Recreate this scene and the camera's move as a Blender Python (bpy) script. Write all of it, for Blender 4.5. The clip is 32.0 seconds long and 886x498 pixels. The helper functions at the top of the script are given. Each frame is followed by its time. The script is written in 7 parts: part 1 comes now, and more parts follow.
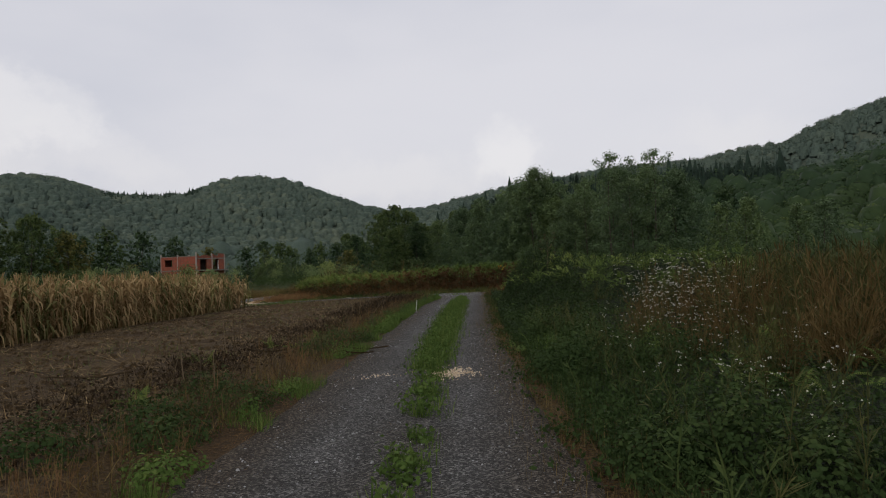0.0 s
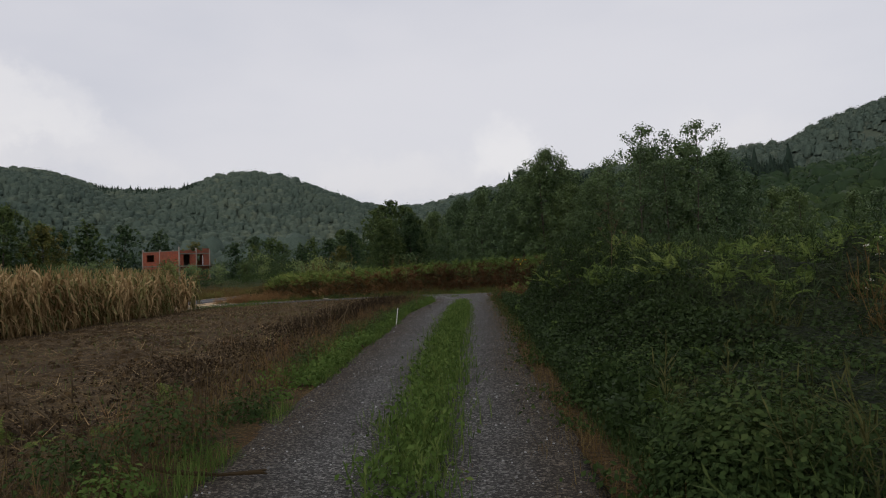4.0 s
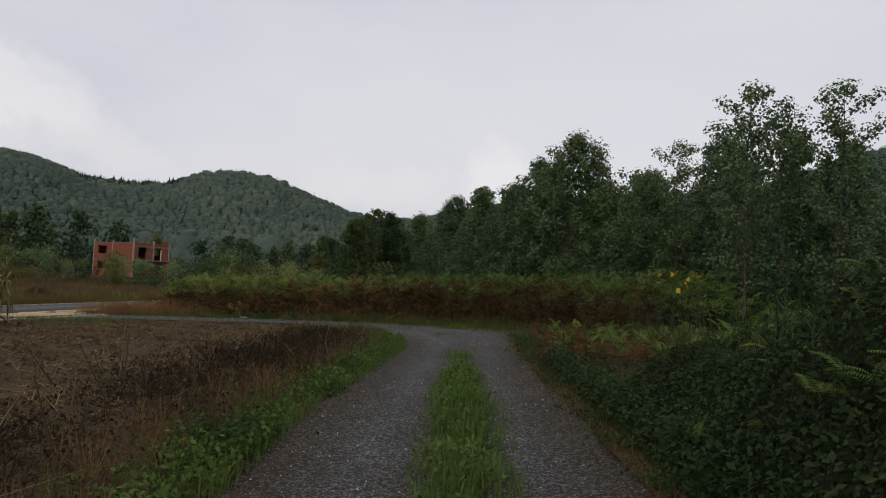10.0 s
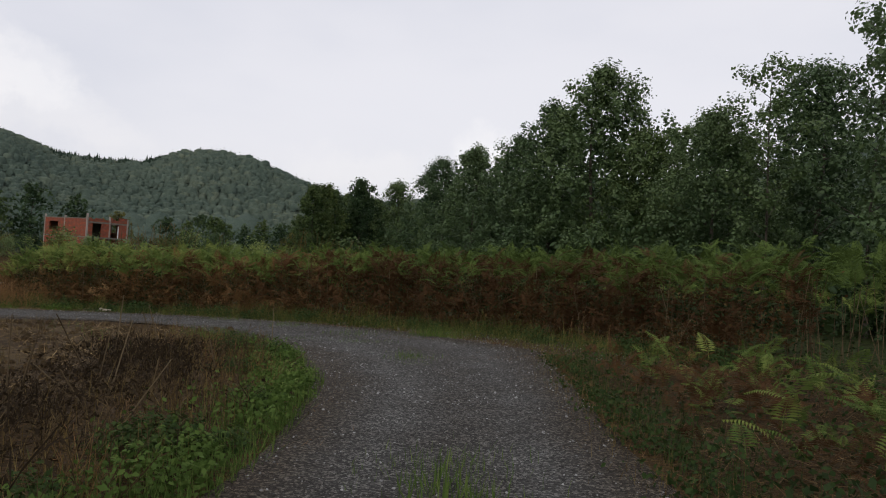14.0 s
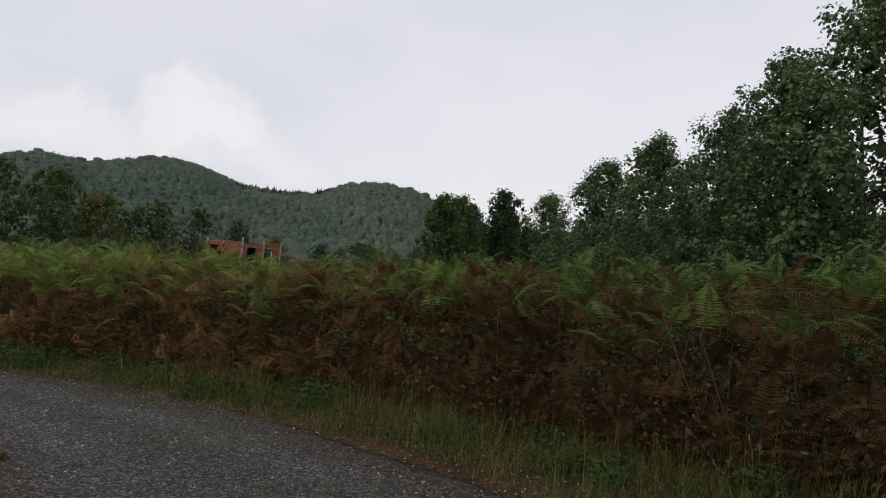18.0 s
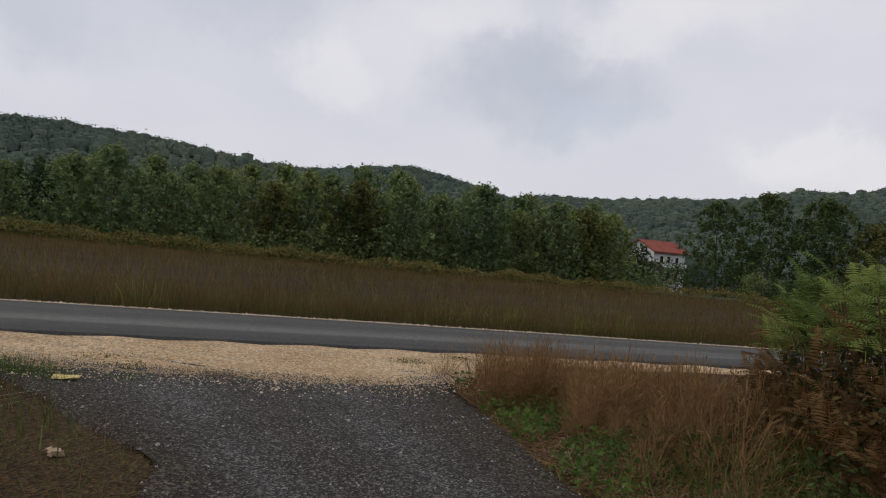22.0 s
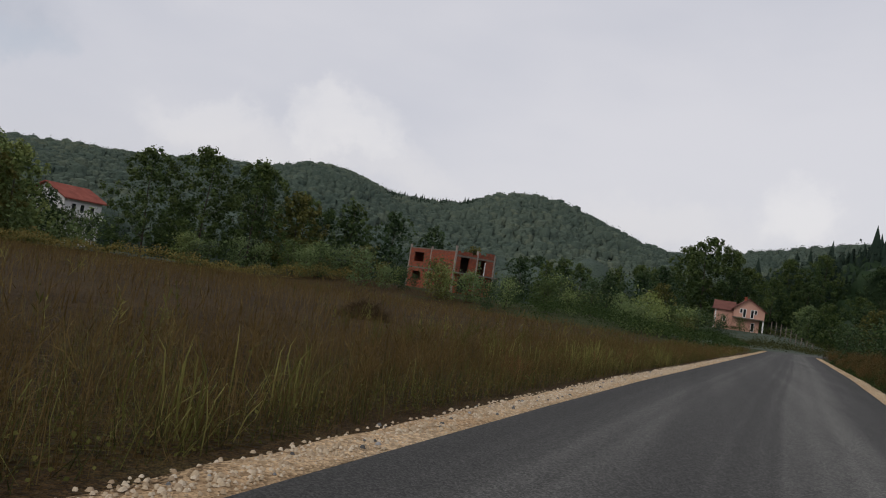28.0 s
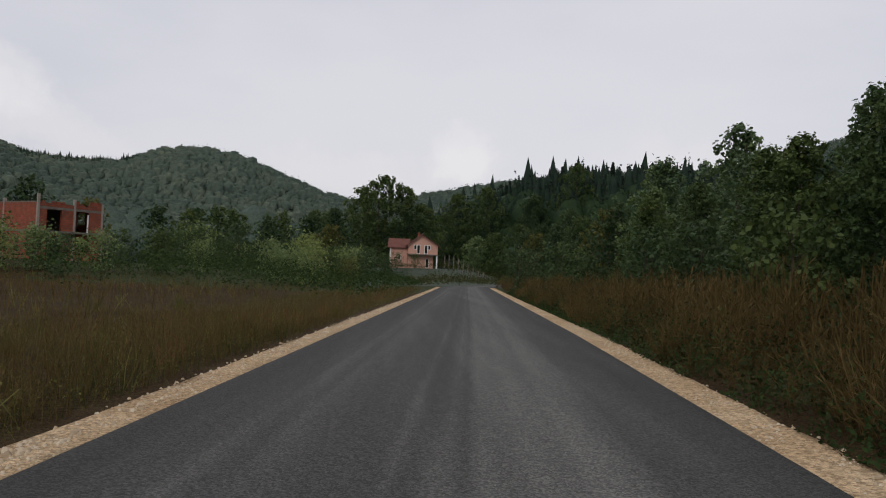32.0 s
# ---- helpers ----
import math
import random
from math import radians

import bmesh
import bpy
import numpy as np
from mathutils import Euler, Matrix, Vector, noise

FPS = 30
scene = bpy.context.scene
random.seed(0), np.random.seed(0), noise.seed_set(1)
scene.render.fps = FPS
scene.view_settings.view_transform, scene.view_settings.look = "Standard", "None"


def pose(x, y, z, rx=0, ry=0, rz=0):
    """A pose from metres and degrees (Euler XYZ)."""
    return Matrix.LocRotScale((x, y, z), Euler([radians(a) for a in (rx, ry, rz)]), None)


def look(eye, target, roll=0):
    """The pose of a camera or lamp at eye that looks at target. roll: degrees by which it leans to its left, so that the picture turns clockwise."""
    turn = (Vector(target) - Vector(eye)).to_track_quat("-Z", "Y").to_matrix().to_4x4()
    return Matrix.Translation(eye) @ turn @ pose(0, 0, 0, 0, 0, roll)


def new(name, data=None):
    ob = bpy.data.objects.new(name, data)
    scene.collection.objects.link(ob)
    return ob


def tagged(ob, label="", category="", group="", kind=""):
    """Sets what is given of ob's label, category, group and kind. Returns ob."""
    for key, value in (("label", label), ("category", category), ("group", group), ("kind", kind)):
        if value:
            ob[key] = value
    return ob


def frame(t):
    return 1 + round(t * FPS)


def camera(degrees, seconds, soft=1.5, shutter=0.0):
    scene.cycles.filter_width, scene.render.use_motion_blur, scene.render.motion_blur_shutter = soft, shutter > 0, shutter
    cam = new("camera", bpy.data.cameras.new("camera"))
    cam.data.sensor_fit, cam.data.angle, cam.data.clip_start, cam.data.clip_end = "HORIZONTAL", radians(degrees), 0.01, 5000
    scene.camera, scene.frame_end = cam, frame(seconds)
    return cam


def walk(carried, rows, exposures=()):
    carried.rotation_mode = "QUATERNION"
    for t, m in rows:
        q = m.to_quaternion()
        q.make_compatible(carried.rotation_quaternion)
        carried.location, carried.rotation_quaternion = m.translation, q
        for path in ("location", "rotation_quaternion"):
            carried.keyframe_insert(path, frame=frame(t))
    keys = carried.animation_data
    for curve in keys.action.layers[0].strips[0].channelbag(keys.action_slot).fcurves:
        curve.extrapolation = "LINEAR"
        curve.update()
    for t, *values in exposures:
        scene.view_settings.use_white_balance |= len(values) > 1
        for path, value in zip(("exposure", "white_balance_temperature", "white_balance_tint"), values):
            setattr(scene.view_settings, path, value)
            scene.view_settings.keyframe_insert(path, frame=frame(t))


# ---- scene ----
cam = camera(64.9, 32.0, soft=1.1)
PATH = [
    (0, (0.001, 0.0, 1.219), (-0.015, 2.0, 1.251), -1.8),
    (0.5, (-0.039, 0.617, 1.212), (-0.048, 2.617, 1.237), -1.1),
    (1, (-0.028, 1.156, 1.191), (-0.035, 3.156, 1.211), -1.6),
    (1.5, (-0.062, 1.989, 1.184), (-0.073, 3.988, 1.213), -1.2),
    (2, (-0.092, 2.965, 1.158), (-0.126, 4.964, 1.183), -1.4),
    (2.5, (-0.118, 4.103, 1.117), (-0.165, 6.102, 1.142), -1.3),
    (3, (-0.106, 5.264, 1.09), (-0.142, 7.263, 1.101), -1.6),
    (3.5, (-0.018, 6.441, 1.061), (-0.039, 8.44, 1.074), -1.5),
    (5.5, (0.056, 10.916, 0.93), (0.078, 12.915, 0.999), -1.2),
    (6, (0.042, 11.999, 0.927), (0.056, 13.998, 0.983), 0.3),
    (6.5, (0.028, 13.123, 0.89), (0.036, 15.122, 0.964), -0.1),
    (7, (0.028, 14.18, 0.886), (0.027, 16.178, 0.977), 0.1),
    (7.5, (0.008, 15.361, 0.872), (-0.002, 17.358, 0.969), 0.5),
    (8, (0.024, 16.353, 0.874), (0.004, 18.35, 0.972), 0.9),
    (8.5, (0.006, 17.434, 0.892), (-0.004, 19.432, 0.984), 1.4),
    (9, (-0.004, 18.591, 0.863), (-0.001, 20.589, 0.96), 2.2),
    (9.5, (0.006, 19.755, 0.844), (0.023, 21.753, 0.935), 2.0),
    (10, (-0.004, 20.893, 0.82), (0.023, 22.891, 0.896), 3.0),
    (10.5, (-0.001, 22.023, 0.796), (0.026, 24.022, 0.855), 3.4),
    (11, (0.038, 23.14, 0.777), (0.068, 25.139, 0.82), 3.4),
    (11.5, (0.052, 24.311, 0.738), (0.089, 26.311, 0.765), 3.8),
    (12, (0.072, 25.514, 0.696), (0.116, 27.513, 0.694), 4.2),
    (12.5, (0.115, 26.697, 0.643), (0.162, 28.696, 0.647), 4.0),
    (13, (0.139, 27.82, 0.604), (0.193, 29.819, 0.634), 4.5),
    (13.5, (0.176, 28.962, 0.551), (0.24, 30.961, 0.587), 4.1),
    (15.5, (0.87, 33.43, 0.526), (0.955, 35.427, 0.565), 3.6),
    (16, (0.929, 34.599, 0.493), (1.013, 36.597, 0.54), 3.9),
    (16.5, (0.963, 35.708, 0.472), (1.023, 37.706, 0.539), 3.8),
    (17, (0.935, 36.788, 0.457), (0.929, 38.786, 0.544), 4.1),
    (17.5, (0.738, 37.92, 0.437), (0.585, 39.912, 0.542), 5.1),
    (18, (0.457, 38.907, 0.437), (0.079, 40.869, 0.532), 5.6),
    (18.5, (-0.068, 39.925, 0.397), (-0.706, 41.82, 0.465), 6.2),
    (19, (-0.658, 40.816, 0.37), (-1.542, 42.609, 0.426), 6.3),
    (19.5, (-1.428, 41.661, 0.321), (-2.541, 43.321, 0.379), 6.8),
    (20, (-2.197, 42.362, 0.278), (-3.524, 43.857, 0.323), 5.9),
    (20.5, (-2.965, 42.862, 0.252), (-4.474, 44.174, 0.292), 6.0),
    (21, (-3.814, 43.34, 0.213), (-5.471, 44.458, 0.256), 5.2),
    (21.5, (-4.765, 43.722, 0.162), (-6.542, 44.638, 0.192), 5.7),
    (22, (-5.809, 44.058, 0.09), (-7.667, 44.798, 0.095), 4.8),
    (22.5, (-6.833, 44.311, 0.038), (-8.747, 44.891, 0.046), 4.3),
    (23, (-7.876, 44.469, -0.014), (-9.83, 44.895, 0.005), 4.3),
    (23.5, (-8.871, 44.57, -0.03), (-10.846, 44.888, 0.0), 4.6),
    (24, (-9.848, 44.697, -0.047), (-11.826, 44.988, -0.012), 4.9),
    (24.5, (-10.898, 44.972, -0.028), (-12.864, 45.335, 0.047), 4.5),
    (26.5, (-15.41, 46.066, -0.165), (-17.122, 47.088, -0.008), 4.9),
    (27, (-16.18, 46.956, -0.185), (-17.692, 48.264, -0.122), 7.1),
    (27.5, (-16.75, 48.231, -0.261), (-17.947, 49.831, -0.181), 7.6),
    (28, (-17.18, 49.845, -0.364), (-17.917, 51.702, -0.281), 8.7),
    (28.5, (-17.383, 52.069, -0.41), (-17.676, 54.045, -0.309), 8.8),
    (29, (-17.172, 54.563, -0.461), (-17.154, 56.56, -0.361), 8.8),
    (29.5, (-16.858, 56.814, -0.505), (-16.692, 58.804, -0.398), 8.7),
    (30, (-16.559, 58.926, -0.511), (-16.352, 60.912, -0.4), 8.7),
    (30.5, (-16.242, 61.147, -0.521), (-16.032, 63.132, -0.406), 8.8),
    (31, (-15.935, 63.487, -0.564), (-15.726, 65.476, -0.542), 4.2),
    (31.5, (-15.656, 66.019, -0.587), (-15.522, 68.013, -0.528), 2.9),
    (32, (-15.337, 68.897, -0.614), (-15.207, 70.893, -0.573), 2.7),
]
walk(cam, [(t, look(eye, target, roll)) for t, eye, target, roll in PATH], exposures=[(0, -.02), (7, -.05), (9, -.05), (13, 0.19), (17, .18), (20, .07), (24, .02), (26.5, -.17), (28, -.08), (30, -.1), (32, -.03)])

# ---- light ----
world = bpy.data.worlds.new("overcast_sky")
scene.world = world
world.use_nodes = True
wn, wl = world.node_tree.nodes, world.node_tree.links
wn.clear()
w_out = wn.new("ShaderNodeOutputWorld")
w_bg = wn.new("ShaderNodeBackground")
w_bg.inputs["Strength"].default_value = 1.0
w_sky = wn.new("ShaderNodeTexSky")
w_sky.sky_type = "NISHITA"
w_sky.sun_disc = False
w_sky.sun_elevation = radians(38)
w_sky.sun_rotation = radians(200)
w_sky.dust_density = 4.0
w_scale = wn.new("ShaderNodeVectorMath")
w_scale.operation = "SCALE"
w_scale.inputs["Scale"].default_value = 0.012
wl.new(w_sky.outputs[0], w_scale.inputs[0])
w_tc = wn.new("ShaderNodeTexCoord")
w_map = wn.new("ShaderNodeMapping")
w_map.inputs["Scale"].default_value = (1.0, 1.0, 2.6)
wl.new(w_tc.outputs["Generated"], w_map.inputs["Vector"])


def world_noise(scale, detail, rough, lo, hi, a, b):
    n = wn.new("ShaderNodeTexNoise")
    n.inputs["Scale"].default_value = scale
    n.inputs["Detail"].default_value = detail
    n.inputs["Roughness"].default_value = rough
    wl.new(w_map.outputs[0], n.inputs["Vector"])
    r = wn.new("ShaderNodeMapRange")
    r.interpolation_type = "SMOOTHSTEP"
    for key, v in (("From Min", lo), ("From Max", hi), ("To Min", a), ("To Max", b)):
        r.inputs[key].default_value = v
    wl.new(n.outputs["Fac"], r.inputs["Value"])
    return r.outputs[0]


w_big = world_noise(1.3, 5.0, 0.5, 0.34, 0.68, 0.0, 1.0)
w_mix = wn.new("ShaderNodeMix")
w_mix.data_type = "RGBA"
wl.new(w_big, w_mix.inputs[0])
w_mix.inputs[6].default_value = (0.585, 0.59, 0.648, 1)
w_mix.inputs[7].default_value = (0.685, 0.675, 0.712, 1)
# cloud edges: the direction is shaken by noise of two sizes
w_shake = wn.new("ShaderNodeTexNoise")
w_shake.inputs["Scale"].default_value = 8.5
w_shake.inputs["Detail"].default_value = 9.0
w_shake.inputs["Roughness"].default_value = 0.62
wl.new(w_tc.outputs["Generated"], w_shake.inputs["Vector"])
w_half = wn.new("ShaderNodeVectorMath")
w_half.operation = "SUBTRACT"
w_half.inputs[1].default_value = (0.5, 0.5, 0.5)
wl.new(w_shake.outputs["Color"], w_half.inputs[0])
w_move = wn.new("ShaderNodeVectorMath")
w_move.operation = "MULTIPLY_ADD"
w_move.inputs[1].default_value = (0.2, 0.2, 0.17)
wl.new(w_half.outputs[0], w_move.inputs[0])
wl.new(w_tc.outputs["Generated"], w_move.inputs[2])


def cloud(below, azimuth, elevation, wide, high, color, strength, edge):
    """Lays one cloud over the sky so far: its middle and its half sizes in degrees; edge: where its rim begins to fade, 0 to 1."""
    a, e = radians(azimuth), radians(elevation)
    at = wn.new("ShaderNodeMapping")
    at.vector_type = "TEXTURE"
    at.inputs["Location"].default_value = (-math.sin(a) * math.cos(e), math.cos(a) * math.cos(e), math.sin(e))
    at.inputs["Rotation"].default_value = (0, 0, a)
    at.inputs["Scale"].default_value = (math.sin(radians(wide)), 0.6, math.sin(radians(high)))
    wl.new(w_move.outputs[0], at.inputs["Vector"])
    far = wn.new("ShaderNodeVectorMath")
    far.operation = "LENGTH"
    wl.new(at.outputs[0], far.inputs[0])
    soft = wn.new("ShaderNodeMapRange")
    soft.interpolation_type = "SMOOTHSTEP"
    for key, v in (("From Min", 1.0), ("From Max", edge), ("To Min", 0.0), ("To Max", strength)):
        soft.inputs[key].default_value = v
    wl.new(far.outputs["Value"], soft.inputs["Value"])
    over = wn.new("ShaderNodeMix")
    over.data_type = "RGBA"
    wl.new(soft.outputs[0], over.inputs[0])
    wl.new(below, over.inputs[6])
    over.inputs[7].default_value = (*color, 1)
    return over.outputs[2]


WHITE_CLOUD, WARM_CLOUD, GREY_CLOUD, BLUE_GAP = (0.84, 0.815, 0.81), (0.74, 0.72, 0.735), (0.45, 0.475, 0.545), (0.5, 0.54, 0.615)
w_sum = w_mix.outputs[2]
for az, el, wide, high, color, strength, edge in (
        (104, 15, 16, 6, GREY_CLOUD, .7, .2), (86, 19, 14, 6, GREY_CLOUD, .55, .2), (92, 25, 14, 6, WARM_CLOUD, .7, .2),
        (61, 13.5, 11, 5.5, GREY_CLOUD, .85, .2), (57, 11.5, 6, 3, BLUE_GAP, .7, .2), (75, 15.5, 10, 6.0, WHITE_CLOUD, .24, .25), (79, 13, 5, 3.0, WHITE_CLOUD, .25, .3),
        (53, 19, 8, 3.6, WHITE_CLOUD, .36, .3), (68, 19, 7, 3, WHITE_CLOUD, .3, .3), (48, 22, 12, 5, WARM_CLOUD, .6, .2), (61, 24, 10, 4, GREY_CLOUD, .5, .2),
        (41.5, 9.5, 7.0, 2.8, WHITE_CLOUD, .34, .3), (36, 8, 12, 4.0, WARM_CLOUD, .6, .2), (31, 11.2, 5.2, 3.6, WHITE_CLOUD, .34, .45), (33.5, 12.2, 3.4, 2.4, WHITE_CLOUD, .3, .45), (29.5, 10.0, 4.6, 2.0, WHITE_CLOUD, .3, .4),
        (25, 8.0, 6, 2.6, WARM_CLOUD, .5, .2), (-5.0, 8.6, 4.4, 3.6, WHITE_CLOUD, .36, .4), (-6.0, 7.8, 4.4, 2.6, WHITE_CLOUD, .3, .3), (3.5, 6.2, 9, 3.0, WARM_CLOUD, .6, .2), (-22, 9.0, 6, 3.0, WARM_CLOUD, .55, .2),
        (-150, 22, 30, 12, WARM_CLOUD, .6, .2), (170, 16, 24, 8, GREY_CLOUD, .5, .2), (-80, 18, 22, 9, WARM_CLOUD, .6, .2)):
    w_sum = cloud(w_sum, az, el, wide, high, color, strength, edge)
w_add = wn.new("ShaderNodeVectorMath")
w_add.operation = "ADD"
wl.new(w_sum, w_add.inputs[0])
wl.new(w_scale.outputs[0], w_add.inputs[1])
wl.new(w_add.outputs[0], w_bg.inputs["Color"])
wl.new(w_bg.outputs[0], w_out.inputs[0])

sun_lamp = bpy.data.lights.new("sun", "SUN")
sun_lamp.energy = 0.7
sun_lamp.angle = radians(20)
sun_lamp.color = (1.0, 0.96, 0.9)
sun = new("sun", sun_lamp)
sun.matrix_world = look((-60, -60, 90), (0, 40, 0))
tagged(sun, kind="structure")

# ---- materials ----
def ramp_colors(nodes, links, fac, colors):
    r = nodes.new("ShaderNodeValToRGB")
    el = r.color_ramp.elements
    for i, c in enumerate(colors):
        e = el[i] if i < 2 else el.new(i / (len(colors) - 1))
        e.position = i / (len(colors) - 1)
        e.color = (*c, 1)
    links.new(fac, r.inputs["Fac"])
    return r.outputs["Color"]


def material(name, colors, scale=8.0, rough=0.85, bump=0.3, fine=60.0, tint=0.0, spec=0.1, metallic=0.0, dist=0.02, speck=None, stretch=None, vary=None):
    """colors: dark to light, spread by two scales of noise; tint: how far a mesh's own 'tint' attribute moves along them."""
    m = bpy.data.materials.new(name)
    m.use_nodes = True
    n, l = m.node_tree.nodes, m.node_tree.links
    b = n["Principled BSDF"]
    b.inputs["Roughness"].default_value = rough
    b.inputs["Specular IOR Level"].default_value = spec
    b.inputs["Metallic"].default_value = metallic
    geo = n.new("ShaderNodeNewGeometry")
    coarse = n.new("ShaderNodeTexNoise")
    coarse.inputs["Scale"].default_value = scale
    coarse.inputs["Detail"].default_value = 5
    small = n.new("ShaderNodeTexNoise")
    small.inputs["Scale"].default_value = fine
    small.inputs["Detail"].default_value = 4
    if stretch:
        mp = n.new("ShaderNodeMapping")
        mp.inputs["Scale"].default_value = stretch
        mp.inputs["Rotation"].default_value = (0, 0, radians(5.6))
        l.new(geo.outputs["Position"], mp.inputs["Vector"])
        l.new(mp.outputs[0], coarse.inputs["Vector"])
    else:
        l.new(geo.outputs["Position"], coarse.inputs["Vector"])
    l.new(geo.outputs["Position"], small.inputs["Vector"])
    mix = n.new("ShaderNodeMath")
    mix.operation = "MULTIPLY_ADD"
    l.new(small.outputs["Fac"], mix.inputs[0])
    mix.inputs[1].default_value = 0.9
    sub = n.new("ShaderNodeMath")
    sub.operation = "MULTIPLY_ADD"
    l.new(coarse.outputs["Fac"], sub.inputs[0])
    sub.inputs[1].default_value = 1.3
    sub.inputs[2].default_value = -0.6
    l.new(sub.outputs[0], mix.inputs[2])
    fac = mix.outputs[0]
    if tint:
        at = n.new("ShaderNodeAttribute")
        at.attribute_name = "tint"
        bl = n.new("ShaderNodeMix")
        bl.inputs[0].default_value = tint
        l.new(fac, bl.inputs[2])
        l.new(at.outputs["Fac"], bl.inputs[3])
        fac = bl.outputs[0]
    col = ramp_colors(n, l, fac, colors)
    if speck:
        vor = n.new("ShaderNodeTexVoronoi")
        vor.inputs["Scale"].default_value = speck[0]
        l.new(geo.outputs["Position"], vor.inputs["Vector"])
        sx = n.new("ShaderNodeSeparateColor")
        l.new(vor.outputs["Color"], sx.inputs[0])
        shade = ramp_colors(n, l, sx.outputs[0], speck[1])
        mx = n.new("ShaderNodeMix")
        mx.data_type = "RGBA"
        mx.blend_type = "MULTIPLY"
        mx.inputs[0].default_value = speck[2]
        l.new(col, mx.inputs[6])
        l.new(shade, mx.inputs[7])
        col = mx.outputs[2]
    if vary:
        oi = n.new("ShaderNodeObjectInfo")
        shift = ramp_colors(n, l, oi.outputs["Random"], vary)
        mv = n.new("ShaderNodeMix")
        mv.data_type, mv.blend_type = "RGBA", "MULTIPLY"
        mv.inputs[0].default_value = 1.0
        l.new(col, mv.inputs[6])
        l.new(shift, mv.inputs[7])
        col = mv.outputs[2]
    l.new(col, b.inputs["Base Color"])
    if tint and not bump:
        thin = n.new("ShaderNodeBsdfTranslucent")
        l.new(col, thin.inputs["Color"])
        both = n.new("ShaderNodeMixShader")
        both.inputs[0].default_value = 0.3
        l.new(b.outputs[0], both.inputs[1])
        l.new(thin.outputs[0], both.inputs[2])
        l.new(both.outputs[0], n["Material Output"].inputs["Surface"])
    if bump:
        bm_node = n.new("ShaderNodeBump")
        bm_node.inputs["Strength"].default_value = bump
        bm_node.inputs["Distance"].default_value = dist
        if speck:
            l.new(vor.outputs["Distance"], bm_node.inputs["Height"])
        else:
            l.new(small.outputs["Fac"], bm_node.inputs["Height"])
        l.new(bm_node.outputs[0], b.inputs["Normal"])
    return m


M_EARTH = material("earth_litter", [(0.03, 0.019, 0.009), (0.06, 0.039, 0.017), (0.075, 0.062, 0.026)], 0.9, bump=1.0, fine=14, dist=0.03, speck=(45.0, [(0.35, 0.33, 0.3), (0.9, 0.85, 0.78), (1.7, 1.5, 1.25)], 0.8))
M_SOIL = material("tilled_soil", [(0.04, 0.026, 0.013), (0.075, 0.051, 0.025), (0.125, 0.091, 0.047)], 0.9, bump=1.0, fine=11, dist=0.06, speck=(30.0, [(0.5, 0.48, 0.45), (0.95, 0.93, 0.9), (1.6, 1.5, 1.35)], 0.6))
M_MEADOW = material("meadow_floor", [(0.026, 0.017, 0.006), (0.05, 0.032, 0.012), (0.07, 0.05, 0.019)], 0.25, bump=1.0, fine=9, dist=0.1, speck=(14.0, [(0.4, 0.4, 0.38), (0.9, 0.88, 0.85), (1.6, 1.5, 1.3)], 0.7))
# hill ground matched to the canopy, with its haze tint mixed in
M_HILL = material("hazy_forest_floor", [(0.034, 0.05, 0.039), (0.06, 0.078, 0.058), (0.088, 0.1, 0.066)], 0.02, bump=0.4, fine=0.5, dist=0.5)
M_UNDER = material("grown_over_ground", [(0.02, 0.024, 0.008), (0.036, 0.046, 0.015), (0.06, 0.065, 0.024)], 0.5, bump=1.0, fine=6, dist=0.1, speck=(7.0, [(0.4, 0.4, 0.4), (1.0, 1.0, 1.0), (1.6, 1.6, 1.4)], 0.6))
M_GRAVEL = material("dark_gravel", [(0.05, 0.037, 0.025), (0.057, 0.049, 0.04), (0.069, 0.066, 0.062), (0.118, 0.117, 0.114)], 1.1, bump=0.9, fine=30, tint=0.6, speck=(75.0, [(0.32, 0.32, 0.31), (0.58, 0.58, 0.57), (0.95, 0.95, 0.94), (2.9, 2.9, 2.8)], 0.95))
M_LIME = material("limestone_gravel", [(0.34, 0.225, 0.125), (0.5, 0.36, 0.215), (0.63, 0.49, 0.33)], 0.8, bump=1.0, fine=26, speck=(38.0, [(0.45, 0.42, 0.38), (0.9, 0.88, 0.85), (1.35, 1.32, 1.28)], 0.85))
M_ASPHALT = material("worn_asphalt", [(0.028, 0.028, 0.0265), (0.057, 0.0565, 0.053), (0.15, 0.147, 0.136)], 1.0, rough=0.85, bump=0.4, fine=70, dist=0.01, spec=0.2, stretch=(1.8, 0.05, 1), tint=0.6, speck=(80.0, [(0.45, 0.45, 0.45), (0.95, 0.95, 0.95), (1.9, 1.88, 1.84)], 0.8))
M_GRASS = material("green_grass", [(0.036, 0.066, 0.014), (0.08, 0.13, 0.029), (0.165, 0.205, 0.056)], 1.5, bump=0, tint=0.7)
M_OLIVE_BUSH = material("olive_bush", [(0.024, 0.03, 0.01), (0.055, 0.06, 0.02), (0.125, 0.118, 0.042)], 0.7, bump=0, tint=0.6)
M_WEED = material("weed_leaves", [(0.016, 0.032, 0.01), (0.036, 0.062, 0.018), (0.09, 0.116, 0.036)], 1.2, bump=0, tint=0.7)
M_STRAW = material("red_straw", [(0.104, 0.0546, 0.0234), (0.208, 0.1196, 0.052), (0.364, 0.2405, 0.1144)], 0.6, bump=0, tint=0.7)
M_GRASS_DRY = material("olive_grass", [(0.045, 0.05, 0.013), (0.11, 0.112, 0.03), (0.28, 0.25, 0.085)], 0.8, bump=0, tint=0.7)
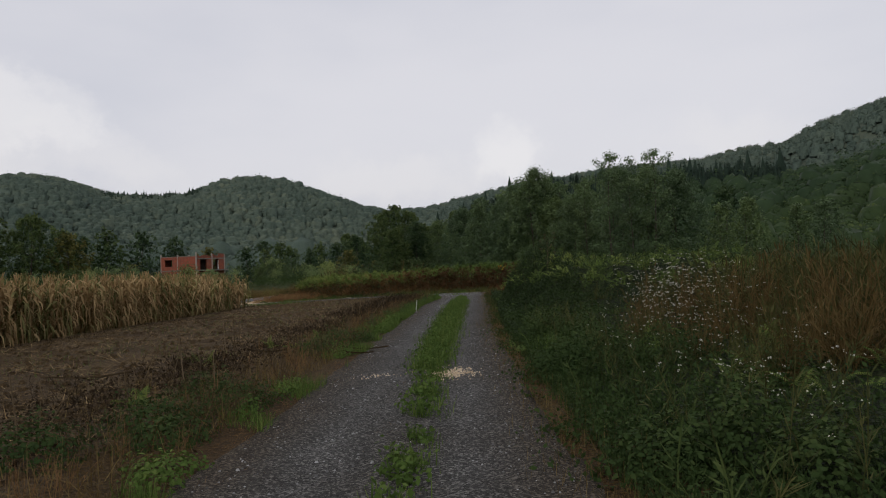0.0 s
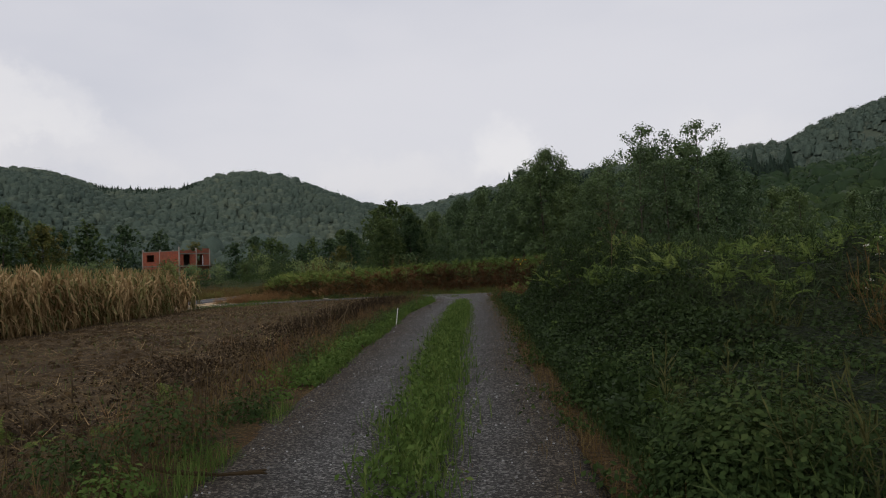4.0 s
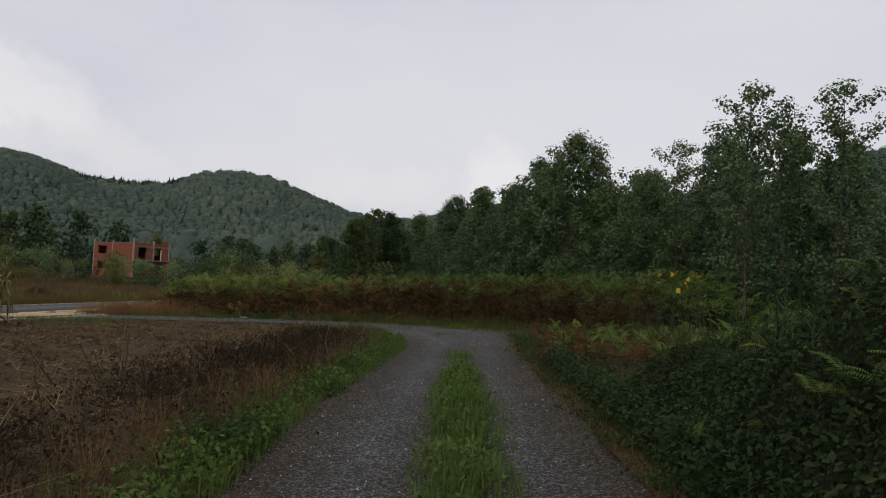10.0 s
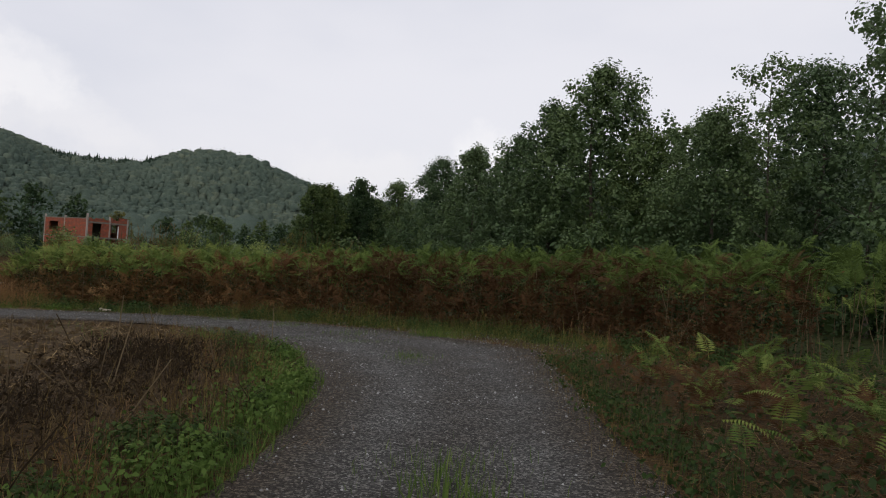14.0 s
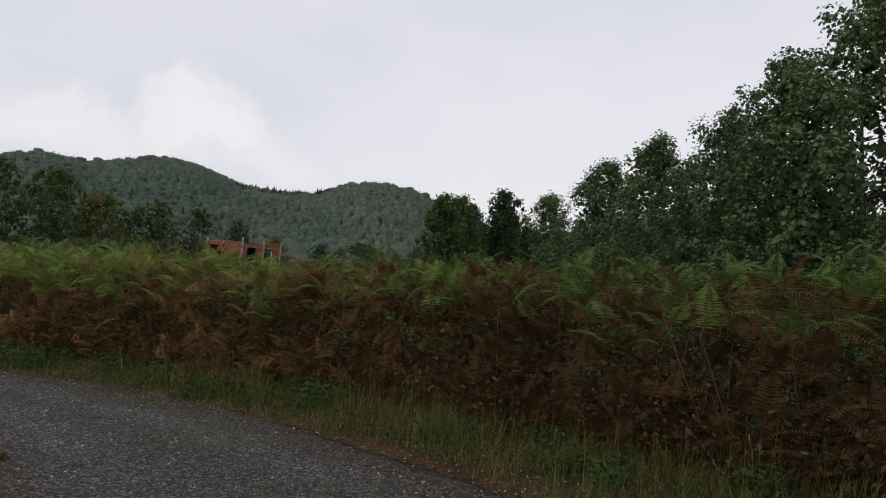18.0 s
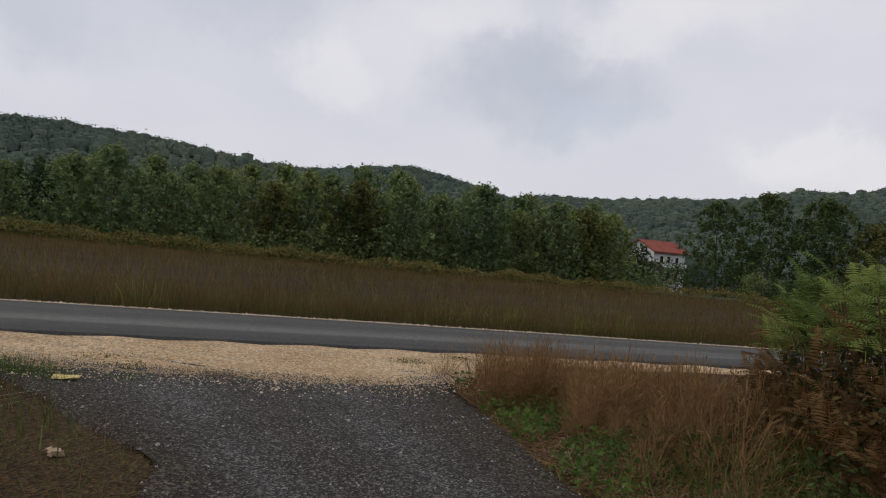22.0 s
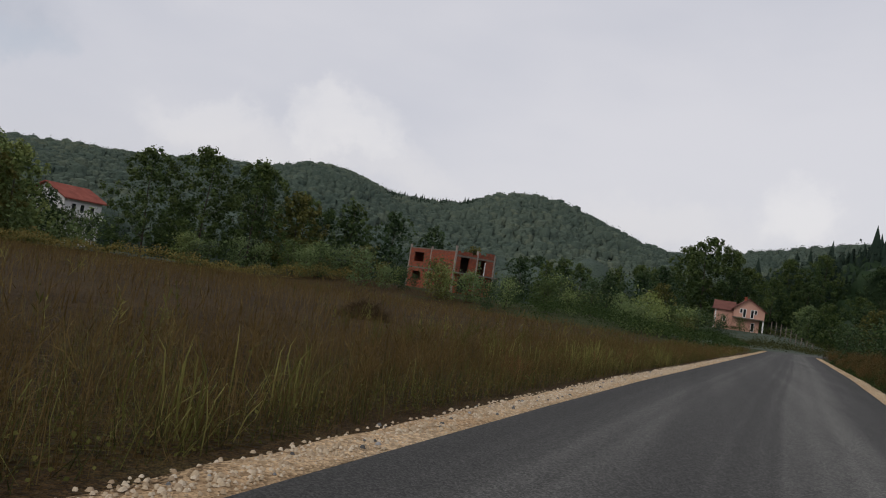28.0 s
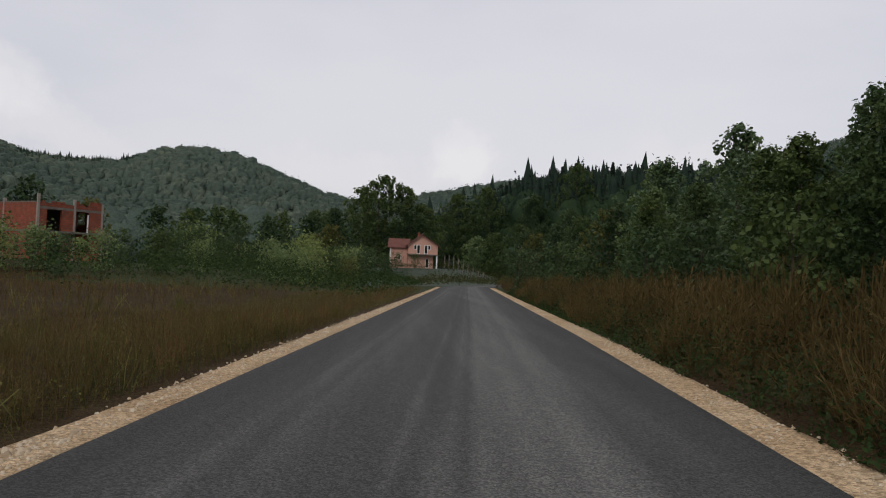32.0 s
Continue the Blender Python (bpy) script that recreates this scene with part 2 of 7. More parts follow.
M_BROWN_BUSH = material("dried_bush", [(0.04, 0.031, 0.011), (0.1, 0.068, 0.025), (0.23, 0.16, 0.068)], 0.5, bump=0, tint=0.6)
# dark green standing in for the shade between bramble leaves
M_BANK_INSIDE = material("shaded_bank_inside", [(0.01, 0.014, 0.006), (0.019, 0.028, 0.01), (0.034, 0.042, 0.017)], 5.0, bump=1.0, fine=22, dist=0.08, speck=(26.0, [(0.35, 0.35, 0.35), (0.9, 0.9, 0.9), (1.7, 1.7, 1.5)], 0.8))
M_THICKET_LEAF = material("dull_weeds", [(0.014, 0.017, 0.007), (0.03, 0.036, 0.013), (0.06, 0.06, 0.024)], 0.8, bump=0, tint=0.7)
M_YELLOW = material("yellow_leaves", [(0.25, 0.14, 0.01), (0.4, 0.25, 0.02), (0.5, 0.36, 0.05)], 3.0, bump=0, tint=0.6)
M_DRY = material("dry_grass", [(0.06, 0.039, 0.017), (0.12, 0.085, 0.037), (0.25, 0.19, 0.092)], 0.4, bump=0, tint=0.7)
M_RED_DRY = material("red_brown_dry_grass", [(0.052, 0.034, 0.011), (0.118, 0.08, 0.029), (0.235, 0.178, 0.07)], 0.4, bump=0, tint=0.7)
M_FERN = material("green_bracken", [(0.042, 0.066, 0.0168), (0.102, 0.15, 0.036), (0.228, 0.252, 0.066)], 1.2, bump=0, tint=0.7)
M_FERN_BROWN = material("withered_bracken", [(0.036, 0.02, 0.01), (0.09, 0.047, 0.02), (0.235, 0.135, 0.052)], 1.2, bump=0, tint=0.7)
M_BRAMBLE = material("bramble_leaves", [(0.0135, 0.0237, 0.009), (0.0293, 0.0495, 0.0158), (0.0675, 0.0968, 0.0338)], 1.0, rough=0.6, bump=0, tint=0.7)
M_STEM = material("dry_stems", [(0.06, 0.042, 0.024), (0.13, 0.096, 0.056), (0.24, 0.185, 0.115)], 3.0, bump=0, tint=0.5)
M_BRUSH = material("dead_brushwood", [(0.03, 0.02, 0.01), (0.07, 0.048, 0.024), (0.17, 0.125, 0.068)], 3.0, bump=0, tint=0.6)
M_BRUSH_DARK = material("rotting_brushwood", [(0.014, 0.01, 0.006), (0.032, 0.022, 0.012), (0.08, 0.055, 0.03)], 3.0, bump=0, tint=0.6)
M_CORN = material("dry_maize", [(0.15, 0.095, 0.042), (0.31, 0.21, 0.098), (0.5, 0.38, 0.2)], 1.0, bump=0, tint=0.7)
M_CORN_GREEN = material("half_green_maize", [(0.065, 0.07, 0.024), (0.16, 0.15, 0.055), (0.33, 0.29, 0.125)], 1.0, bump=0, tint=0.7)
M_BARK = material("bark", [(0.03, 0.025, 0.02), (0.07, 0.058, 0.046), (0.12, 0.105, 0.09)], 4.0, bump=0.8, fine=25)
M_LEAF = material("alder_leaves", [(0.02, 0.04, 0.019), (0.047, 0.08, 0.033), (0.108, 0.142, 0.056)], 0.35, rough=0.55, bump=0, tint=0.65, vary=[(0.75, 0.8, 0.8), (1.0, 1.0, 1.0), (1.2, 1.12, 0.9), (1.35, 1.22, 0.9)])
M_LEAF_NEAR = material("grey_green_alder_leaves", [(0.039, 0.071, 0.033), (0.075, 0.12, 0.05), (0.138, 0.19, 0.08)], 0.35, rough=0.5, bump=0, tint=0.65, spec=0.25, vary=[(0.8, 0.84, 0.84), (1.0, 1.0, 1.0), (1.12, 1.08, 0.92), (1.22, 1.15, 0.9)])
M_LEAF_YEL = material("turning_leaves", [(0.045, 0.055, 0.017), (0.095, 0.1, 0.028), (0.19, 0.165, 0.05)], 0.35, rough=0.6, bump=0, tint=0.65)
# greens paled to paint in haze over the field-edge trees
M_LEAF_MID = material("mid_green_leaves", [(0.07, 0.108, 0.047), (0.148, 0.204, 0.08), (0.255, 0.292, 0.12)], 0.35, rough=0.55, bump=0, tint=0.65, vary=[(0.75, 0.8, 0.85), (1.0, 1.0, 1.0), (1.2, 1.1, 0.85)])
M_HEDGE = material("yellowed_hedge", [(0.11, 0.1, 0.03), (0.22, 0.18, 0.058), (0.36, 0.28, 0.11)], 0.3, bump=0, tint=0.65)
M_NEEDLE = material("spruce_needles", [(0.02, 0.036, 0.026), (0.036, 0.057, 0.04), (0.06, 0.086, 0.054)], 0.3, bump=0, tint=0.65)
# distance haze painted into the colour: canopy paled and turned bluish
M_FOREST = material("hazy_forest_canopy", [(0.047, 0.073, 0.062), (0.095, 0.125, 0.096), (0.178, 0.19, 0.122)], 0.03, bump=1.0, fine=2.0, dist=0.6, tint=0.5)
M_STONE = material("limestone_lumps", [(0.3, 0.22, 0.14), (0.47, 0.37, 0.25), (0.66, 0.57, 0.44)], 2.0, bump=0.5, fine=40, tint=0.7)
M_GREY_STONE = material("grey_pebbles", [(0.05, 0.048, 0.045), (0.13, 0.13, 0.127), (0.42, 0.42, 0.41)], 3.0, bump=0.3, fine=60, tint=0.7)
M_RIM = material("dark_pebbles", [(0.03, 0.029, 0.028), (0.07, 0.068, 0.064), (0.16, 0.155, 0.145)], 3.0, bump=0.3, fine=60, tint=0.7)
M_FLOWER = material("white_flower_heads", [(0.42, 0.4, 0.33), (0.6, 0.58, 0.5), (0.74, 0.73, 0.66)], 4.0, bump=0, tint=0.4)

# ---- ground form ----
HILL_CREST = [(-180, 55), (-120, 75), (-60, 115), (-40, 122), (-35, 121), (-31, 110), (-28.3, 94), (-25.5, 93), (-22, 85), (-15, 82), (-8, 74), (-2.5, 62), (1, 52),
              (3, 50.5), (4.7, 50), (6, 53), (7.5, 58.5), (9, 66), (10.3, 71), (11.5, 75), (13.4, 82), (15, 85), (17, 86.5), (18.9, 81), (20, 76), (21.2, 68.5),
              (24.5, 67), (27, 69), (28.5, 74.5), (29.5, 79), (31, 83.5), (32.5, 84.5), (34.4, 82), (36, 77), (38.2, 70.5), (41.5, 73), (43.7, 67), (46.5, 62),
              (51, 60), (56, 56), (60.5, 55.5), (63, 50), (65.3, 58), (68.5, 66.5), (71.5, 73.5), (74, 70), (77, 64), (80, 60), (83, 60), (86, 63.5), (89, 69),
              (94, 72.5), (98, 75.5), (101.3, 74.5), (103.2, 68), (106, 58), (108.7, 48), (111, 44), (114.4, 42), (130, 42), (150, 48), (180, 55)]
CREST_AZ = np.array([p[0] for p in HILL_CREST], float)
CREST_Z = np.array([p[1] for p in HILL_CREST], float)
MID = (-8.0, 45.0)


def smooth(a, b, v):
    t = np.clip((v - a) / (b - a), 0, 1)
    return t * t * (3 - 2 * t)


def valley(x, y):
    """The valley floor: falls gently to the north and to the west, and flattens beyond the new road."""
    xs = np.where(x > -22, x, -22 + (x + 22) * 0.33)
    xs = np.where(xs > 12, 12, xs)
    xs = np.where(xs < -55, -55, xs)
    return 0.03 * xs - 0.02 * np.clip(y, -60, 250) + 1.6 * smooth(38, 18, np.hypot(x + 56, (y - 148) * 1.0)) + 2.6 * smooth(26, 12, np.hypot(x + 15, y - 211))


def Z(x, y):
    x, y = np.asarray(x, float), np.asarray(y, float)
    dx, dy = x - MID[0], y - MID[1]
    r = np.hypot(dx, dy)
    az = np.degrees(np.arctan2(-dx, dy))
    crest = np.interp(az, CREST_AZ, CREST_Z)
    near = np.interp(az, [-180, -70, -40, -15, 0, 30, 60, 75, 100, 120, 180], [150, 120, 150, 200, 250, 220, 200, 130, 130, 150, 150])
    up = smooth(near, 700, r) ** 1.15
    lumps = 0.10 * np.sin(x * 0.021 + 1.3) * np.sin(y * 0.017 + 0.4) + 0.06 * np.sin(x * 0.05 + y * 0.043)
    far = np.where(r > 700, 1 - 0.35 * smooth(700, 1400, r), 1.0)
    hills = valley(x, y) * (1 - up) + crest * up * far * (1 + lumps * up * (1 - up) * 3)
    # wooded ridge that closes the valley to the east
    ridge = np.interp(az, [-75, -60, -45, -39, -33, -28, -23, -15, -11, -8, -5, -2, 1], [0, 14, 30, 32, 27, 28, 28, 28, 27, 24, 19, 12, 6])
    return np.maximum(hills, valley(x, y) + ridge * smooth(np.interp(az, [-45, -20, -8], [120, 190, 222]), 262, r) * (1 - smooth(330, 520, r)))


# ---- mesh tools ----
def mesh_np(name, verts, faces, mat, tint=None, shade=False):
    """faces: one (M, k) array of indices, or a list of such arrays."""
    me = bpy.data.meshes.new(name)
    groups = faces if isinstance(faces, list) else [faces]
    groups = [np.asarray(f, np.int32) for f in groups if len(f)]
    verts = np.asarray(verts, np.float32)
    loops = np.concatenate([f.ravel() for f in groups])
    sizes = np.concatenate([np.full(len(f), f.shape[1], np.int32) for f in groups])
    starts = np.concatenate([[0], np.cumsum(sizes)[:-1]]).astype(np.int32)
    me.vertices.add(len(verts))
    me.vertices.foreach_set("co", verts.ravel())
    me.loops.add(len(loops))
    me.loops.foreach_set("vertex_index", loops)
    me.polygons.add(len(sizes))
    me.polygons.foreach_set("loop_start", starts)
    if shade:
        me.polygons.foreach_set("use_smooth", np.ones(len(sizes), bool))
    if tint is not None:
        at = me.attributes.new("tint", "FLOAT", "POINT")
        at.data.foreach_set("value", np.asarray(tint, np.float32))
    me.update(calc_edges=True)
    me.validate()
    if mat:
        me.materials.append(mat)
    return me


def place(name, me, parent=None, label="", category="", group="", kind="", at=None):
    ob = new(name, me)
    if parent:
        ob.parent = parent
    if at is not None:
        ob.matrix_world = at
    return tagged(ob, label, category, group, kind)


def part(name, bm, mat, parent, label=""):
    me = bpy.data.meshes.new(name)
    bm.to_mesh(me)
    bm.free()
    me.materials.append(mat)
    ob = new(name, me)
    ob.parent = parent
    return tagged(ob, label)


def spread(proto, faces, pos, yaw, size, lean=None, tint=None, jitter=0.0, stretch=None):
    """Copies of a small pattern, turned, sized and set at pos, as one set of vertices, faces and tints."""
    pos = np.asarray(pos, float)
    n, k = len(pos), len(proto)
    p = np.broadcast_to(proto, (n, k, 3)).copy()
    if stretch is not None:
        p[:, :, 2] *= np.asarray(stretch)[:, None]
    p *= np.asarray(size)[:, None, None] if np.ndim(size) else size
    if lean is not None:
        c, s = np.cos(lean)[:, None], np.sin(lean)[:, None]
        x, z = p[:, :, 0] * c + p[:, :, 2] * s, -p[:, :, 0] * s + p[:, :, 2] * c
        p[:, :, 0], p[:, :, 2] = x, z
    c, s = np.cos(yaw)[:, None], np.sin(yaw)[:, None]
    x, y = p[:, :, 0] * c - p[:, :, 1] * s, p[:, :, 0] * s + p[:, :, 1] * c
    p[:, :, 0], p[:, :, 1] = x, y
    p += pos[:, None, :]
    f = (np.asarray(faces)[None] + (np.arange(n) * k)[:, None, None]).reshape(-1, np.shape(faces)[1])
    t = np.repeat(np.random.rand(n) if tint is None else tint, k)
    if jitter:
        t = np.clip(t + np.random.uniform(-jitter, jitter, len(t)), 0, 1)
    return p.reshape(-1, 3), f, t


def joined(sets):
    v, f, t, off = [], [], [], 0
    for a, b, c in sets:
        v.append(a), f.append(b + off), t.append(c)
        off += len(a)
    return np.concatenate(v), np.concatenate(f), np.concatenate(t)


# patterns, all of four-sided faces
BLADE = np.array([(0, -.022, 0), (0, .022, 0), (.05, -.02, .55), (.05, .02, .55), (.22, -.004, .97), (.22, .004, .97)])
BLADE_F = np.array([(0, 1, 3, 2), (2, 3, 5, 4)])
REED = np.array([(0, -.018, 0), (0, .018, 0), (.08, -.018, .5), (.08, .018, .5), (.3, -.013, .84), (.3, .013, .84), (.68, -.003, .86), (.68, .003, .86)])
REED_F = np.array([(0, 1, 3, 2), (2, 3, 5, 4), (4, 5, 7, 6)])
STRAW = BLADE[[0, 1, 4, 5]] * np.array([.6, 1, 1])
STRAW_F = np.array([(0, 1, 3, 2)])
LEAF = np.array([(-.5, 0, 0), (0, -.32, .06), (.5, 0, -.05), (0, .32, .06)])
LEAF_F = np.array([(0, 1, 2, 3)])
PEBBLE = np.array([(-.5, -.4, 0), (.5, -.45, 0), (.45, .5, 0), (-.45, .4, 0), (-.25, -.2, .5), (.3, -.25, .42), (.2, .25, .55), (-.22, .2, .45)])
PEBBLE_F = np.array([(0, 1, 5, 4), (1, 2, 6, 5), (2, 3, 7, 6), (3, 0, 4, 7), (4, 5, 6, 7)])


def frond_pattern():
    """One bracken frond, about one long: an arching rib with narrow side leaflets, each in two pieces."""
    s = np.linspace(0, 1, 5)
    spine = np.stack([0.6 * s ** 1.5, 0 * s, 0.86 * s - 0.36 * s ** 2.4], 1)
    v, f = [], []
    for i, p in enumerate(spine):
        w = 0.005 * (1.1 - s[i])
        v += [(p[0], -w, p[2]), (p[0], w, p[2])]
    for i in range(4):
        f.append((2 * i, 2 * i + 1, 2 * i + 3, 2 * i + 2))
    for u in np.linspace(0.18, 0.98, 15):
        p = np.array([np.interp(u, s, spine[:, k]) for k in range(3)])
        d = np.array([np.interp(u + .02, s, spine[:, k]) for k in range(3)]) - p
        d = d / (np.linalg.norm(d) + 1e-9)
        long = 0.3 * (1.03 - u) / 0.84 * (0.65 if u < 0.22 else 0.88 if u < 0.3 else 1)
        for side in (-1, 1):
            o = len(v)
            out = np.array([d[0] * .45, side * 1.0, d[2] * .45 - .16])
            v += [tuple(p), tuple(p + out * long * .45 - d * .017), tuple(p + out * long + (0, 0, -.04)), tuple(p + out * long * .45 + d * .017)]
            f.append((o, o + 1, o + 2, o + 3))
    return np.array(v), np.array(f)


FROND, FROND_F = frond_pattern()


def maize_pattern(seed):
    rnd = np.random.RandomState(seed)
    v, f = [], []
    for k in range(4):
        z0, z1 = k * .24, (k + 1) * .24
        w0, w1 = .014 * (1 - .15 * k), .014 * (1 - .15 * (k + 1))
        for a in (0, math.pi / 2):
            o = len(v)
            c, s = math.cos(a), math.sin(a)
            v += [(-c * w0, -s * w0, z0), (c * w0, s * w0, z0), (c * w1, s * w1, z1), (-c * w1, -s * w1, z1)]
            f.append((o, o + 1, o + 2, o + 3))
    for k in range(11):
        a, z = k * 2.4 + rnd.rand(), .1 + .075 * k
        ln, w = .17 + .2 * rnd.rand(), .014 + .014 * rnd.rand()
        c, s = math.cos(a), math.sin(a)
        path = [(0, 0), (.35, .05 + .08 * rnd.rand()), (.7, .1 * rnd.rand() - .04), (.85, -.06 - .3 * rnd.rand())]
        o = len(v)
        for j, (u, dz) in enumerate(path):
            ww = w * (1, 1, .7, .1)[j]
            v += [(c * u * ln - s * ww, s * u * ln + c * ww, z + dz), (c * u * ln + s * ww, s * u * ln - c * ww, z + dz)]
        for j in range(3):
            f.append((o + 2 * j, o + 2 * j + 1, o + 2 * j + 3, o + 2 * j + 2))
    for k in range(5):
        a = k * 1.26
        o = len(v)
        c, s = math.cos(a), math.sin(a)
        v += [(-s * .006, c * .006, .93), (s * .006, -c * .006, .93), (c * .06 + s * .004, s * .06 - c * .004, 1.07), (c * .06 - s * .004, s * .06 + c * .004, 1.07)]
        f.append((o, o + 1, o + 2, o + 3))
    return np.array(v), np.array(f)


def ribbon(name, left, right, dz, mat, across=6, step=0.6, rough_z=0.0, label="", crown=0.0, wear=None):
    left, right = np.array(left, float), np.array(right, float)
    seg = np.r_[0, np.cumsum(np.linalg.norm(np.diff((left + right) / 2, axis=0), axis=1))]
    n = max(int(seg[-1] / step), 2)
    u = np.linspace(0, seg[-1], n)
    L = np.stack([np.interp(u, seg, left[:, k]) for k in (0, 1)], 1)
    R = np.stack([np.interp(u, seg, right[:, k]) for k in (0, 1)], 1)
    w = np.r_[0, np.linspace(0.012, 0.988, across - 1), 1]
    P = L[:, None] * (1 - w)[None, :, None] + R[:, None] * w[None, :, None]
    wob = 0.12 * np.sin(u * 1.3) + 0.08 * np.sin(u * 2.9 + 1) + 0.05 * np.sin(u * 6.1)
    if rough_z:
        P[:, 0, :] += wob[:, None] * 0.8
        P[:, -1, :] += np.roll(wob, 7)[:, None] * 0.8
    z = Z(P[..., 0], P[..., 1]) + dz + crown * (1 - (2 * w - 1) ** 2)[None]
    z = z + rough_z * 0.5 * (np.sin(P[..., 0] * 7.1) * np.sin(P[..., 1] * 5.3))
    z[:, 0] = np.minimum(z[:, 0], z[:, 0] - dz - 0.02)
    z[:, -1] = np.minimum(z[:, -1], z[:, -1] - dz - 0.02)
    V = np.concatenate([P, z[..., None]], 2).reshape(-1, 3)
    i = np.arange(n - 1)[:, None] * (across + 1) + np.arange(across)[None]
    F = np.stack([i, i + 1, i + across + 2, i + across + 1], -1).reshape(-1, 4)
    return place(name, mesh_np(name, V, F, mat, tint=None if wear is None else np.tile(np.interp(w, *wear), n), shade=True), label=label, kind="structure")


# ---- ground and roads ----
def build_ground():
    rr = np.concatenate([np.linspace(0.5, 60, 50), np.geomspace(61, 2600, 90)])
    aa = np.linspace(0, 2 * math.pi, 301)[:-1]
    X = MID[0] - rr[:, None] * np.sin(aa)[None]
    Y = MID[1] + rr[:, None] * np.cos(aa)[None]
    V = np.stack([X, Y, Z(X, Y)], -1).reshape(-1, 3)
    n = len(aa)
    i = np.arange(len(rr) - 1)[:, None] * n + np.arange(n)[None]
    j = np.arange(len(rr) - 1)[:, None] * n + (np.arange(n)[None] + 1) % n
    F = np.stack([i, j, j + n, i + n], -1).reshape(-1, 4)
    me = mesh_np("ground", V, F, M_EARTH, shade=True)
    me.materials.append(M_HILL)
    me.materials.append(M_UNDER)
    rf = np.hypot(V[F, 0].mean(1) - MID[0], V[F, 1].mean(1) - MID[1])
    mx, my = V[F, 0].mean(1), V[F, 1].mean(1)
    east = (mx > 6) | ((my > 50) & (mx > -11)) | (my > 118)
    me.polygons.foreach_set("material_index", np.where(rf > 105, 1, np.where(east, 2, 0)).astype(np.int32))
    place("ground", me, label="valley floor of dry earth rising into wooded hills", kind="structure")


build_ground()

ROAD_LEFT = [(-19.4, -60), (-19.4, 20), (-19.45, 40), (-19.5, 48), (-19.35, 52), (-18.9, 58), (-18.4, 64), (-17.5, 73), (-16.5, 83), (-12.3, 125), (-10.6, 143), (-6.5, 158), (3, 169), (22, 176)]
ROAD_RIGHT = [(-15.0, -60), (-15.0, 20), (-15.1, 40), (-15.1, 48), (-14.9, 52), (-14.35, 58), (-13.75, 64), (-12.7, 73), (-11.55, 83), (-7.3, 125), (-5.6, 141), (-2.2, 150), (6, 159), (23, 165)]


def beside_road(x, y, pad):
    """Whether a place lies in the bend at the far end of the road."""
    mid = (np.array(ROAD_LEFT[9:], float) + np.array(ROAD_RIGHT[9:], float)) / 2
    line = np.concatenate([mid[:-1] + (mid[1:] - mid[:-1]) * u for u in (0, .25, .5, .75)] + [mid[-1:]])
    return np.hypot(line[:, 0] - x, line[:, 1] - y).min() < pad


streak = np.random.RandomState(6)
lane = np.linspace(0, 1, 47)
worn = np.clip(np.interp(lane, [0, .1, .2, .3, .42, .55, .66, .78, .88, 1], [.0, .06, .45, .55, .25, .6, .9, .7, .2, .0]) + streak.normal(0, .11, 47), 0, 1)
ribbon("road", ROAD_LEFT, ROAD_RIGHT, 0.06, M_ASPHALT, across=46, crown=0.04, wear=(lane, worn), label="narrow worn grey asphalt road without markings")


def road_x(y, side):
    pts = np.array(ROAD_LEFT if side < 0 else ROAD_RIGHT)
    return np.interp(y, pts[:11, 1], pts[:11, 0])


sy = np.array([-60, 20, 40, 48, 52, 58, 64, 73, 83, 125, 143], float)
ribbon("road_shoulder_1", [(road_x(y, -1) - 0.46, y) for y in sy], [(road_x(y, -1) + 0.1, y) for y in sy], 0.035, M_LIME, across=4, rough_z=0.03, label="pale limestone gravel strip beside the road")
ay = np.array([-60, 20, 36, 39, 41.5, 43, 44.5, 46.2, 47.4, 49, 52, 58, 64, 73, 83, 125, 141], float)
aw = np.array([.5, .5, .8, 1.2, 1.9, 2.3, 2.6, 2.9, 2.2, 1.0, .5, .4, .4, .46, .5, .5, .5], float)
ribbon("road_shoulder_2", [(road_x(y, 1) - 0.1, y) for y in ay], [(road_x(y, 1) + w, y) for y, w in zip(ay, aw)], 0.035, M_LIME, across=8, rough_z=0.03, label="pale limestone gravel apron where the track meets the road")

TRACK_LEFT = [(-1.75, -14), (-1.7, 4), (-1.6, 7), (-1.47, 12), (-1.4, 17), (-1.25, 22), (-1.2, 27), (-.9, 31), (-.55, 34.5), (-.6, 37), (-1.2, 39.2), (-2.2, 41), (-3.8, 43), (-5.5, 43.7), (-8.3, 43.85), (-9.8, 44.1), (-10.9, 43.6), (-13.6, 42.2)]
TRACK_RIGHT = [(.75, -14), (.75, 4), (.78, 7), (.85, 12), (1.0, 17), (1.3, 22), (1.5, 27), (1.65, 31), (1.8, 34.5), (2.1, 38), (2.3, 40.6), (1.4, 42), (.1, 43.4), (-1.8, 44.7), (-4.2, 45.7), (-7, 46.1), (-9.3, 46.3), (-13.6, 47.2)]
ribbon("gravel_track", TRACK_LEFT, TRACK_RIGHT, 0.025, M_GRAVEL, across=26, step=0.35, rough_z=0.02, wear=([0, .1, .2, .3, .42, .5, .62, .72, .8, .9, 1], [.0, .15, .6, .92, .75, .6, .72, .95, .65, .15, .0]), label="dark grey gravel track with two wheel ruts")
ribbon("ploughed_field", [(-12.5, -14), (-12.5, 20), (-12.3, 41), (-11, 43)], [(-2.6, -14), (-2.7, 20), (-2.4, 37), (-5.5, 42.6)], 0.012, M_SOIL, across=30, step=0.4, rough_z=0.09, label="bare brown tilled soil with straw remains")
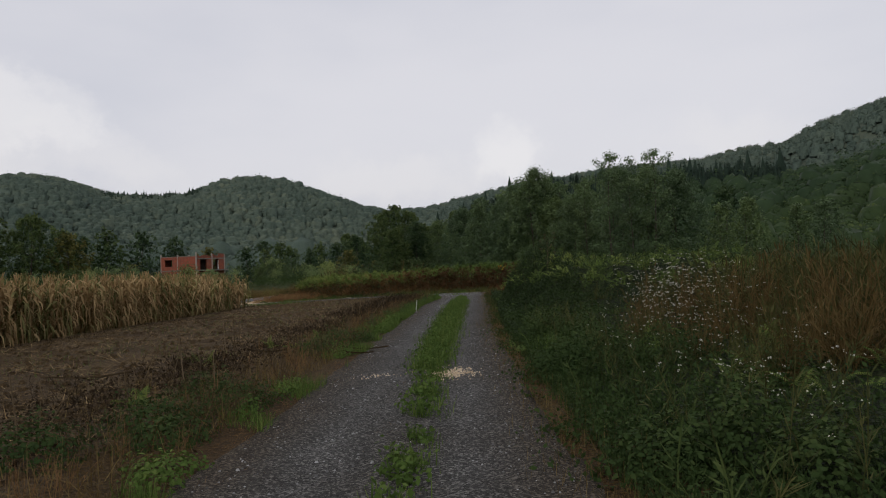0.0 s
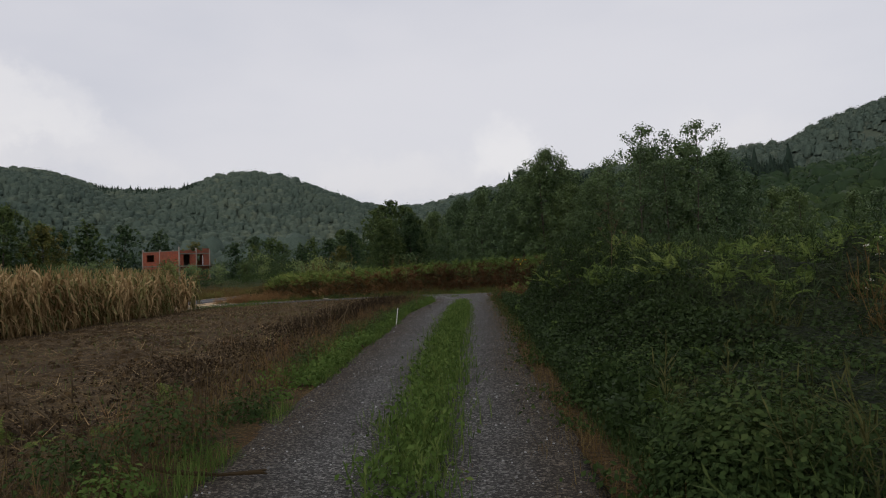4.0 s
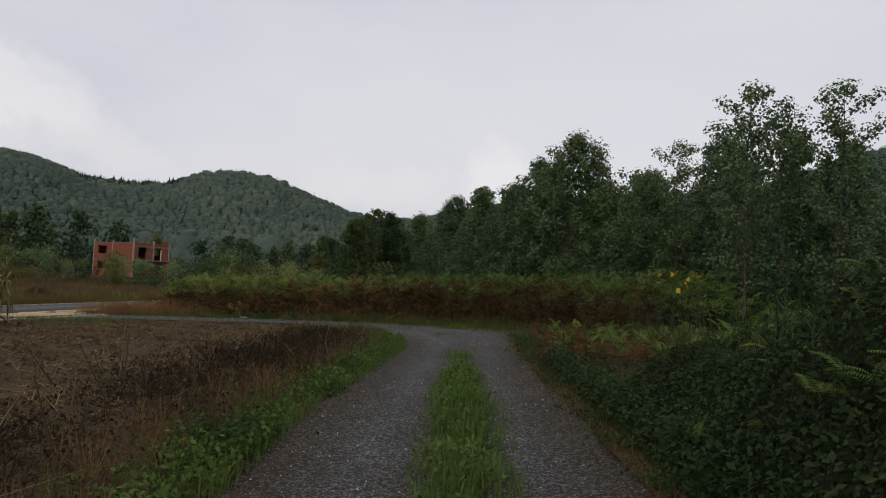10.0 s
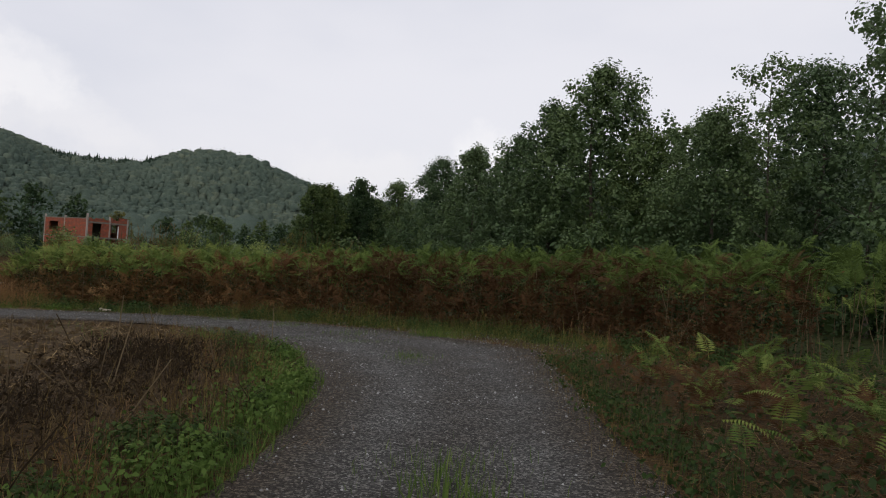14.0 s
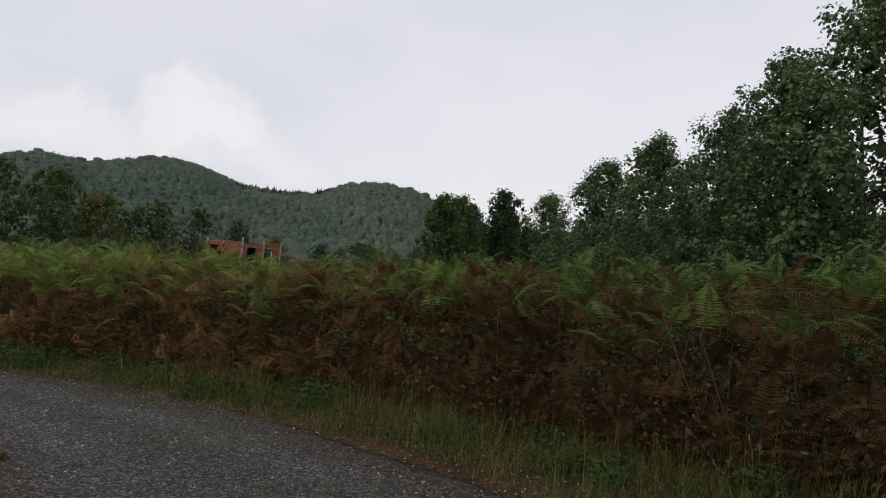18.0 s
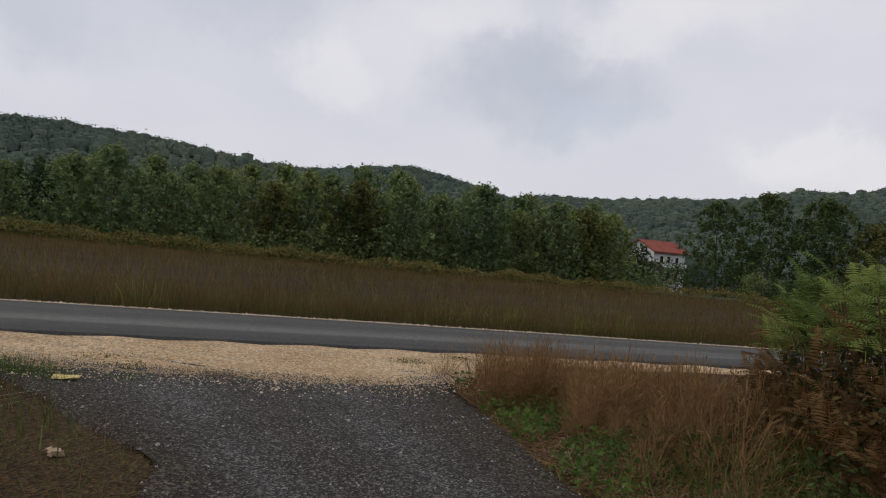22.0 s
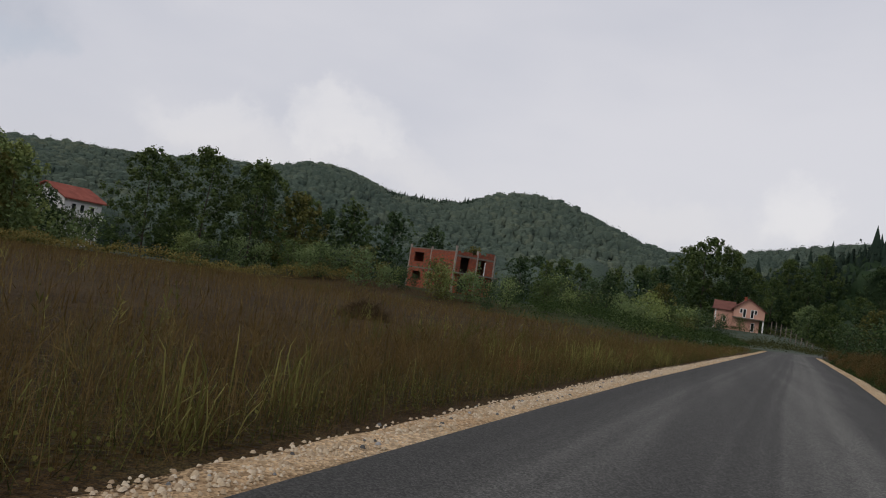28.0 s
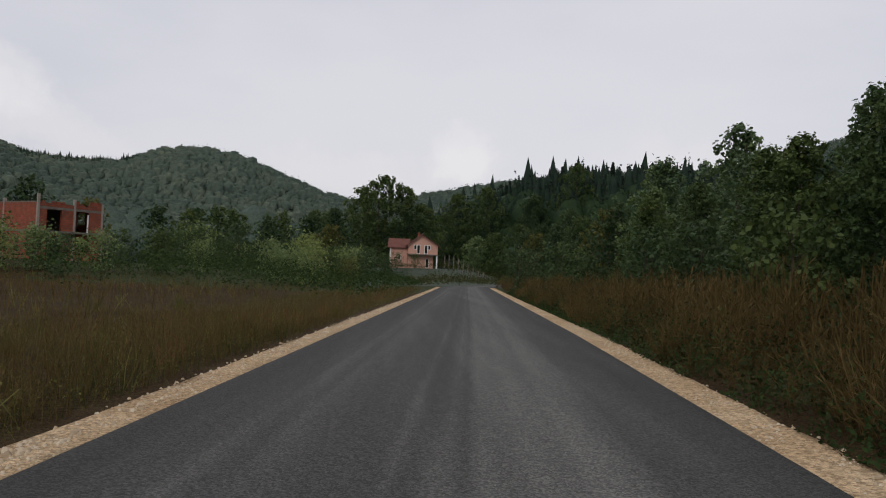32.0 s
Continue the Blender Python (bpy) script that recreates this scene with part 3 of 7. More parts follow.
ribbon("meadow", [(-86, -60), (-84, 20), (-80, 60), (-78, 100), (-60, 128)], [(-20.1, -60), (-20.1, 20), (-20.1, 50), (-17.3, 80), (-14, 116)], 0.01, M_MEADOW, across=60, step=1.2, rough_z=0.05, label="wide fallow meadow of brown dry grass")

# ---- trees ----
def tube(points, radii, sides=7):
    """A tapered tube through points, as vertices and four-sided faces."""
    points = np.array(points, float)
    v, f = [], []
    for i, p in enumerate(points):
        d = points[min(i + 1, len(points) - 1)] - points[max(i - 1, 0)]
        d = d / (np.linalg.norm(d) + 1e-9)
        a = np.cross(d, (0.31, 0.95, 0.1))
        a = a / np.linalg.norm(a)
        b = np.cross(d, a)
        for k in range(sides):
            t = 2 * math.pi * k / sides
            v.append(p + radii[i] * (math.cos(t) * a + math.sin(t) * b))
    for i in range(len(points) - 1):
        for k in range(sides):
            q = (k + 1) % sides
            f.append((i * sides + k, i * sides + q, (i + 1) * sides + q, (i + 1) * sides + k))
    return np.array(v), np.array(f)


def random_leaves(centres, rnd, size, tint, facing=None, broad=1.0):
    """Leaf faces at centres with random turns, or turned mostly the way that facing gives."""
    n = len(centres)
    q = rnd.normal(size=(n, 3))
    if facing is None:
        q[:, 2] = np.abs(q[:, 2]) + 0.25
    else:
        q = q * 0.45 + facing
    nrm = q / np.linalg.norm(q, axis=1)[:, None]
    a = np.cross(nrm, rnd.normal(size=(n, 3)))
    a /= np.linalg.norm(a, axis=1)[:, None] + 1e-9
    b = np.cross(nrm, a)
    s = size * (0.6 + 0.8 * rnd.rand(n))[:, None, None]
    base = LEAF[None] * np.array([1, broad, 1]) * s
    v = centres[:, None] + base[:, :, :1] * a[:, None] + base[:, :, 1:2] * b[:, None] + base[:, :, 2:] * nrm[:, None]
    f = (LEAF_F[None] + (np.arange(n) * 4)[:, None, None]).reshape(-1, 4)
    return v.reshape(-1, 3), f, np.repeat(tint, 4)


def dome_pattern(rings, sides, seed, point):
    """A lumpy crown, one high, pulled out and in at random; point under one makes it a spire."""
    rnd = np.random.RandomState(seed)
    v, f = [], []
    for i in range(rings):
        u = i / rings
        ang = u * math.pi / 2
        rad = 0.48 * (math.cos(ang) ** 0.8 if point > 0.4 else 1.02 - u)
        for k in range(sides):
            a = 6.283 * (k + 0.5 * (i % 2)) / sides
            q = rad * rnd.uniform(0.82, 1.2)
            v.append((math.cos(a) * q, math.sin(a) * q, 0.08 + 0.9 * (math.sin(ang) if point > 0.4 else u) + rnd.uniform(-.05, .05)))
    for i in range(rings - 1):
        for k in range(sides):
            j = (k + 1) % sides
            f.append((i * sides + k, i * sides + j, (i + 1) * sides + j, (i + 1) * sides + k))
    v.append((rnd.uniform(-.05, .05), rnd.uniform(-.05, .05), 0.98 if rings > 2 else 0.84))
    o, last = len(v) - 1, (rings - 1) * sides
    for k in range(0, sides, 2):
        f.append((last + k, last + (k + 1) % sides, last + (k + 2) % sides, o))
    return np.array(v), np.array(f)


def tree_meshes(seed, height, width, base, leaves, leaf, mat, lean=0.0, airy=0.0, fill=26, domed=False):
    """The trunk with its limbs, and the crown of leaf clumps, of one broad-leaved tree, standing at the origin."""
    rnd = np.random.RandomState(seed)
    top = np.array([lean * height, 0.03 * height * rnd.randn(), height * 0.93])
    spine = [top * u + np.array([0.02 * height * math.sin(5 * u + seed), 0.02 * height * math.cos(4 * u + seed), 0]) * u for u in np.linspace(0, 1, 7)]
    r0 = (0.011 - 0.006 * airy) * height + 0.015
    sets = [tube(spine, [r0 * (1.25 if i == 0 else 1) * (1 - 0.88 * u) for i, u in enumerate(np.linspace(0, 1, 7))], 6)]
    tips = []
    for k in range(16):
        u = base + (0.92 - base) * (k + rnd.rand()) / 16
        p = np.array([np.interp(u, np.linspace(0, 1, 7), np.array(spine)[:, j]) for j in range(3)])
        a = k * 2.4 + rnd.rand()
        env = math.sin(math.pi * min(max((u - base) / (1.02 - base), 0.12), 1) ** 0.75)
        ln = width * (0.55 + 0.5 * rnd.rand()) * (0.35 + 0.65 * env) * (0.75 * (1.05 - u) if fill > 40 else 1)
        e = p + np.array([math.cos(a) * ln, math.sin(a) * ln, ln * (0.45 + 0.5 * rnd.rand())])
        m = (p + e) / 2 + np.array([0, 0, -0.08 * ln])
        sets.append(tube([p, m, e], [r0 * 0.42 * (1 - u * 0.6), r0 * 0.25 * (1 - u * 0.6), r0 * 0.06], 3))
        for w in (0.5, 0.75, 1.0):
            tips.append(p + (e - p) * w)
    v, f, off = [], [], 0
    for a, b in sets:
        v.append(a), f.append(b + off)
        off += len(a)
    trunk = mesh_np("trunk", np.concatenate(v), np.concatenate(f), M_BARK, shade=True)
    tips = np.array(tips + [top, top * 0.97] + [np.array([np.interp(u, np.linspace(0, 1, 7), np.array(spine)[:, j]) for j in range(3)]) for u in np.linspace(base + .15, .97, 10)])
    full = fill > 40
    if full:
        # a closed crown: the clumps crowd near a lobed, pointed outline
        n = fill * 3
        u, a, q = rnd.rand(n) ** 1.15, rnd.rand(n) * 6.283, rnd.rand(n) ** 0.42
        rim = (1.1 * np.sin(np.pi * (0.12 + 0.88 * u) ** 0.8) ** 0.55 if domed else 1.3 * (np.minimum(1.0, 0.75 + 1.2 * u) * (1 - u) ** 0.52 + 0.02)) * (1 + 0.16 * np.sin(3 * a + seed + 5 * u) + 0.1 * np.sin(7 * a + 9 * u))
        z = height * (base + (1.0 - base) * u)
        extra = np.stack([lean * z + np.cos(a) * q * width * rim, np.sin(a) * q * width * rim, z], 1)
        centres = np.concatenate([extra, [top, top * 0.97]])
        spread_r, fall = 0.1 * width + 0.12, 0.8
    else:
        extra = []
        while len(extra) < fill:
            u = rnd.rand()
            env = math.sin(math.pi * u ** 0.8) ** 0.7
            a, q = rnd.rand() * 6.28, math.sqrt(rnd.rand())
            z = height * (base + (1.0 - base) * u)
            extra.append((lean * z + math.cos(a) * q * width * env, math.sin(a) * q * width * env, z))
        centres = np.concatenate([tips, np.array(extra)])
        spread_r, fall = (0.30 - 0.10 * airy) * width + 0.10, 0.4
    pick = rnd.randint(0, len(centres), leaves)
    lobes = rnd.uniform(0.6, 1.25, len(centres))[pick]
    way = rnd.normal(size=(leaves, 3))
    way /= np.linalg.norm(way, axis=1)[:, None]
    pts = centres[pick] + way * (spread_r * lobes * rnd.rand(leaves) ** fall)[:, None] * np.array([1, 1, 1.15 if full else 0.85])
    clump_t = rnd.rand(len(centres))[pick]
    ok = pts[:, 2] > base * height * 0.6
    pts, way, clump_t = pts[ok], way[ok], clump_t[ok]
    # tint rises a little with height and varies by clump
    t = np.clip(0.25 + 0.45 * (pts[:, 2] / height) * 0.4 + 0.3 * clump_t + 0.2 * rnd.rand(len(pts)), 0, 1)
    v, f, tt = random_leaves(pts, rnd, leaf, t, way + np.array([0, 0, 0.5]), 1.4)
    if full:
        # leaves inside the crown, their shade put into a low tint
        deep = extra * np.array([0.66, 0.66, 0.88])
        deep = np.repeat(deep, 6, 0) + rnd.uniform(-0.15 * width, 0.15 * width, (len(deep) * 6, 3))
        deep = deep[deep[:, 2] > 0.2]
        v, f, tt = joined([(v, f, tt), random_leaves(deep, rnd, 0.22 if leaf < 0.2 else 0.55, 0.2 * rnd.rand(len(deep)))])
    return trunk, mesh_np("crown", v, f, mat, tint=tt)


def spruce_meshes(seed, height, width, fronds):
    rnd = np.random.RandomState(seed)
    v, f = tube([(0, 0, 0), (0.02, 0, height * .5), (0, 0, height)], [0.02 * height, 0.012 * height, 0.01], 6)
    trunk = mesh_np("trunk", v, f, M_BARK, shade=True)
    u = rnd.rand(fronds) ** 0.8
    z = height * (0.06 + 0.93 * u)
    tier = 1 - 0.22 * ((u * 14) % 1)
    r = width * (1 - u) ** 0.85 * tier * (0.5 + 0.5 * rnd.rand(fronds)) + 0.05
    a = rnd.rand(fronds) * 6.283
    pts = np.stack([np.cos(a) * r, np.sin(a) * r, z - 0.22 * r], 1)
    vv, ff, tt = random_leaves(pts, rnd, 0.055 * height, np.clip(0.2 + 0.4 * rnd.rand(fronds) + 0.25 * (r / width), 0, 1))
    return trunk, mesh_np("crown", vv, ff, M_NEEDLE, tint=tt)


def tree(kind_meshes, x, y, turn, size, label, group, sink=0.05):
    trunk, crown = kind_meshes
    root = new("tree")
    part_t, part_c = new("trunk", trunk), new("crown", crown)
    part_t.parent = part_c.parent = root
    root.matrix_world = pose(x, y, float(Z(x, y)) - sink, 0, 0, turn) @ Matrix.Diagonal((size, size, size, 1))
    tagged(root, label, "tree", group)
    return root


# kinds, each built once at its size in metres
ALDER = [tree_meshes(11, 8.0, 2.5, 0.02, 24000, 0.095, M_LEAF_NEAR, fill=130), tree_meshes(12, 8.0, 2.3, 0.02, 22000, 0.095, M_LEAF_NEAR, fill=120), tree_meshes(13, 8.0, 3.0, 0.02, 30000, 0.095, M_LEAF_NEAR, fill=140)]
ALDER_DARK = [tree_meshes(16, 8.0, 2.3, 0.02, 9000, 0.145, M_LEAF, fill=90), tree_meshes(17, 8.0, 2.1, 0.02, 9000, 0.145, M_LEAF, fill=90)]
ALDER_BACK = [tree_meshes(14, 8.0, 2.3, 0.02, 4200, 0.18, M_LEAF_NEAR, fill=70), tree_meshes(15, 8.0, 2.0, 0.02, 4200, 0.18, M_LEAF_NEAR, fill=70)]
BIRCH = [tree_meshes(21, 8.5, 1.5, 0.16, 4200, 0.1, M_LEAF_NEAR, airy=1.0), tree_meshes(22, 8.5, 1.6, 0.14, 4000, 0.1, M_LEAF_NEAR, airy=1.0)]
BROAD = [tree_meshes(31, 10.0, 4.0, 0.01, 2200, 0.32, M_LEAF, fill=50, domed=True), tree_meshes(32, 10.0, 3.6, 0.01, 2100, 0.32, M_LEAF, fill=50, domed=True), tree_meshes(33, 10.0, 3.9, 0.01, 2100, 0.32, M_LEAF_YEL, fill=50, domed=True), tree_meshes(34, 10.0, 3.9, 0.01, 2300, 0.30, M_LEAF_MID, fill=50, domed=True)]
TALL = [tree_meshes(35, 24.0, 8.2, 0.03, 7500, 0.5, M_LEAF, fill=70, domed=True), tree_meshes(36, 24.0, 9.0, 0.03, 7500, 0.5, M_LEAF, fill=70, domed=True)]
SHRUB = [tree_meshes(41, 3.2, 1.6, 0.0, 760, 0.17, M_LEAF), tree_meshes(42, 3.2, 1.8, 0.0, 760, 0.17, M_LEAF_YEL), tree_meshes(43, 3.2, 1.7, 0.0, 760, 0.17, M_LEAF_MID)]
SPRUCE = [spruce_meshes(51, 16.0, 3.6, 1700), spruce_meshes(52, 16.0, 3.0, 1500)]

GROVE = "alders beside the track and road"
for i, (x, y, h, k) in enumerate([
        (-1.1, 75.2, 6.6, 0), (1.6, 70, 7.2, 2), (3.0, 64, 6.9, 1), (4.6, 61, 6.9, 0), (7.0, 56.5, 8.6, 2), (5.6, 58.5, 7.8, 1), (8.6, 55.5, 6.4, 0), (10.8, 55, 6.6, 1), (9.3, 51, 6.0, 2),
        (12.8, 52, 7.8, 0), (15.4, 47, 6.8, 2), (13.6, 47.5, 7.4, 1), (17, 43.5, 4.4, 0), (20, 47, 4.4, 2), (3.5, 74, 8.4, 0), (8, 68, 9.2, 2), (12, 62, 8.0, 1), (16, 57, 8.0, 0),
        (20, 50, 5.0, 2), (26, 52, 5.0, 1), (30, 56, 5.5, 0), (1.5, 82, 7.0, 1), (-1.0, 89, 6.3, 2), (-2.0, 94, 5.6, 0), (3, 92, 7.6, 1), (0.5, 101, 8.0, 2), (4.5, 108, 9.0, 0),
        (7, 84, 10, 2), (9, 98, 10.5, 0), (3, 116, 9, 1), (6, 126, 10, 2), (0.0, 110, 6.4, 1), (34, 62, 6.0, 2), (30, 70, 7.0, 0), (22, 76, 8.0, 1), (12, 75, 9.6, 0),
        (18, 68, 8.6, 2), (25, 58, 6.0, 1), (-3.4, 74.6, 6.6, 0), (-3.8, 78, 6.2, 2), (-4.0, 81.6, 5.6, 1), (-3.0, 85.6, 6.0, 2), (-3.4, 90.4, 5.2, 0), (-2.8, 97.5, 5.0, 1), (-2.2, 105, 5.2, 2),
        (-5.6, 70.0, 5.6, 1), (-5.4, 72.6, 6.0, 2), (-5.2, 75.6, 6.0, 0), (-5.0, 78.8, 5.4, 2), (-4.9, 82.8, 5.0, 0), (-4.6, 86.8, 4.8, 1)]):
    back = 11 <= i <= 37
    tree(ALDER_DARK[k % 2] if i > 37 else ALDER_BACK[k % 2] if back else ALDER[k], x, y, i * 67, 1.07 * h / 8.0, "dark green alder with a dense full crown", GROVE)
for i, (x, y, h) in enumerate([(10.1, 43.3, 8.0), (11.6, 44.0, 7.6), (12.6, 42.4, 7.9), (10.9, 46.0, 7.4), (9.6, 48.4, 7.2)]):
    tree(BIRCH[i % 2], x, y, i * 97, 1.08 * h / 8.5, "slender young alder with a thin see-through crown", GROVE)

WEST = "trees behind the meadow"
rnd = np.random.RandomState(5)
for i in range(92):
    y = -50 + i * 1.75 + rnd.uniform(-1, 1)
    row = i % 3
    x = -87 - row * 6 - rnd.uniform(0, 4) + 0.03 * y
    h = np.interp(y, [-50, 0, 12, 35, 65, 90, 130], [7.5, 7.5, 7, 9.6, 11.5, 11, 11]) * rnd.uniform(0.8, 1.06) * (1 + 0.06 * row)
    k = (3, 3, 3, 3, 2, 3, 1)[rnd.randint(7)]
    if y > 108:
        continue
    tree(BROAD[k], x, y, rnd.randint(360), h / 10, ("broad dark green tree of a field-edge wood", "rounded dark green tree of a field-edge wood", "green tree with yellowing leaves", "rounded lighter green tree of a field-edge wood")[k], WEST)
NORTH = "trees on the valley floor"
for i, (x, y, h, k) in enumerate([
        (-75, 137, 11.5, 2), (-80, 133, 15.5, 1), (-85, 128, 16.5, 0), (-84, 140, 16, 0), (-90, 123, 15, 1), (-108, 150, 11, 0), (-99, 104, 9, 3), (-104, 110, 9, 1), (-84, 152, 14, 0), (-78, 158, 14, 1), (-72, 163, 13, 0), (-66, 168, 12, 1), (-88, 166, 14, 0), (-112, 121, 8, 1), (-107, 114, 8, 0), (-115.6, 128.6, 8.8, 1), (-118.5, 127.5, 9.5, 0), (-118, 126, 8, 3), (-113.5, 128, 6, 1),
        (-58, 168, 9, 2), (-50, 172, 9, 0), (-44, 166, 8, 1), (-40, 176, 10, 0), (-34, 170, 9, 1), (-30, 186, 11, 0), (-26, 180, 9, 2), (-36, 195, 12, 1), (-46, 190, 12, 0),
        (-28, 212, 12, 0), (-33, 222, 13, 1), (-25, 232, 7, 2), (-32, 240, 16, 1), (-20, 252, 27, 0), (-15, 256, 25, 1), (-25, 262, 25, 0), (-9, 254, 20, 0), (-12, 246, 18, 1), (-38, 262, 18, 0), (-50, 250, 16, 1), (-62, 232, 15, 0),
        (-2, 275, 18, 1), (12, 285, 20, 0), (20, 268, 16, 0), (8, 276, 17, 1), (3, 288, 19, 0), (26, 280, 18, 1), (34, 268, 17, 0), (24, 258, 15.5, 1), (40, 285, 18, 1), (16, 240, 13, 1), (14, 222, 11, 0), (12, 205, 10, 2), (16, 190, 11, 0), (10, 178, 10, 1), (12, 160, 10, 0), (8, 145, 9, 2), (6, 136, 9, 1),
        (22, 210, 14, 0), (26, 180, 13, 1), (20, 150, 12, 0), (18, 128, 11, 1), (28, 240, 18, 0), (24, 108, 11, 0), (32, 130, 13, 1), (36, 90, 11, 0), (34, 160, 13, 0)]):
    if beside_road(x, y, 4.5):
        continue
    tree(TALL[k] if h >= 15 else BROAD[k], x, y, i * 53, h / (24 if h >= 15 else 10), "tall dark green broad-leaved tree" if k != 2 else "rounded tree with yellow-brown autumn leaves", NORTH)
for i in range(24):
    y = rnd.uniform(118, 262)
    x = float(road_x(y, 1)) + 6 + 34 * rnd.rand() ** 1.3
    k = (0, 1, 0, 3)[rnd.randint(4)]
    if beside_road(x + 4, y, 4.5):
        continue
    tree(BROAD[k], x + 4, y, i * 71, float(np.interp(y, [118, 180, 262], [.5, .8, 1.25])) * rnd.uniform(.8, 1.1), "dark green broad-leaved tree of the roadside wood" if k < 3 else "lighter green tree of the roadside wood", NORTH)
for i in range(14):
    x, y = rnd.uniform(-16, 60), rnd.uniform(290, 330)
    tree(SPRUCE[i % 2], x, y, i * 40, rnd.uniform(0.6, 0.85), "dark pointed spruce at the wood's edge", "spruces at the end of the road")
SHRUB_LABEL = ("bushy dark green shrub at the meadow's edge", "bushy yellow-green shrub at the meadow's edge", "bushy fresh green shrub at the meadow's edge")
for i in range(42):
    u = i / 42
    x, y = -84 + 70 * u + rnd.uniform(-3, 3), 126 + 12 * u + rnd.uniform(-6, 8)
    if -64 < x < -38:
        y = rnd.uniform(120, 127)
    k = (0, 2, 0, 2, 1, 2)[rnd.randint(6)]
    tree(SHRUB[k], x, y, i * 31, rnd.uniform(0.75, 1.3), SHRUB_LABEL[k], "shrubs round the shell house")
for i in range(11):
    x, y = -62 + i * 2.2 + rnd.uniform(-.6, .6), 131.5 + rnd.uniform(-1.5, 1.5)
    tree(SHRUB[(2, 0, 2)[i % 3]], x, y, i * 83, rnd.uniform(.5, .78), SHRUB_LABEL[(2, 0, 2)[i % 3]], "shrubs round the shell house")
for i in range(32):
    u = rnd.rand()
    y = 128 + 80 * u
    x = float(road_x(y, -1)) - 9 - 24 * rnd.rand() * (1 - .5 * u)
    if (x + 56) ** 2 + (y - 146) ** 2 < 180 or abs(y - 211) < 15:
        continue
    k = (0, 2, 2, 0, 1)[rnd.randint(5)]
    tree(SHRUB[k], x, y, i * 47, rnd.uniform(0.9, 1.7), SHRUB_LABEL[k], "shrubs round the shell house")
for i, (x, y, s) in enumerate([(-112.5, 131.5, 1.75), (-111, 133.5, 1.75), (-109.5, 135.6, 1.8), (-113.8, 130.2, 1.75), (-17.5, 193, 1.1), (-20, 196.5, 1.2), (-23, 199, 1.2), (-15.2, 198, .9), (-12, 199.5, .8), (-3, 66, .9), (-5, 70, 1.0), (-4, 78, 1.1), (-6.5, 84, .9), (-5, 92, 1.0), (-4, 100, 1.1), (-3, 120, 1.2), (0, 132, 1.3), (-3, 139, 1.3), (-1, 144, 1.3)]):
    if beside_road(x, y, 1.5):
        continue
    tree(SHRUB[0], x, y, i * 77, s, "low green shrub at the wood's edge", "shrubs beside the road")


# ---- far woods ----
def far_wood(name, n, r_lo, r_hi, az_lo, az_hi, seed, size, mat, label, rings=3, leaves=0, point=1.0, clear=()):
    rnd = np.random.RandomState(seed)
    slim = 0.4 if point < 0.4 else 1.0
    r = np.sqrt(rnd.uniform(r_lo ** 2, r_hi ** 2, n))
    az = np.radians(rnd.uniform(az_lo, az_hi, n))
    x, y = MID[0] - r * np.sin(az), MID[1] + r * np.cos(az)
    ok = np.ones(n, bool)
    for cx, cy, cr in clear:
        ok &= np.hypot(x - cx, y - cy) > cr
    x, y = x[ok], y[ok]
    n = len(x)
    h = size * rnd.uniform(0.6, 1.2, n) * np.where(rnd.rand(n) < .06, 1.35, 1)
    tone = rnd.beta(1.5, 2.4, n)
    tone = np.clip(tone + 0.25 * np.sin(x * .013 + 2) * np.sin(y * .017), 0, 1)
    kind = rnd.randint(0, 3, n)
    sets = []
    for k in range(3):
        m = kind == k
        pr, pf = dome_pattern(rings, 6 if rings < 4 else 8, seed + k, point)
        pr = pr * np.array([slim, slim, 1])
        # domes behind many leaves tinted dark, painting the crowns' inner shade
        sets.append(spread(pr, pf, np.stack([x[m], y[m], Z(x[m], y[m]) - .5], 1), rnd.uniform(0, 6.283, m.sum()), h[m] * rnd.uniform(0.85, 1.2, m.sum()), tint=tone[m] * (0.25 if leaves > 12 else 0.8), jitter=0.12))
    if leaves:
        a, u = rnd.rand(n, leaves) * 6.283, rnd.rand(n, leaves) ** 0.7
        rad = 0.5 * slim * (np.cos(u * math.pi / 2) ** 0.8 if point > 0.4 else 1.02 - u)
        pts = np.stack([x[:, None] + np.cos(a) * rad * h[:, None], y[:, None] + np.sin(a) * rad * h[:, None], Z(x, y)[:, None] + h[:, None] * (0.08 + 0.92 * (np.sin(u * math.pi / 2) if point > 0.4 else u))], -1).reshape(-1, 3)
        face = np.stack([np.cos(a) * .9, np.sin(a) * .9, (u - .2) * 1.4], -1).reshape(-1, 3)
        sets.append(random_leaves(pts, rnd, (0.09 if point < 0.4 else 0.1 if leaves > 12 else 0.19) * size, np.clip(np.repeat(tone, leaves) + rnd.uniform(-.1, .2, n * leaves), 0, 1), face))
    v, f, tt = joined(sets)
    place(name, mesh_np(name, v, f, mat, tint=tt, shade=True), label=label, category="forest", kind="stuff")


HOUSES = ((-56, 146, 12), (-122, 139, 12), (-166, 149, 10), (-11, 211, 13))
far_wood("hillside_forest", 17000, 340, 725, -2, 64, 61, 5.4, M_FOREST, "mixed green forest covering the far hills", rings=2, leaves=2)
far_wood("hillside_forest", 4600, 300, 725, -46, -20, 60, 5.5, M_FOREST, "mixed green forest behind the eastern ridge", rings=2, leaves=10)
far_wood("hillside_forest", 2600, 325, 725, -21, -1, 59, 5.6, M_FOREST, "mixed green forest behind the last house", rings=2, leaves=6)
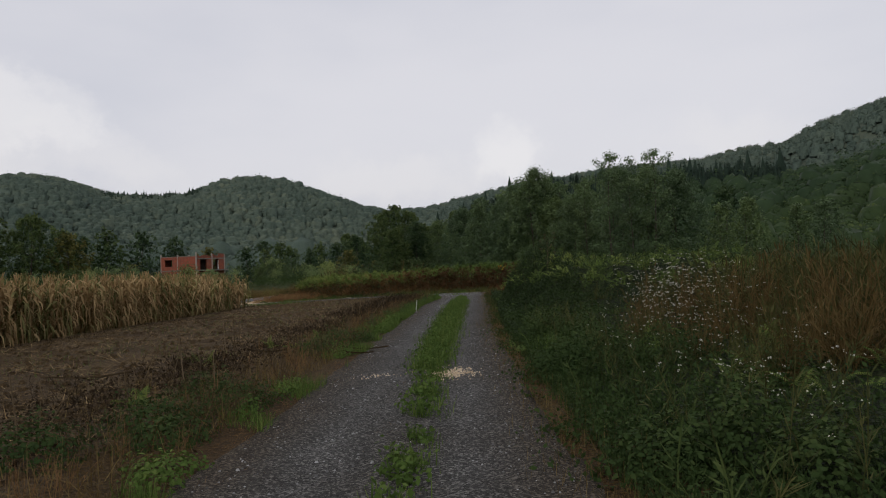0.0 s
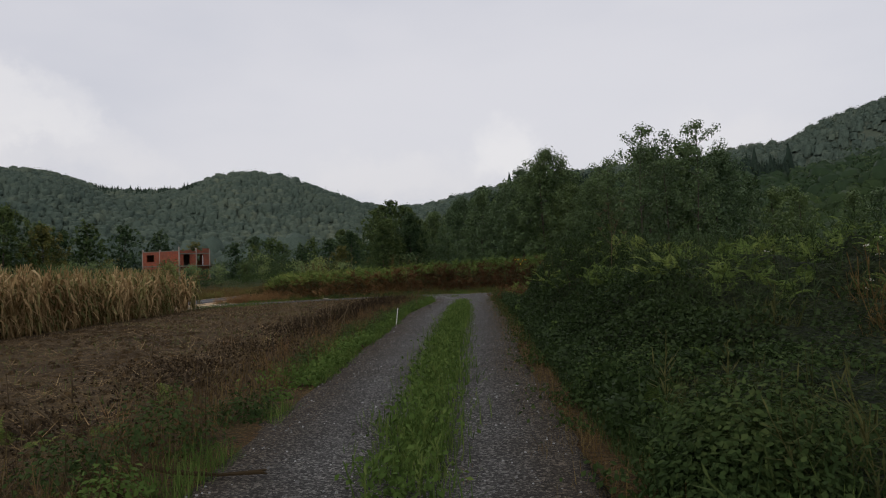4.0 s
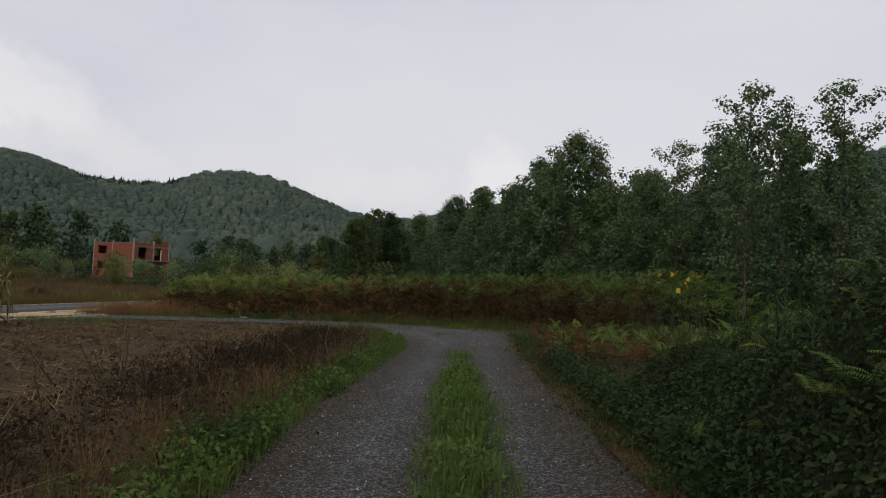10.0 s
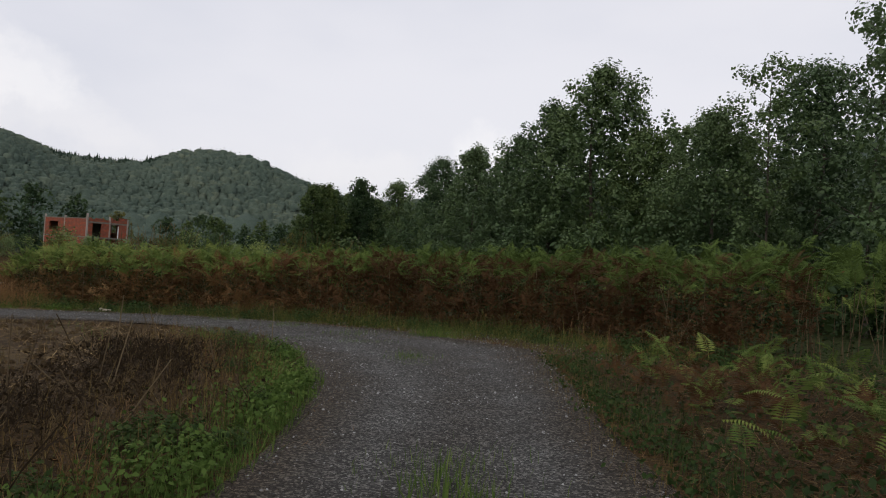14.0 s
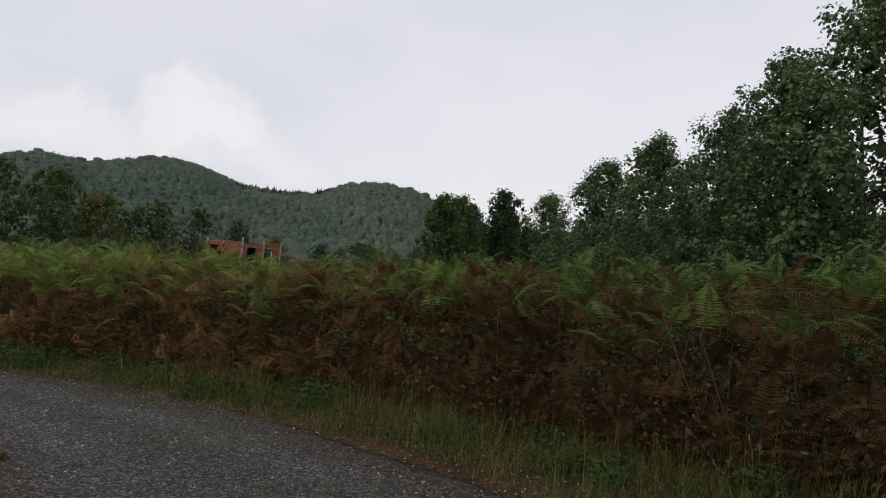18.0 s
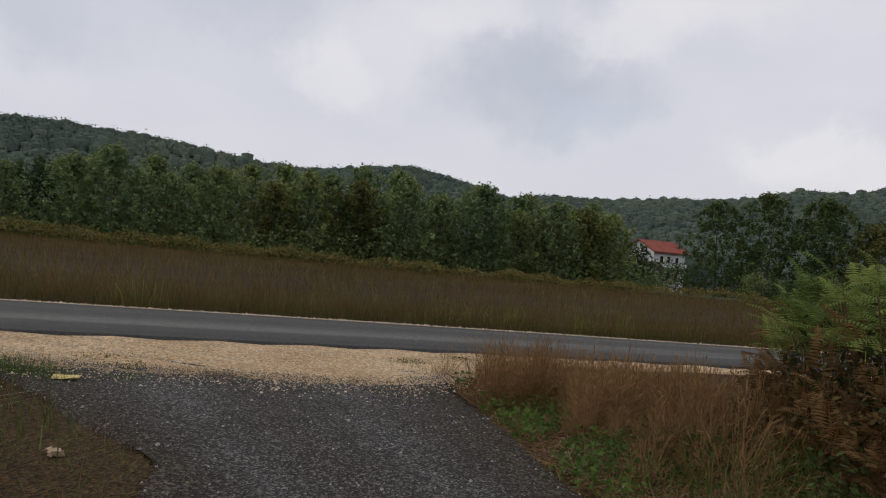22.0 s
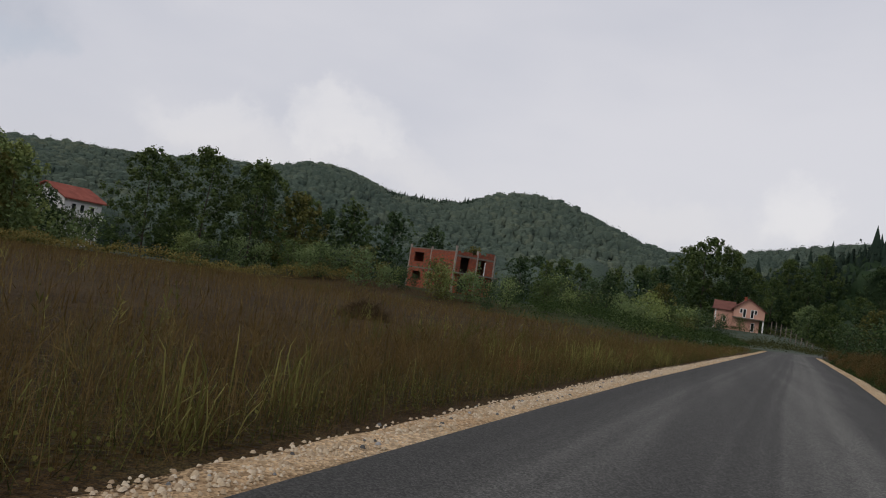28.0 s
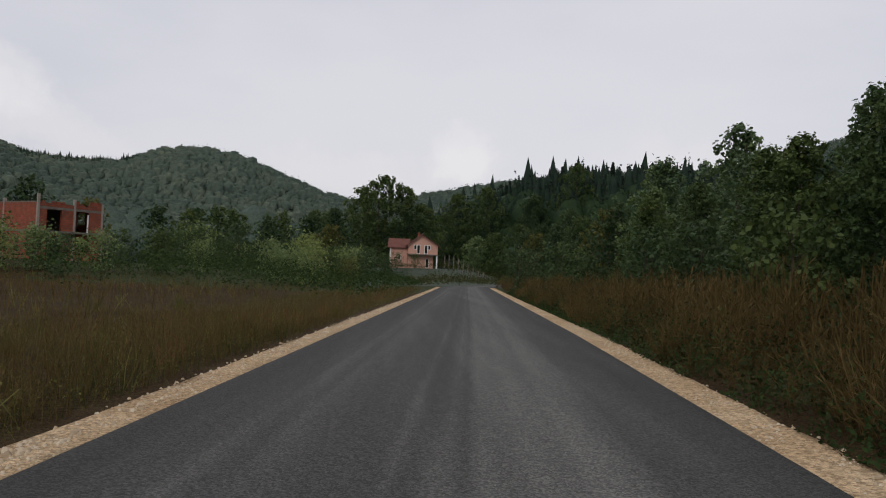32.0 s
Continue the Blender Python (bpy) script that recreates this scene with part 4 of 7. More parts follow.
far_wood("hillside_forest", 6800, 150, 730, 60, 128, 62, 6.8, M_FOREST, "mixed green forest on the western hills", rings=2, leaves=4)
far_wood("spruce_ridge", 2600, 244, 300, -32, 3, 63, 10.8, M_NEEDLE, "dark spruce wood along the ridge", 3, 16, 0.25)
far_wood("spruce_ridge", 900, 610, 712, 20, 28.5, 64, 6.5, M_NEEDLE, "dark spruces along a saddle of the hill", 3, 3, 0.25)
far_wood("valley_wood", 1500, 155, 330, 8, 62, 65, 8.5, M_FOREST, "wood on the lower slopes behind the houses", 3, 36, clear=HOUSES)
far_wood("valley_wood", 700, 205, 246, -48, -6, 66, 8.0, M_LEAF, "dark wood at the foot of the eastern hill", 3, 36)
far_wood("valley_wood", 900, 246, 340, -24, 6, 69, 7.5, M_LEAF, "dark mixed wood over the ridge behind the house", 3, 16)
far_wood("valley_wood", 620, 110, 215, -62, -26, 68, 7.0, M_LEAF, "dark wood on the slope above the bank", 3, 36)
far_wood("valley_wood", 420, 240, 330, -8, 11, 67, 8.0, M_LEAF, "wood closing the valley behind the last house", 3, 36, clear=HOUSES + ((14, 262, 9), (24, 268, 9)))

# ---- plants of the verges ----
def inside_track(x, y, pad=0.0):
    L, R = np.array(TRACK_LEFT), np.array(TRACK_RIGHT)
    first = y < 36
    lx = np.interp(y, L[:9, 1], L[:9, 0])
    rx = np.interp(y, R[:10, 1], R[:10, 0])
    a = first & (x > lx - pad) & (x < rx + pad)
    poly = np.concatenate([L[8:], R[8:][::-1]])
    c = np.zeros(np.shape(x), bool)
    px, py = poly[:, 0], poly[:, 1]
    j = len(poly) - 1
    for i in range(len(poly)):
        hit_edge = ((py[i] > y) != (py[j] > y)) & (x < (px[j] - px[i]) * (y - py[i]) / (py[j] - py[i] + 1e-12) + px[i])
        c ^= hit_edge
        j = i
    return a | c


def scatter_xy(rnd, n, x0, x1, y0, y1):
    return rnd.uniform(x0, x1, n), rnd.uniform(y0, y1, n)


def patchy(x, y, f=0.6, s=0.0):
    return 0.5 + 0.25 * (np.sin(x * f * 2.1 + s) + np.sin(y * f * 1.7 + 2 * s)) * 0.7 + 0.25 * np.sin(x * f * 4.7 + y * f * 3.9 + s)


def track_left(y):
    return np.interp(y, [p[1] for p in TRACK_LEFT[:13]], [p[0] for p in TRACK_LEFT[:13]])


def track_right(y):
    return np.interp(y, [p[1] for p in TRACK_RIGHT[:11]], [p[0] for p in TRACK_RIGHT[:11]])


def grass(name, x, y, height, mat, rnd, label, lean=0.35, width=1.0, tint=None, straw=False, reed=False, flat=False):
    z = Z(x, y) + (.02 if flat else 0)
    pr = (STRAW if straw else REED if reed else BLADE) * np.array([1, width, 1])
    v, f, t = spread(pr, STRAW_F if straw else REED_F if reed else BLADE_F, np.stack([x, y, z - 0.01], 1), rnd.uniform(0, 6.283, len(x)), height, lean=rnd.uniform(1.2, 1.5, len(x)) if flat else rnd.normal(0, lean, len(x)), tint=rnd.rand(len(x)) if tint is None else tint)
    place(name, mesh_np(name, v, f, mat, tint=t), label=label, category="grass", kind="stuff")


def ferns(name, x, y, height, mat, rnd, label, each=6, tint=None, base=(0.3, 0.62), lift=0.0):
    """Fronds at several levels of each plant's stalk, height metres over the ground at the top."""
    n = len(x)
    hh = np.repeat(height, each)
    x, y, up = np.repeat(x, each), np.repeat(y, each), np.repeat(lift + np.zeros(n), each)
    z = Z(x, y) + up + hh * rnd.uniform(base[0], base[1], n * each)
    size = np.clip(hh * rnd.uniform(0.3, 0.54, n * each), 0.15, 0.52)
    t = np.clip((rnd.rand(len(x)) if tint is None else np.repeat(tint, each)) * 0.8 + 0.2 * rnd.rand(len(x)), 0, 1)
    v, f, t = spread(FROND, FROND_F, np.stack([x + rnd.normal(0, .08, len(x)), y + rnd.normal(0, .08, len(x)), z], 1), rnd.uniform(0, 6.283, len(x)), size, lean=rnd.normal(0.1, 0.3, len(x)), tint=t, jitter=0.12)
    place(name, mesh_np(name, v, f, mat, tint=t), label=label, category="bracken", kind="stuff")


def leaf_mass(name, x, y, top, rnd, mat, leaf, label, category="bramble", depth=0.45, lift=0.0):
    """Leaves over and within a mound whose top at (x, y) is top metres over the ground."""
    z = Z(x, y) + lift + top * np.clip(1 - np.abs(rnd.normal(0, depth, len(x))), 0.02, 1.08)
    t = np.clip(0.15 + 0.55 * rnd.rand(len(x)) + 0.3 * (patchy(x, y, 1.3) - .5), 0, 1)
    v, f, tt = random_leaves(np.stack([x, y, z], 1), rnd, leaf, t)
    place(name, mesh_np(name, v, f, mat, tint=tt), label=label, category=category, kind="stuff")


def stems(name, x, y, height, rnd, mat, label, radius=0.006, category="stems", lean=0.18):
    pr = np.array([(-1, -1, 0), (1, -1, 0), (1, 1, 0), (-1, 1, 0), (-.5, -.5, 1), (.5, -.5, 1), (.5, .5, 1), (-.5, .5, 1)], float) * np.array([radius, radius, 1])
    pf = np.array([(0, 1, 5, 4), (1, 2, 6, 5), (2, 3, 7, 6), (3, 0, 4, 7)])
    v, f, t = spread(pr, pf, np.stack([x, y, Z(x, y) - .02], 1), rnd.uniform(0, 6.283, len(x)), 1.0, lean=rnd.normal(0, lean, len(x)), stretch=height)
    place(name, mesh_np(name, v, f, mat, tint=t), label=label, category=category, kind="stuff")


def sprig_pattern(seed, strokes, wide, thick):
    """A thin stalk, one high, with short feathery side strokes."""
    r = np.random.RandomState(seed)
    bend = r.uniform(-.12, .12, 2)
    at = lambda u: np.array([bend[0] * u * u, bend[1] * u * u, u])
    v, f = [], []
    for a, b in ((0, .5), (.5, 1)):
        o, p, q = len(v), at(a), at(b)
        v += [p + (-thick * .4, 0, 0), p + (thick * .4, 0, 0), q + (thick * .25, 0, 0), q + (-thick * .25, 0, 0)]
        f.append((o, o + 1, o + 2, o + 3))
    for k in range(strokes):
        u, a = r.uniform(.2, .97), r.uniform(0, 6.283)
        ln = wide * r.uniform(.45, 1) * (1.15 - .7 * u)
        p = at(u)
        e = p + np.array([math.cos(a) * ln, math.sin(a) * ln, ln * r.uniform(.3, 1.3)])
        s = np.array([-math.sin(a), math.cos(a), 0]) * thick * .5
        o = len(v)
        v += [p - s * .6, (p + e) / 2 - s, e, (p + e) / 2 + s]
        f.append((o, o + 1, o + 2, o + 3))
    return np.array(v), np.array(f)


def sprigs(name, x, y, height, mat, rnd, label, lean=0.25, wide=0.3, thick=0.012, strokes=9, category="weeds", tint=None, lift=0.0):
    t = rnd.rand(len(x)) if tint is None else tint
    kind, sets = rnd.randint(0, 3, len(x)), []
    for k in range(3):
        m = kind == k
        pr, pf = sprig_pattern(k + 7, strokes, wide, thick)
        up = lift[m] if np.ndim(lift) else lift
        sets.append(spread(pr, pf, np.stack([x[m], y[m], Z(x[m], y[m]) - .02 + up], 1), rnd.uniform(0, 6.283, m.sum()), height[m], lean=rnd.normal(0, lean, m.sum()), tint=t[m], jitter=.15))
    v, f, t = joined(sets)
    place(name, mesh_np(name, v, f, mat, tint=t), label=label, category=category, kind="stuff")


def clumps(name, cx, cy, height, per, mat, rnd, label, open_=0.4, strokes=9, thick=0.014, wide=0.3, tint=None, category="bushes"):
    """Rounded bushes: stalks with side strokes spreading from each centre."""
    n = len(cx)
    base = rnd.beta(2, 2.2, n) if tint is None else tint
    x, y, h, t = np.repeat(cx, per), np.repeat(cy, per), np.repeat(height, per), np.repeat(base, per)
    lean = np.abs(rnd.normal(0, open_, n * per))
    h = h * rnd.uniform(.6, 1.08, n * per) * (1 - .18 * lean)
    t = np.clip(t * .65 + .35 * rnd.rand(n * per), 0, 1)
    sets, kind = [], rnd.randint(0, 3, n * per)
    for k in range(3):
        m = kind == k
        pr, pf = sprig_pattern(k + 17, strokes, wide, thick)
        px, py = x[m] + rnd.normal(0, .1, m.sum()) * h[m], y[m] + rnd.normal(0, .1, m.sum()) * h[m]
        sets.append(spread(pr, pf, np.stack([px, py, Z(px, py) - .03], 1), rnd.uniform(0, 6.283, m.sum()), h[m], lean=lean[m], tint=t[m], jitter=.12))
    v, f, tt = joined(sets)
    place(name, mesh_np(name, v, f, mat, tint=tt), label=label, category=category, kind="stuff")


def mounds(name, centres, mat, leaf, per, rnd, label, category="weeds"):
    """Rounded low weed bushes: (x, y, radius, height) of each."""
    pts, face, tone = [], [], []
    for cx, cy, r, h in centres:
        n = int(per * (r / .4) ** 1.5)
        way = rnd.normal(size=(n, 3))
        way[:, 2] = np.abs(way[:, 2])
        way /= np.linalg.norm(way, axis=1)[:, None]
        k = rnd.uniform(.55, 1.08, n)[:, None] * (1 + .25 * np.sin(way[:, :1] * 7 + cx * 9) * np.sin(way[:, 1:2] * 6 + cy * 7))
        p = way * k * np.array([r, r, h])
        p[:, 0] += cx
        p[:, 1] += cy
        p[:, 2] += Z(p[:, 0], p[:, 1])
        # upward leaves get a lighter tone: light from above put into the tint
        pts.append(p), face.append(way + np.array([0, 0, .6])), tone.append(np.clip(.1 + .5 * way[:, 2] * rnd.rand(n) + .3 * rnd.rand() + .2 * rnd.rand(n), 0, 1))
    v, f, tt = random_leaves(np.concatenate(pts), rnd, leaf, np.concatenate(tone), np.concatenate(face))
    place(name, mesh_np(name, v, f, mat, tint=tt), label=label, category=category, kind="stuff")


rnd = np.random.RandomState(77)

# grass between the wheel ruts
def strip_mid(y):
    return np.interp(y, [0, 3, 9, 20, 28, 34], [-.3, -.33, -.3, .02, .36, .58])


def strip_wide(y):
    return np.interp(y, [1.5, 3, 6, 8, 9.5, 14, 22, 29, 30.6, 31.3], [.1, .14, .2, .22, .27, .33, .33, .32, .28, .06])


y = np.concatenate([rnd.uniform(2, 31.4, 27000), rnd.normal(33.2, .4, 420)])
x = strip_mid(y) + np.where(y > 31.5, .26, strip_wide(y)) * rnd.normal(0, .5, len(y))
keep = (patchy(x, y, 1.6) > 0.18) & ~((y < 8.8) & (patchy(x, y, 1.7, 1) < .52)) & (y > 0)
x, y = x[keep], y[keep]
grass("rut_grass", x, y, rnd.uniform(.06, .2, len(x)) * (.6 + .7 * patchy(x, y, 1.2, 7)), M_GRASS, rnd, "green grass strip between the wheel ruts", width=1.1, lean=.5)
y = rnd.uniform(2, 31.3, 18500)
x = strip_mid(y) + strip_wide(y) * rnd.normal(0, .45, len(y))
keep = (patchy(x, y, 2.2, 3) > .34) & ~((y < 8.8) & (patchy(x, y, 1.7, 1) < .52))
leaf_mass("rut_weeds", x[keep], y[keep], rnd.uniform(.04, .22, keep.sum()) * (.5 + .9 * patchy(x[keep], y[keep], 1.2, 7)), rnd, M_GRASS, .042, "low broad-leaved weeds between the ruts", "weeds")
y = rnd.uniform(9, 31, 420)
x = strip_mid(y) + strip_wide(y) * rnd.normal(0, .4, len(y))
sprigs("rut_sprigs", x, y, rnd.uniform(.12, .3, len(x)), M_GRASS, rnd, "taller leafy weeds standing in the grass strip", lean=.3, thick=.05, wide=.4, strokes=10)
y = rnd.uniform(2, 31.5, 2600)
side = np.where(rnd.rand(len(y)) < .5, -1, 1)
x = strip_mid(y) + side * strip_wide(y) * (.8 + .5 * rnd.rand(len(y)))
grass("rut_edge_straw", x, y, rnd.uniform(.05, .16, len(y)), M_STRAW, rnd, "reddish dead stalks along the grass strip", width=.5, straw=True, flat=True)
# tufts standing in the gravel of the bend
for tx, ty, tr in ((.55, 34.0, .4), (-.8, 42.45, .45), (-2.1, 43.9, .4), (.3, 39.25, .25), (-3.6, 45.0, .35)):
    n = 260
    grass("gravel_tuft", tx + rnd.normal(0, tr * .6, n), ty + rnd.normal(0, tr * .6, n), rnd.uniform(.05, .16, n), M_GRASS, rnd, "small grass tuft growing through the gravel", width=.7, lean=.55)

# left verge of the track: green weeds, then dead brushwood towards the field
y = rnd.uniform(-2, 42, 30000)
x = track_left(y) + .1 - np.abs(rnd.normal(0, np.interp(y, [0, 8, 14, 20, 42], [.3, .3, .3, .42, .42]), len(y)))
keep = patchy(x, y, .8, 2) > np.interp(y, [0, 14, 18], [.52, .48, .3])
x, y = x[keep], y[keep]
grass("verge_grass", x, y, rnd.uniform(.05, .2, len(x)), M_GRASS, rnd, "fresh green grass verge beside the track", width=1.0, lean=.6, straw=True)
y = rnd.uniform(15, 41, 15000)
x = track_left(y) + .02 - np.abs(rnd.normal(0, .34, len(y)))
keep = patchy(x, y, 1.1, 5) > .4
leaf_mass("verge_weeds", x[keep], y[keep], rnd.uniform(.04, .24, keep.sum()), rnd, M_GRASS, .045, "leafy green weeds on the verge", "weeds")
spots = [(-2.05, 12.6, .45, .42), (-2.35, 11.9, .35, .3), (-1.75, 13.6, .3, .26), (-2.2, 7.0, .5, .3), (-2.7, 6.2, .45, .32), (-3.2, 5.2, .5, .34), (-2.3, 5.6, .4, .24), (-2.9, 8.2, .4, .26)]
spots += [(float(track_left(q)) - rnd.uniform(.15, .75), q, rnd.uniform(.18, .38), rnd.uniform(.14, .32)) for q in rnd.uniform(14, 40, 34)]
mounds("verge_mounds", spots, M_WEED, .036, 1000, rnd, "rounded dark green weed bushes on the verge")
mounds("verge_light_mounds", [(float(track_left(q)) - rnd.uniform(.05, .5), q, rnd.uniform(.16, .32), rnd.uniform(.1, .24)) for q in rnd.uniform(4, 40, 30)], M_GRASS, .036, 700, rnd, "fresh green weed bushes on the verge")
cy = rnd.uniform(2, 41, 110)
cx = track_left(cy) - .35 - np.abs(rnd.normal(0, .6, len(cy)))
clumps("verge_straw_clumps", cx, cy, rnd.uniform(.18, .42, len(cx)), 20, M_STRAW, rnd, "rusty dry grass clumps at the field's edge", open_=.55, thick=.012, wide=.2, strokes=3, category="grass", tint=rnd.rand(len(cx)) * .6)
y = rnd.uniform(0, 41, 2600)
x = track_left(y) - .3 - np.abs(rnd.normal(0, .7, len(y)))
keep = patchy(x, y, .7, 9) > .4
sprigs("verge_dry_weeds", x[keep], y[keep], rnd.uniform(.12, .42, keep.sum()), M_BRUSH, rnd, "dry brown weeds at the field's edge", lean=.5, thick=.02)
y = rnd.uniform(0, 41, 10000)
x = track_left(y) - .3 - np.abs(rnd.normal(0, .8, len(y)))
grass("verge_dry_grass", x, y, rnd.uniform(.1, .3, len(y)), M_RED_DRY, rnd, "dry brown grass at the field's edge", width=.7, lean=.9, straw=True)
y = rnd.uniform(0, 41, 6000)
x = track_left(y) + rnd.normal(.05, .16, len(y))
grass("left_edge_litter", x, y, rnd.uniform(.05, .18, len(y)), M_STRAW, rnd, "fallen reddish stalks along the wheel rut", width=.5, straw=True, flat=True, tint=rnd.rand(len(y)) * .7)
y = np.concatenate([rnd.uniform(22, 40.5, 4600), rnd.uniform(4, 22, 3000)])
cx = np.interp(y, [4, 8, 14, 22, 30, 36, 40.5], [-4.0, -3.9, -3.6, -3.3, -2.95, -2.5, -3.0])
x = cx + rnd.normal(0, np.interp(y, [4, 20, 30, 38], [.55, .6, .75, .55]), len(y))
rise = np.interp(y, [4, 6, 12, 14, 24, 28, 36, 38, 40.5], [.4, .9, .95, .6, .7, 1.0, 1.15, .9, .5])
sprigs("brushwood", x, y, rnd.uniform(.15, .4, len(x)) * (.3 + 1.0 * patchy(x, y, .5, 3)) * rise, M_BRUSH_DARK, rnd, "bank of dark dead brushwood beside the field", lean=1.35, thick=.025, wide=.45, strokes=7, category="brushwood", tint=rnd.beta(1.2, 2.5, len(x)))
k = rnd.randint(0, len(x), 16000)
leaf_mass("brushwood_litter", x[k] + rnd.normal(0, .12, len(k)), y[k] + rnd.normal(0, .12, len(k)), rnd.uniform(.02, .28, len(k)) * (.3 + 1.1 * patchy(x[k], y[k], .5, 3)) * rise[k], rnd, M_BRUSH_DARK, .042, "dead brown weeds heaped at the field's edge", "brushwood")
k = rnd.randint(0, len(x), 160)
stems("brushwood_sticks", x[k], y[k], rnd.uniform(.3, .8, 160), rnd, M_STEM, "pale broken sticks poking out of the brushwood", .007, "sticks", lean=.9)
for bx, by in ((-3.8, 11.2), (-3.1, 13.0), (-3.3, 7.4), (-2.6, 14.5)):
    ferns("verge_fern", bx + rnd.normal(0, .25, 3), by + rnd.normal(0, .25, 3), rnd.uniform(.4, .6, 3), M_FERN, rnd, "small green fern on the verge", base=(0, .2))

# stubble and straw on the tilled field
x, y = scatter_xy(rnd, 3600, -12, -3, 0, 42)
grass("field_stubble", x, y, rnd.uniform(.04, .14, len(x)), M_STEM, rnd, "cut maize stubble on the tilled soil", lean=.7, width=.8, straw=True)
x, y = scatter_xy(rnd, 4500, -12, -2.8, 0, 43)
v, f, t = spread(PEBBLE, PEBBLE_F, np.stack([x, y, Z(x, y)], 1), rnd.uniform(0, 6.28, len(x)), rnd.uniform(.04, .14, len(x)))
place("soil_clods", mesh_np("soil_clods", v, f, M_SOIL, tint=t), label="crumbly brown soil clods of the tilled field", category="soil", kind="stuff")
x, y = scatter_xy(rnd, 4600, -13, -3.5, 35, 45.5)
keep = ~inside_track(x, y, .3) & (patchy(x, y, .5, 4) > .3)
grass("field_end_grass", x[keep], y[keep], rnd.uniform(.08, .25, keep.sum()), M_DRY, rnd, "thin brown grass at the end of the field", width=.8, lean=.6, straw=True)
x, y = scatter_xy(rnd, 12000, -12, -3, 4, 43)
keep = patchy(x, y, .45, 8) > .5
grass("field_weeds", x[keep], y[keep], rnd.uniform(.05, .16, keep.sum()), M_GRASS, rnd, "sparse green weeds sprouting on the field", width=1.4, lean=.7, straw=True)

x, y = scatter_xy(rnd, 24000, -12, -3, 0, 43)
keep = patchy(x, y, .8, 2) > .3
grass("field_straw", x[keep], y[keep], rnd.uniform(.1, .5, keep.sum()), M_CORN, rnd, "straw and maize leaves lying flat over the tilled soil", width=.5, straw=True, flat=True, tint=rnd.beta(1.8, 1.6, keep.sum()))

# maize
for k, (n, mat, lab) in enumerate(((860, M_CORN, "standing dry yellow-brown maize in rows"), (420, M_CORN_GREEN, "maize with leaves still partly green"))):
    row = rnd.randint(0, 5, n)
    x = -11.9 - row * .55 + rnd.normal(0, .07, n)
    y = rnd.uniform(12, 40.6, n) if k == 0 else rnd.uniform(16, 40.8, n)
    kind, sets = rnd.randint(0, 4, n), []
    for j in range(4):
        m = kind == j
        pr, pf = maize_pattern(10 * k + j + 3)
        sets.append(spread(pr, pf, np.stack([x[m], y[m], Z(x[m], y[m])], 1), rnd.uniform(0, 6.28, m.sum()), rnd.uniform(1.15, 1.95, m.sum()), lean=rnd.normal(0, .17, m.sum()), tint=rnd.rand(m.sum()), jitter=.22))
    v, f, t = joined(sets)
    place("maize", mesh_np("maize", v, f, mat, tint=t), label=lab, category="maize", kind="stuff")


# bank on the other side of the track: brambles, bracken and tall weeds
def bank_top(x, y):
    d = (x - track_right(y) - .2) * (1 + .3 * smooth(21, 24, y) * smooth(29.5, 27.5, y))
    d = np.where(x - track_right(y) > 2.6, x - track_right(y) - .2, d)
    rise = np.interp(d, [-.1, 0, .4, 1.0, 2.0, 3.0, 6.0, 8.5], [0, .02, .38, 1.0, 1.5, 1.7, 1.8, .3])
    along = np.interp(y, [0, 6, 9, 11, 13, 15.5, 18.6, 21.5, 24.2, 26, 29, 31, 34, 37], [.12, .12, .12, .15, .35, .72, .95, 1.42, 1.2, .72, .48, .22, .12, .18])
    return np.minimum(rise * along, np.interp(d, [0, 1.3, 2.3, 3.6], [1.75, 1.75, 1.45, 1.2])) * (.74 + .5 * patchy(x, y, .9, 4)) * (1 + .1 * np.sin(x * 5.1 + y * 2.3) * np.sin(y * 4.3))


# sheet added under the leaves; its dark colour paints the bank's inner shade
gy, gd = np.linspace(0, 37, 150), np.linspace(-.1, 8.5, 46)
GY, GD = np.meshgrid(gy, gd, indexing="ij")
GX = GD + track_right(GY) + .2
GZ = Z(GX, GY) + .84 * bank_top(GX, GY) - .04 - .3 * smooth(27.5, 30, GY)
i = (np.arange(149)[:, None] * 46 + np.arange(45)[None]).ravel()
place("bank_shade_sheet", mesh_np("bank_shade_sheet", np.stack([GX, GY, GZ], -1).reshape(-1, 3), np.stack([i, i + 1, i + 47, i + 46], 1), M_BANK_INSIDE, shade=True), label="dark sheet under the leaves for the bramble bank's shaded inside", category="bramble", kind="stuff")


def on_bank(n, y0, y1, power=1.4, wide=7.0):
    y = rnd.uniform(y0, y1, n)
    return track_right(y) + .2 + rnd.rand(n) ** power * wide, y


x, y = on_bank(112000, 1, 37)
keep = ((y < 28.5) | (rnd.rand(len(y)) < .22)) & ((x - track_right(y) < 1.6) | (rnd.rand(len(y)) < .5)) & ((y > 12.5) | (rnd.rand(len(y)) < .5))
x, y = x[keep], y[keep]
t = bank_top(x, y)
leaf_mass("bramble_bank", x, y, np.maximum(t * 1.04, .05), rnd, M_BRAMBLE, .046, "dark green bramble bank beside the track", depth=.17)
x, y = on_bank(46000, 13, 28.5, 1.0, 1.7)
t = bank_top(x, y)
leaf_mass("bramble_face", x, y, np.maximum(t * 1.02, .05), rnd, M_BRAMBLE, .046, "dense bramble leaves on the bank's face", depth=.12)
x, y = on_bank(5200, 10, 30, 1.0, 6.5)
t = bank_top(x, y)
keep = (t > .6) & (patchy(x, y, .7, 3) > .45)
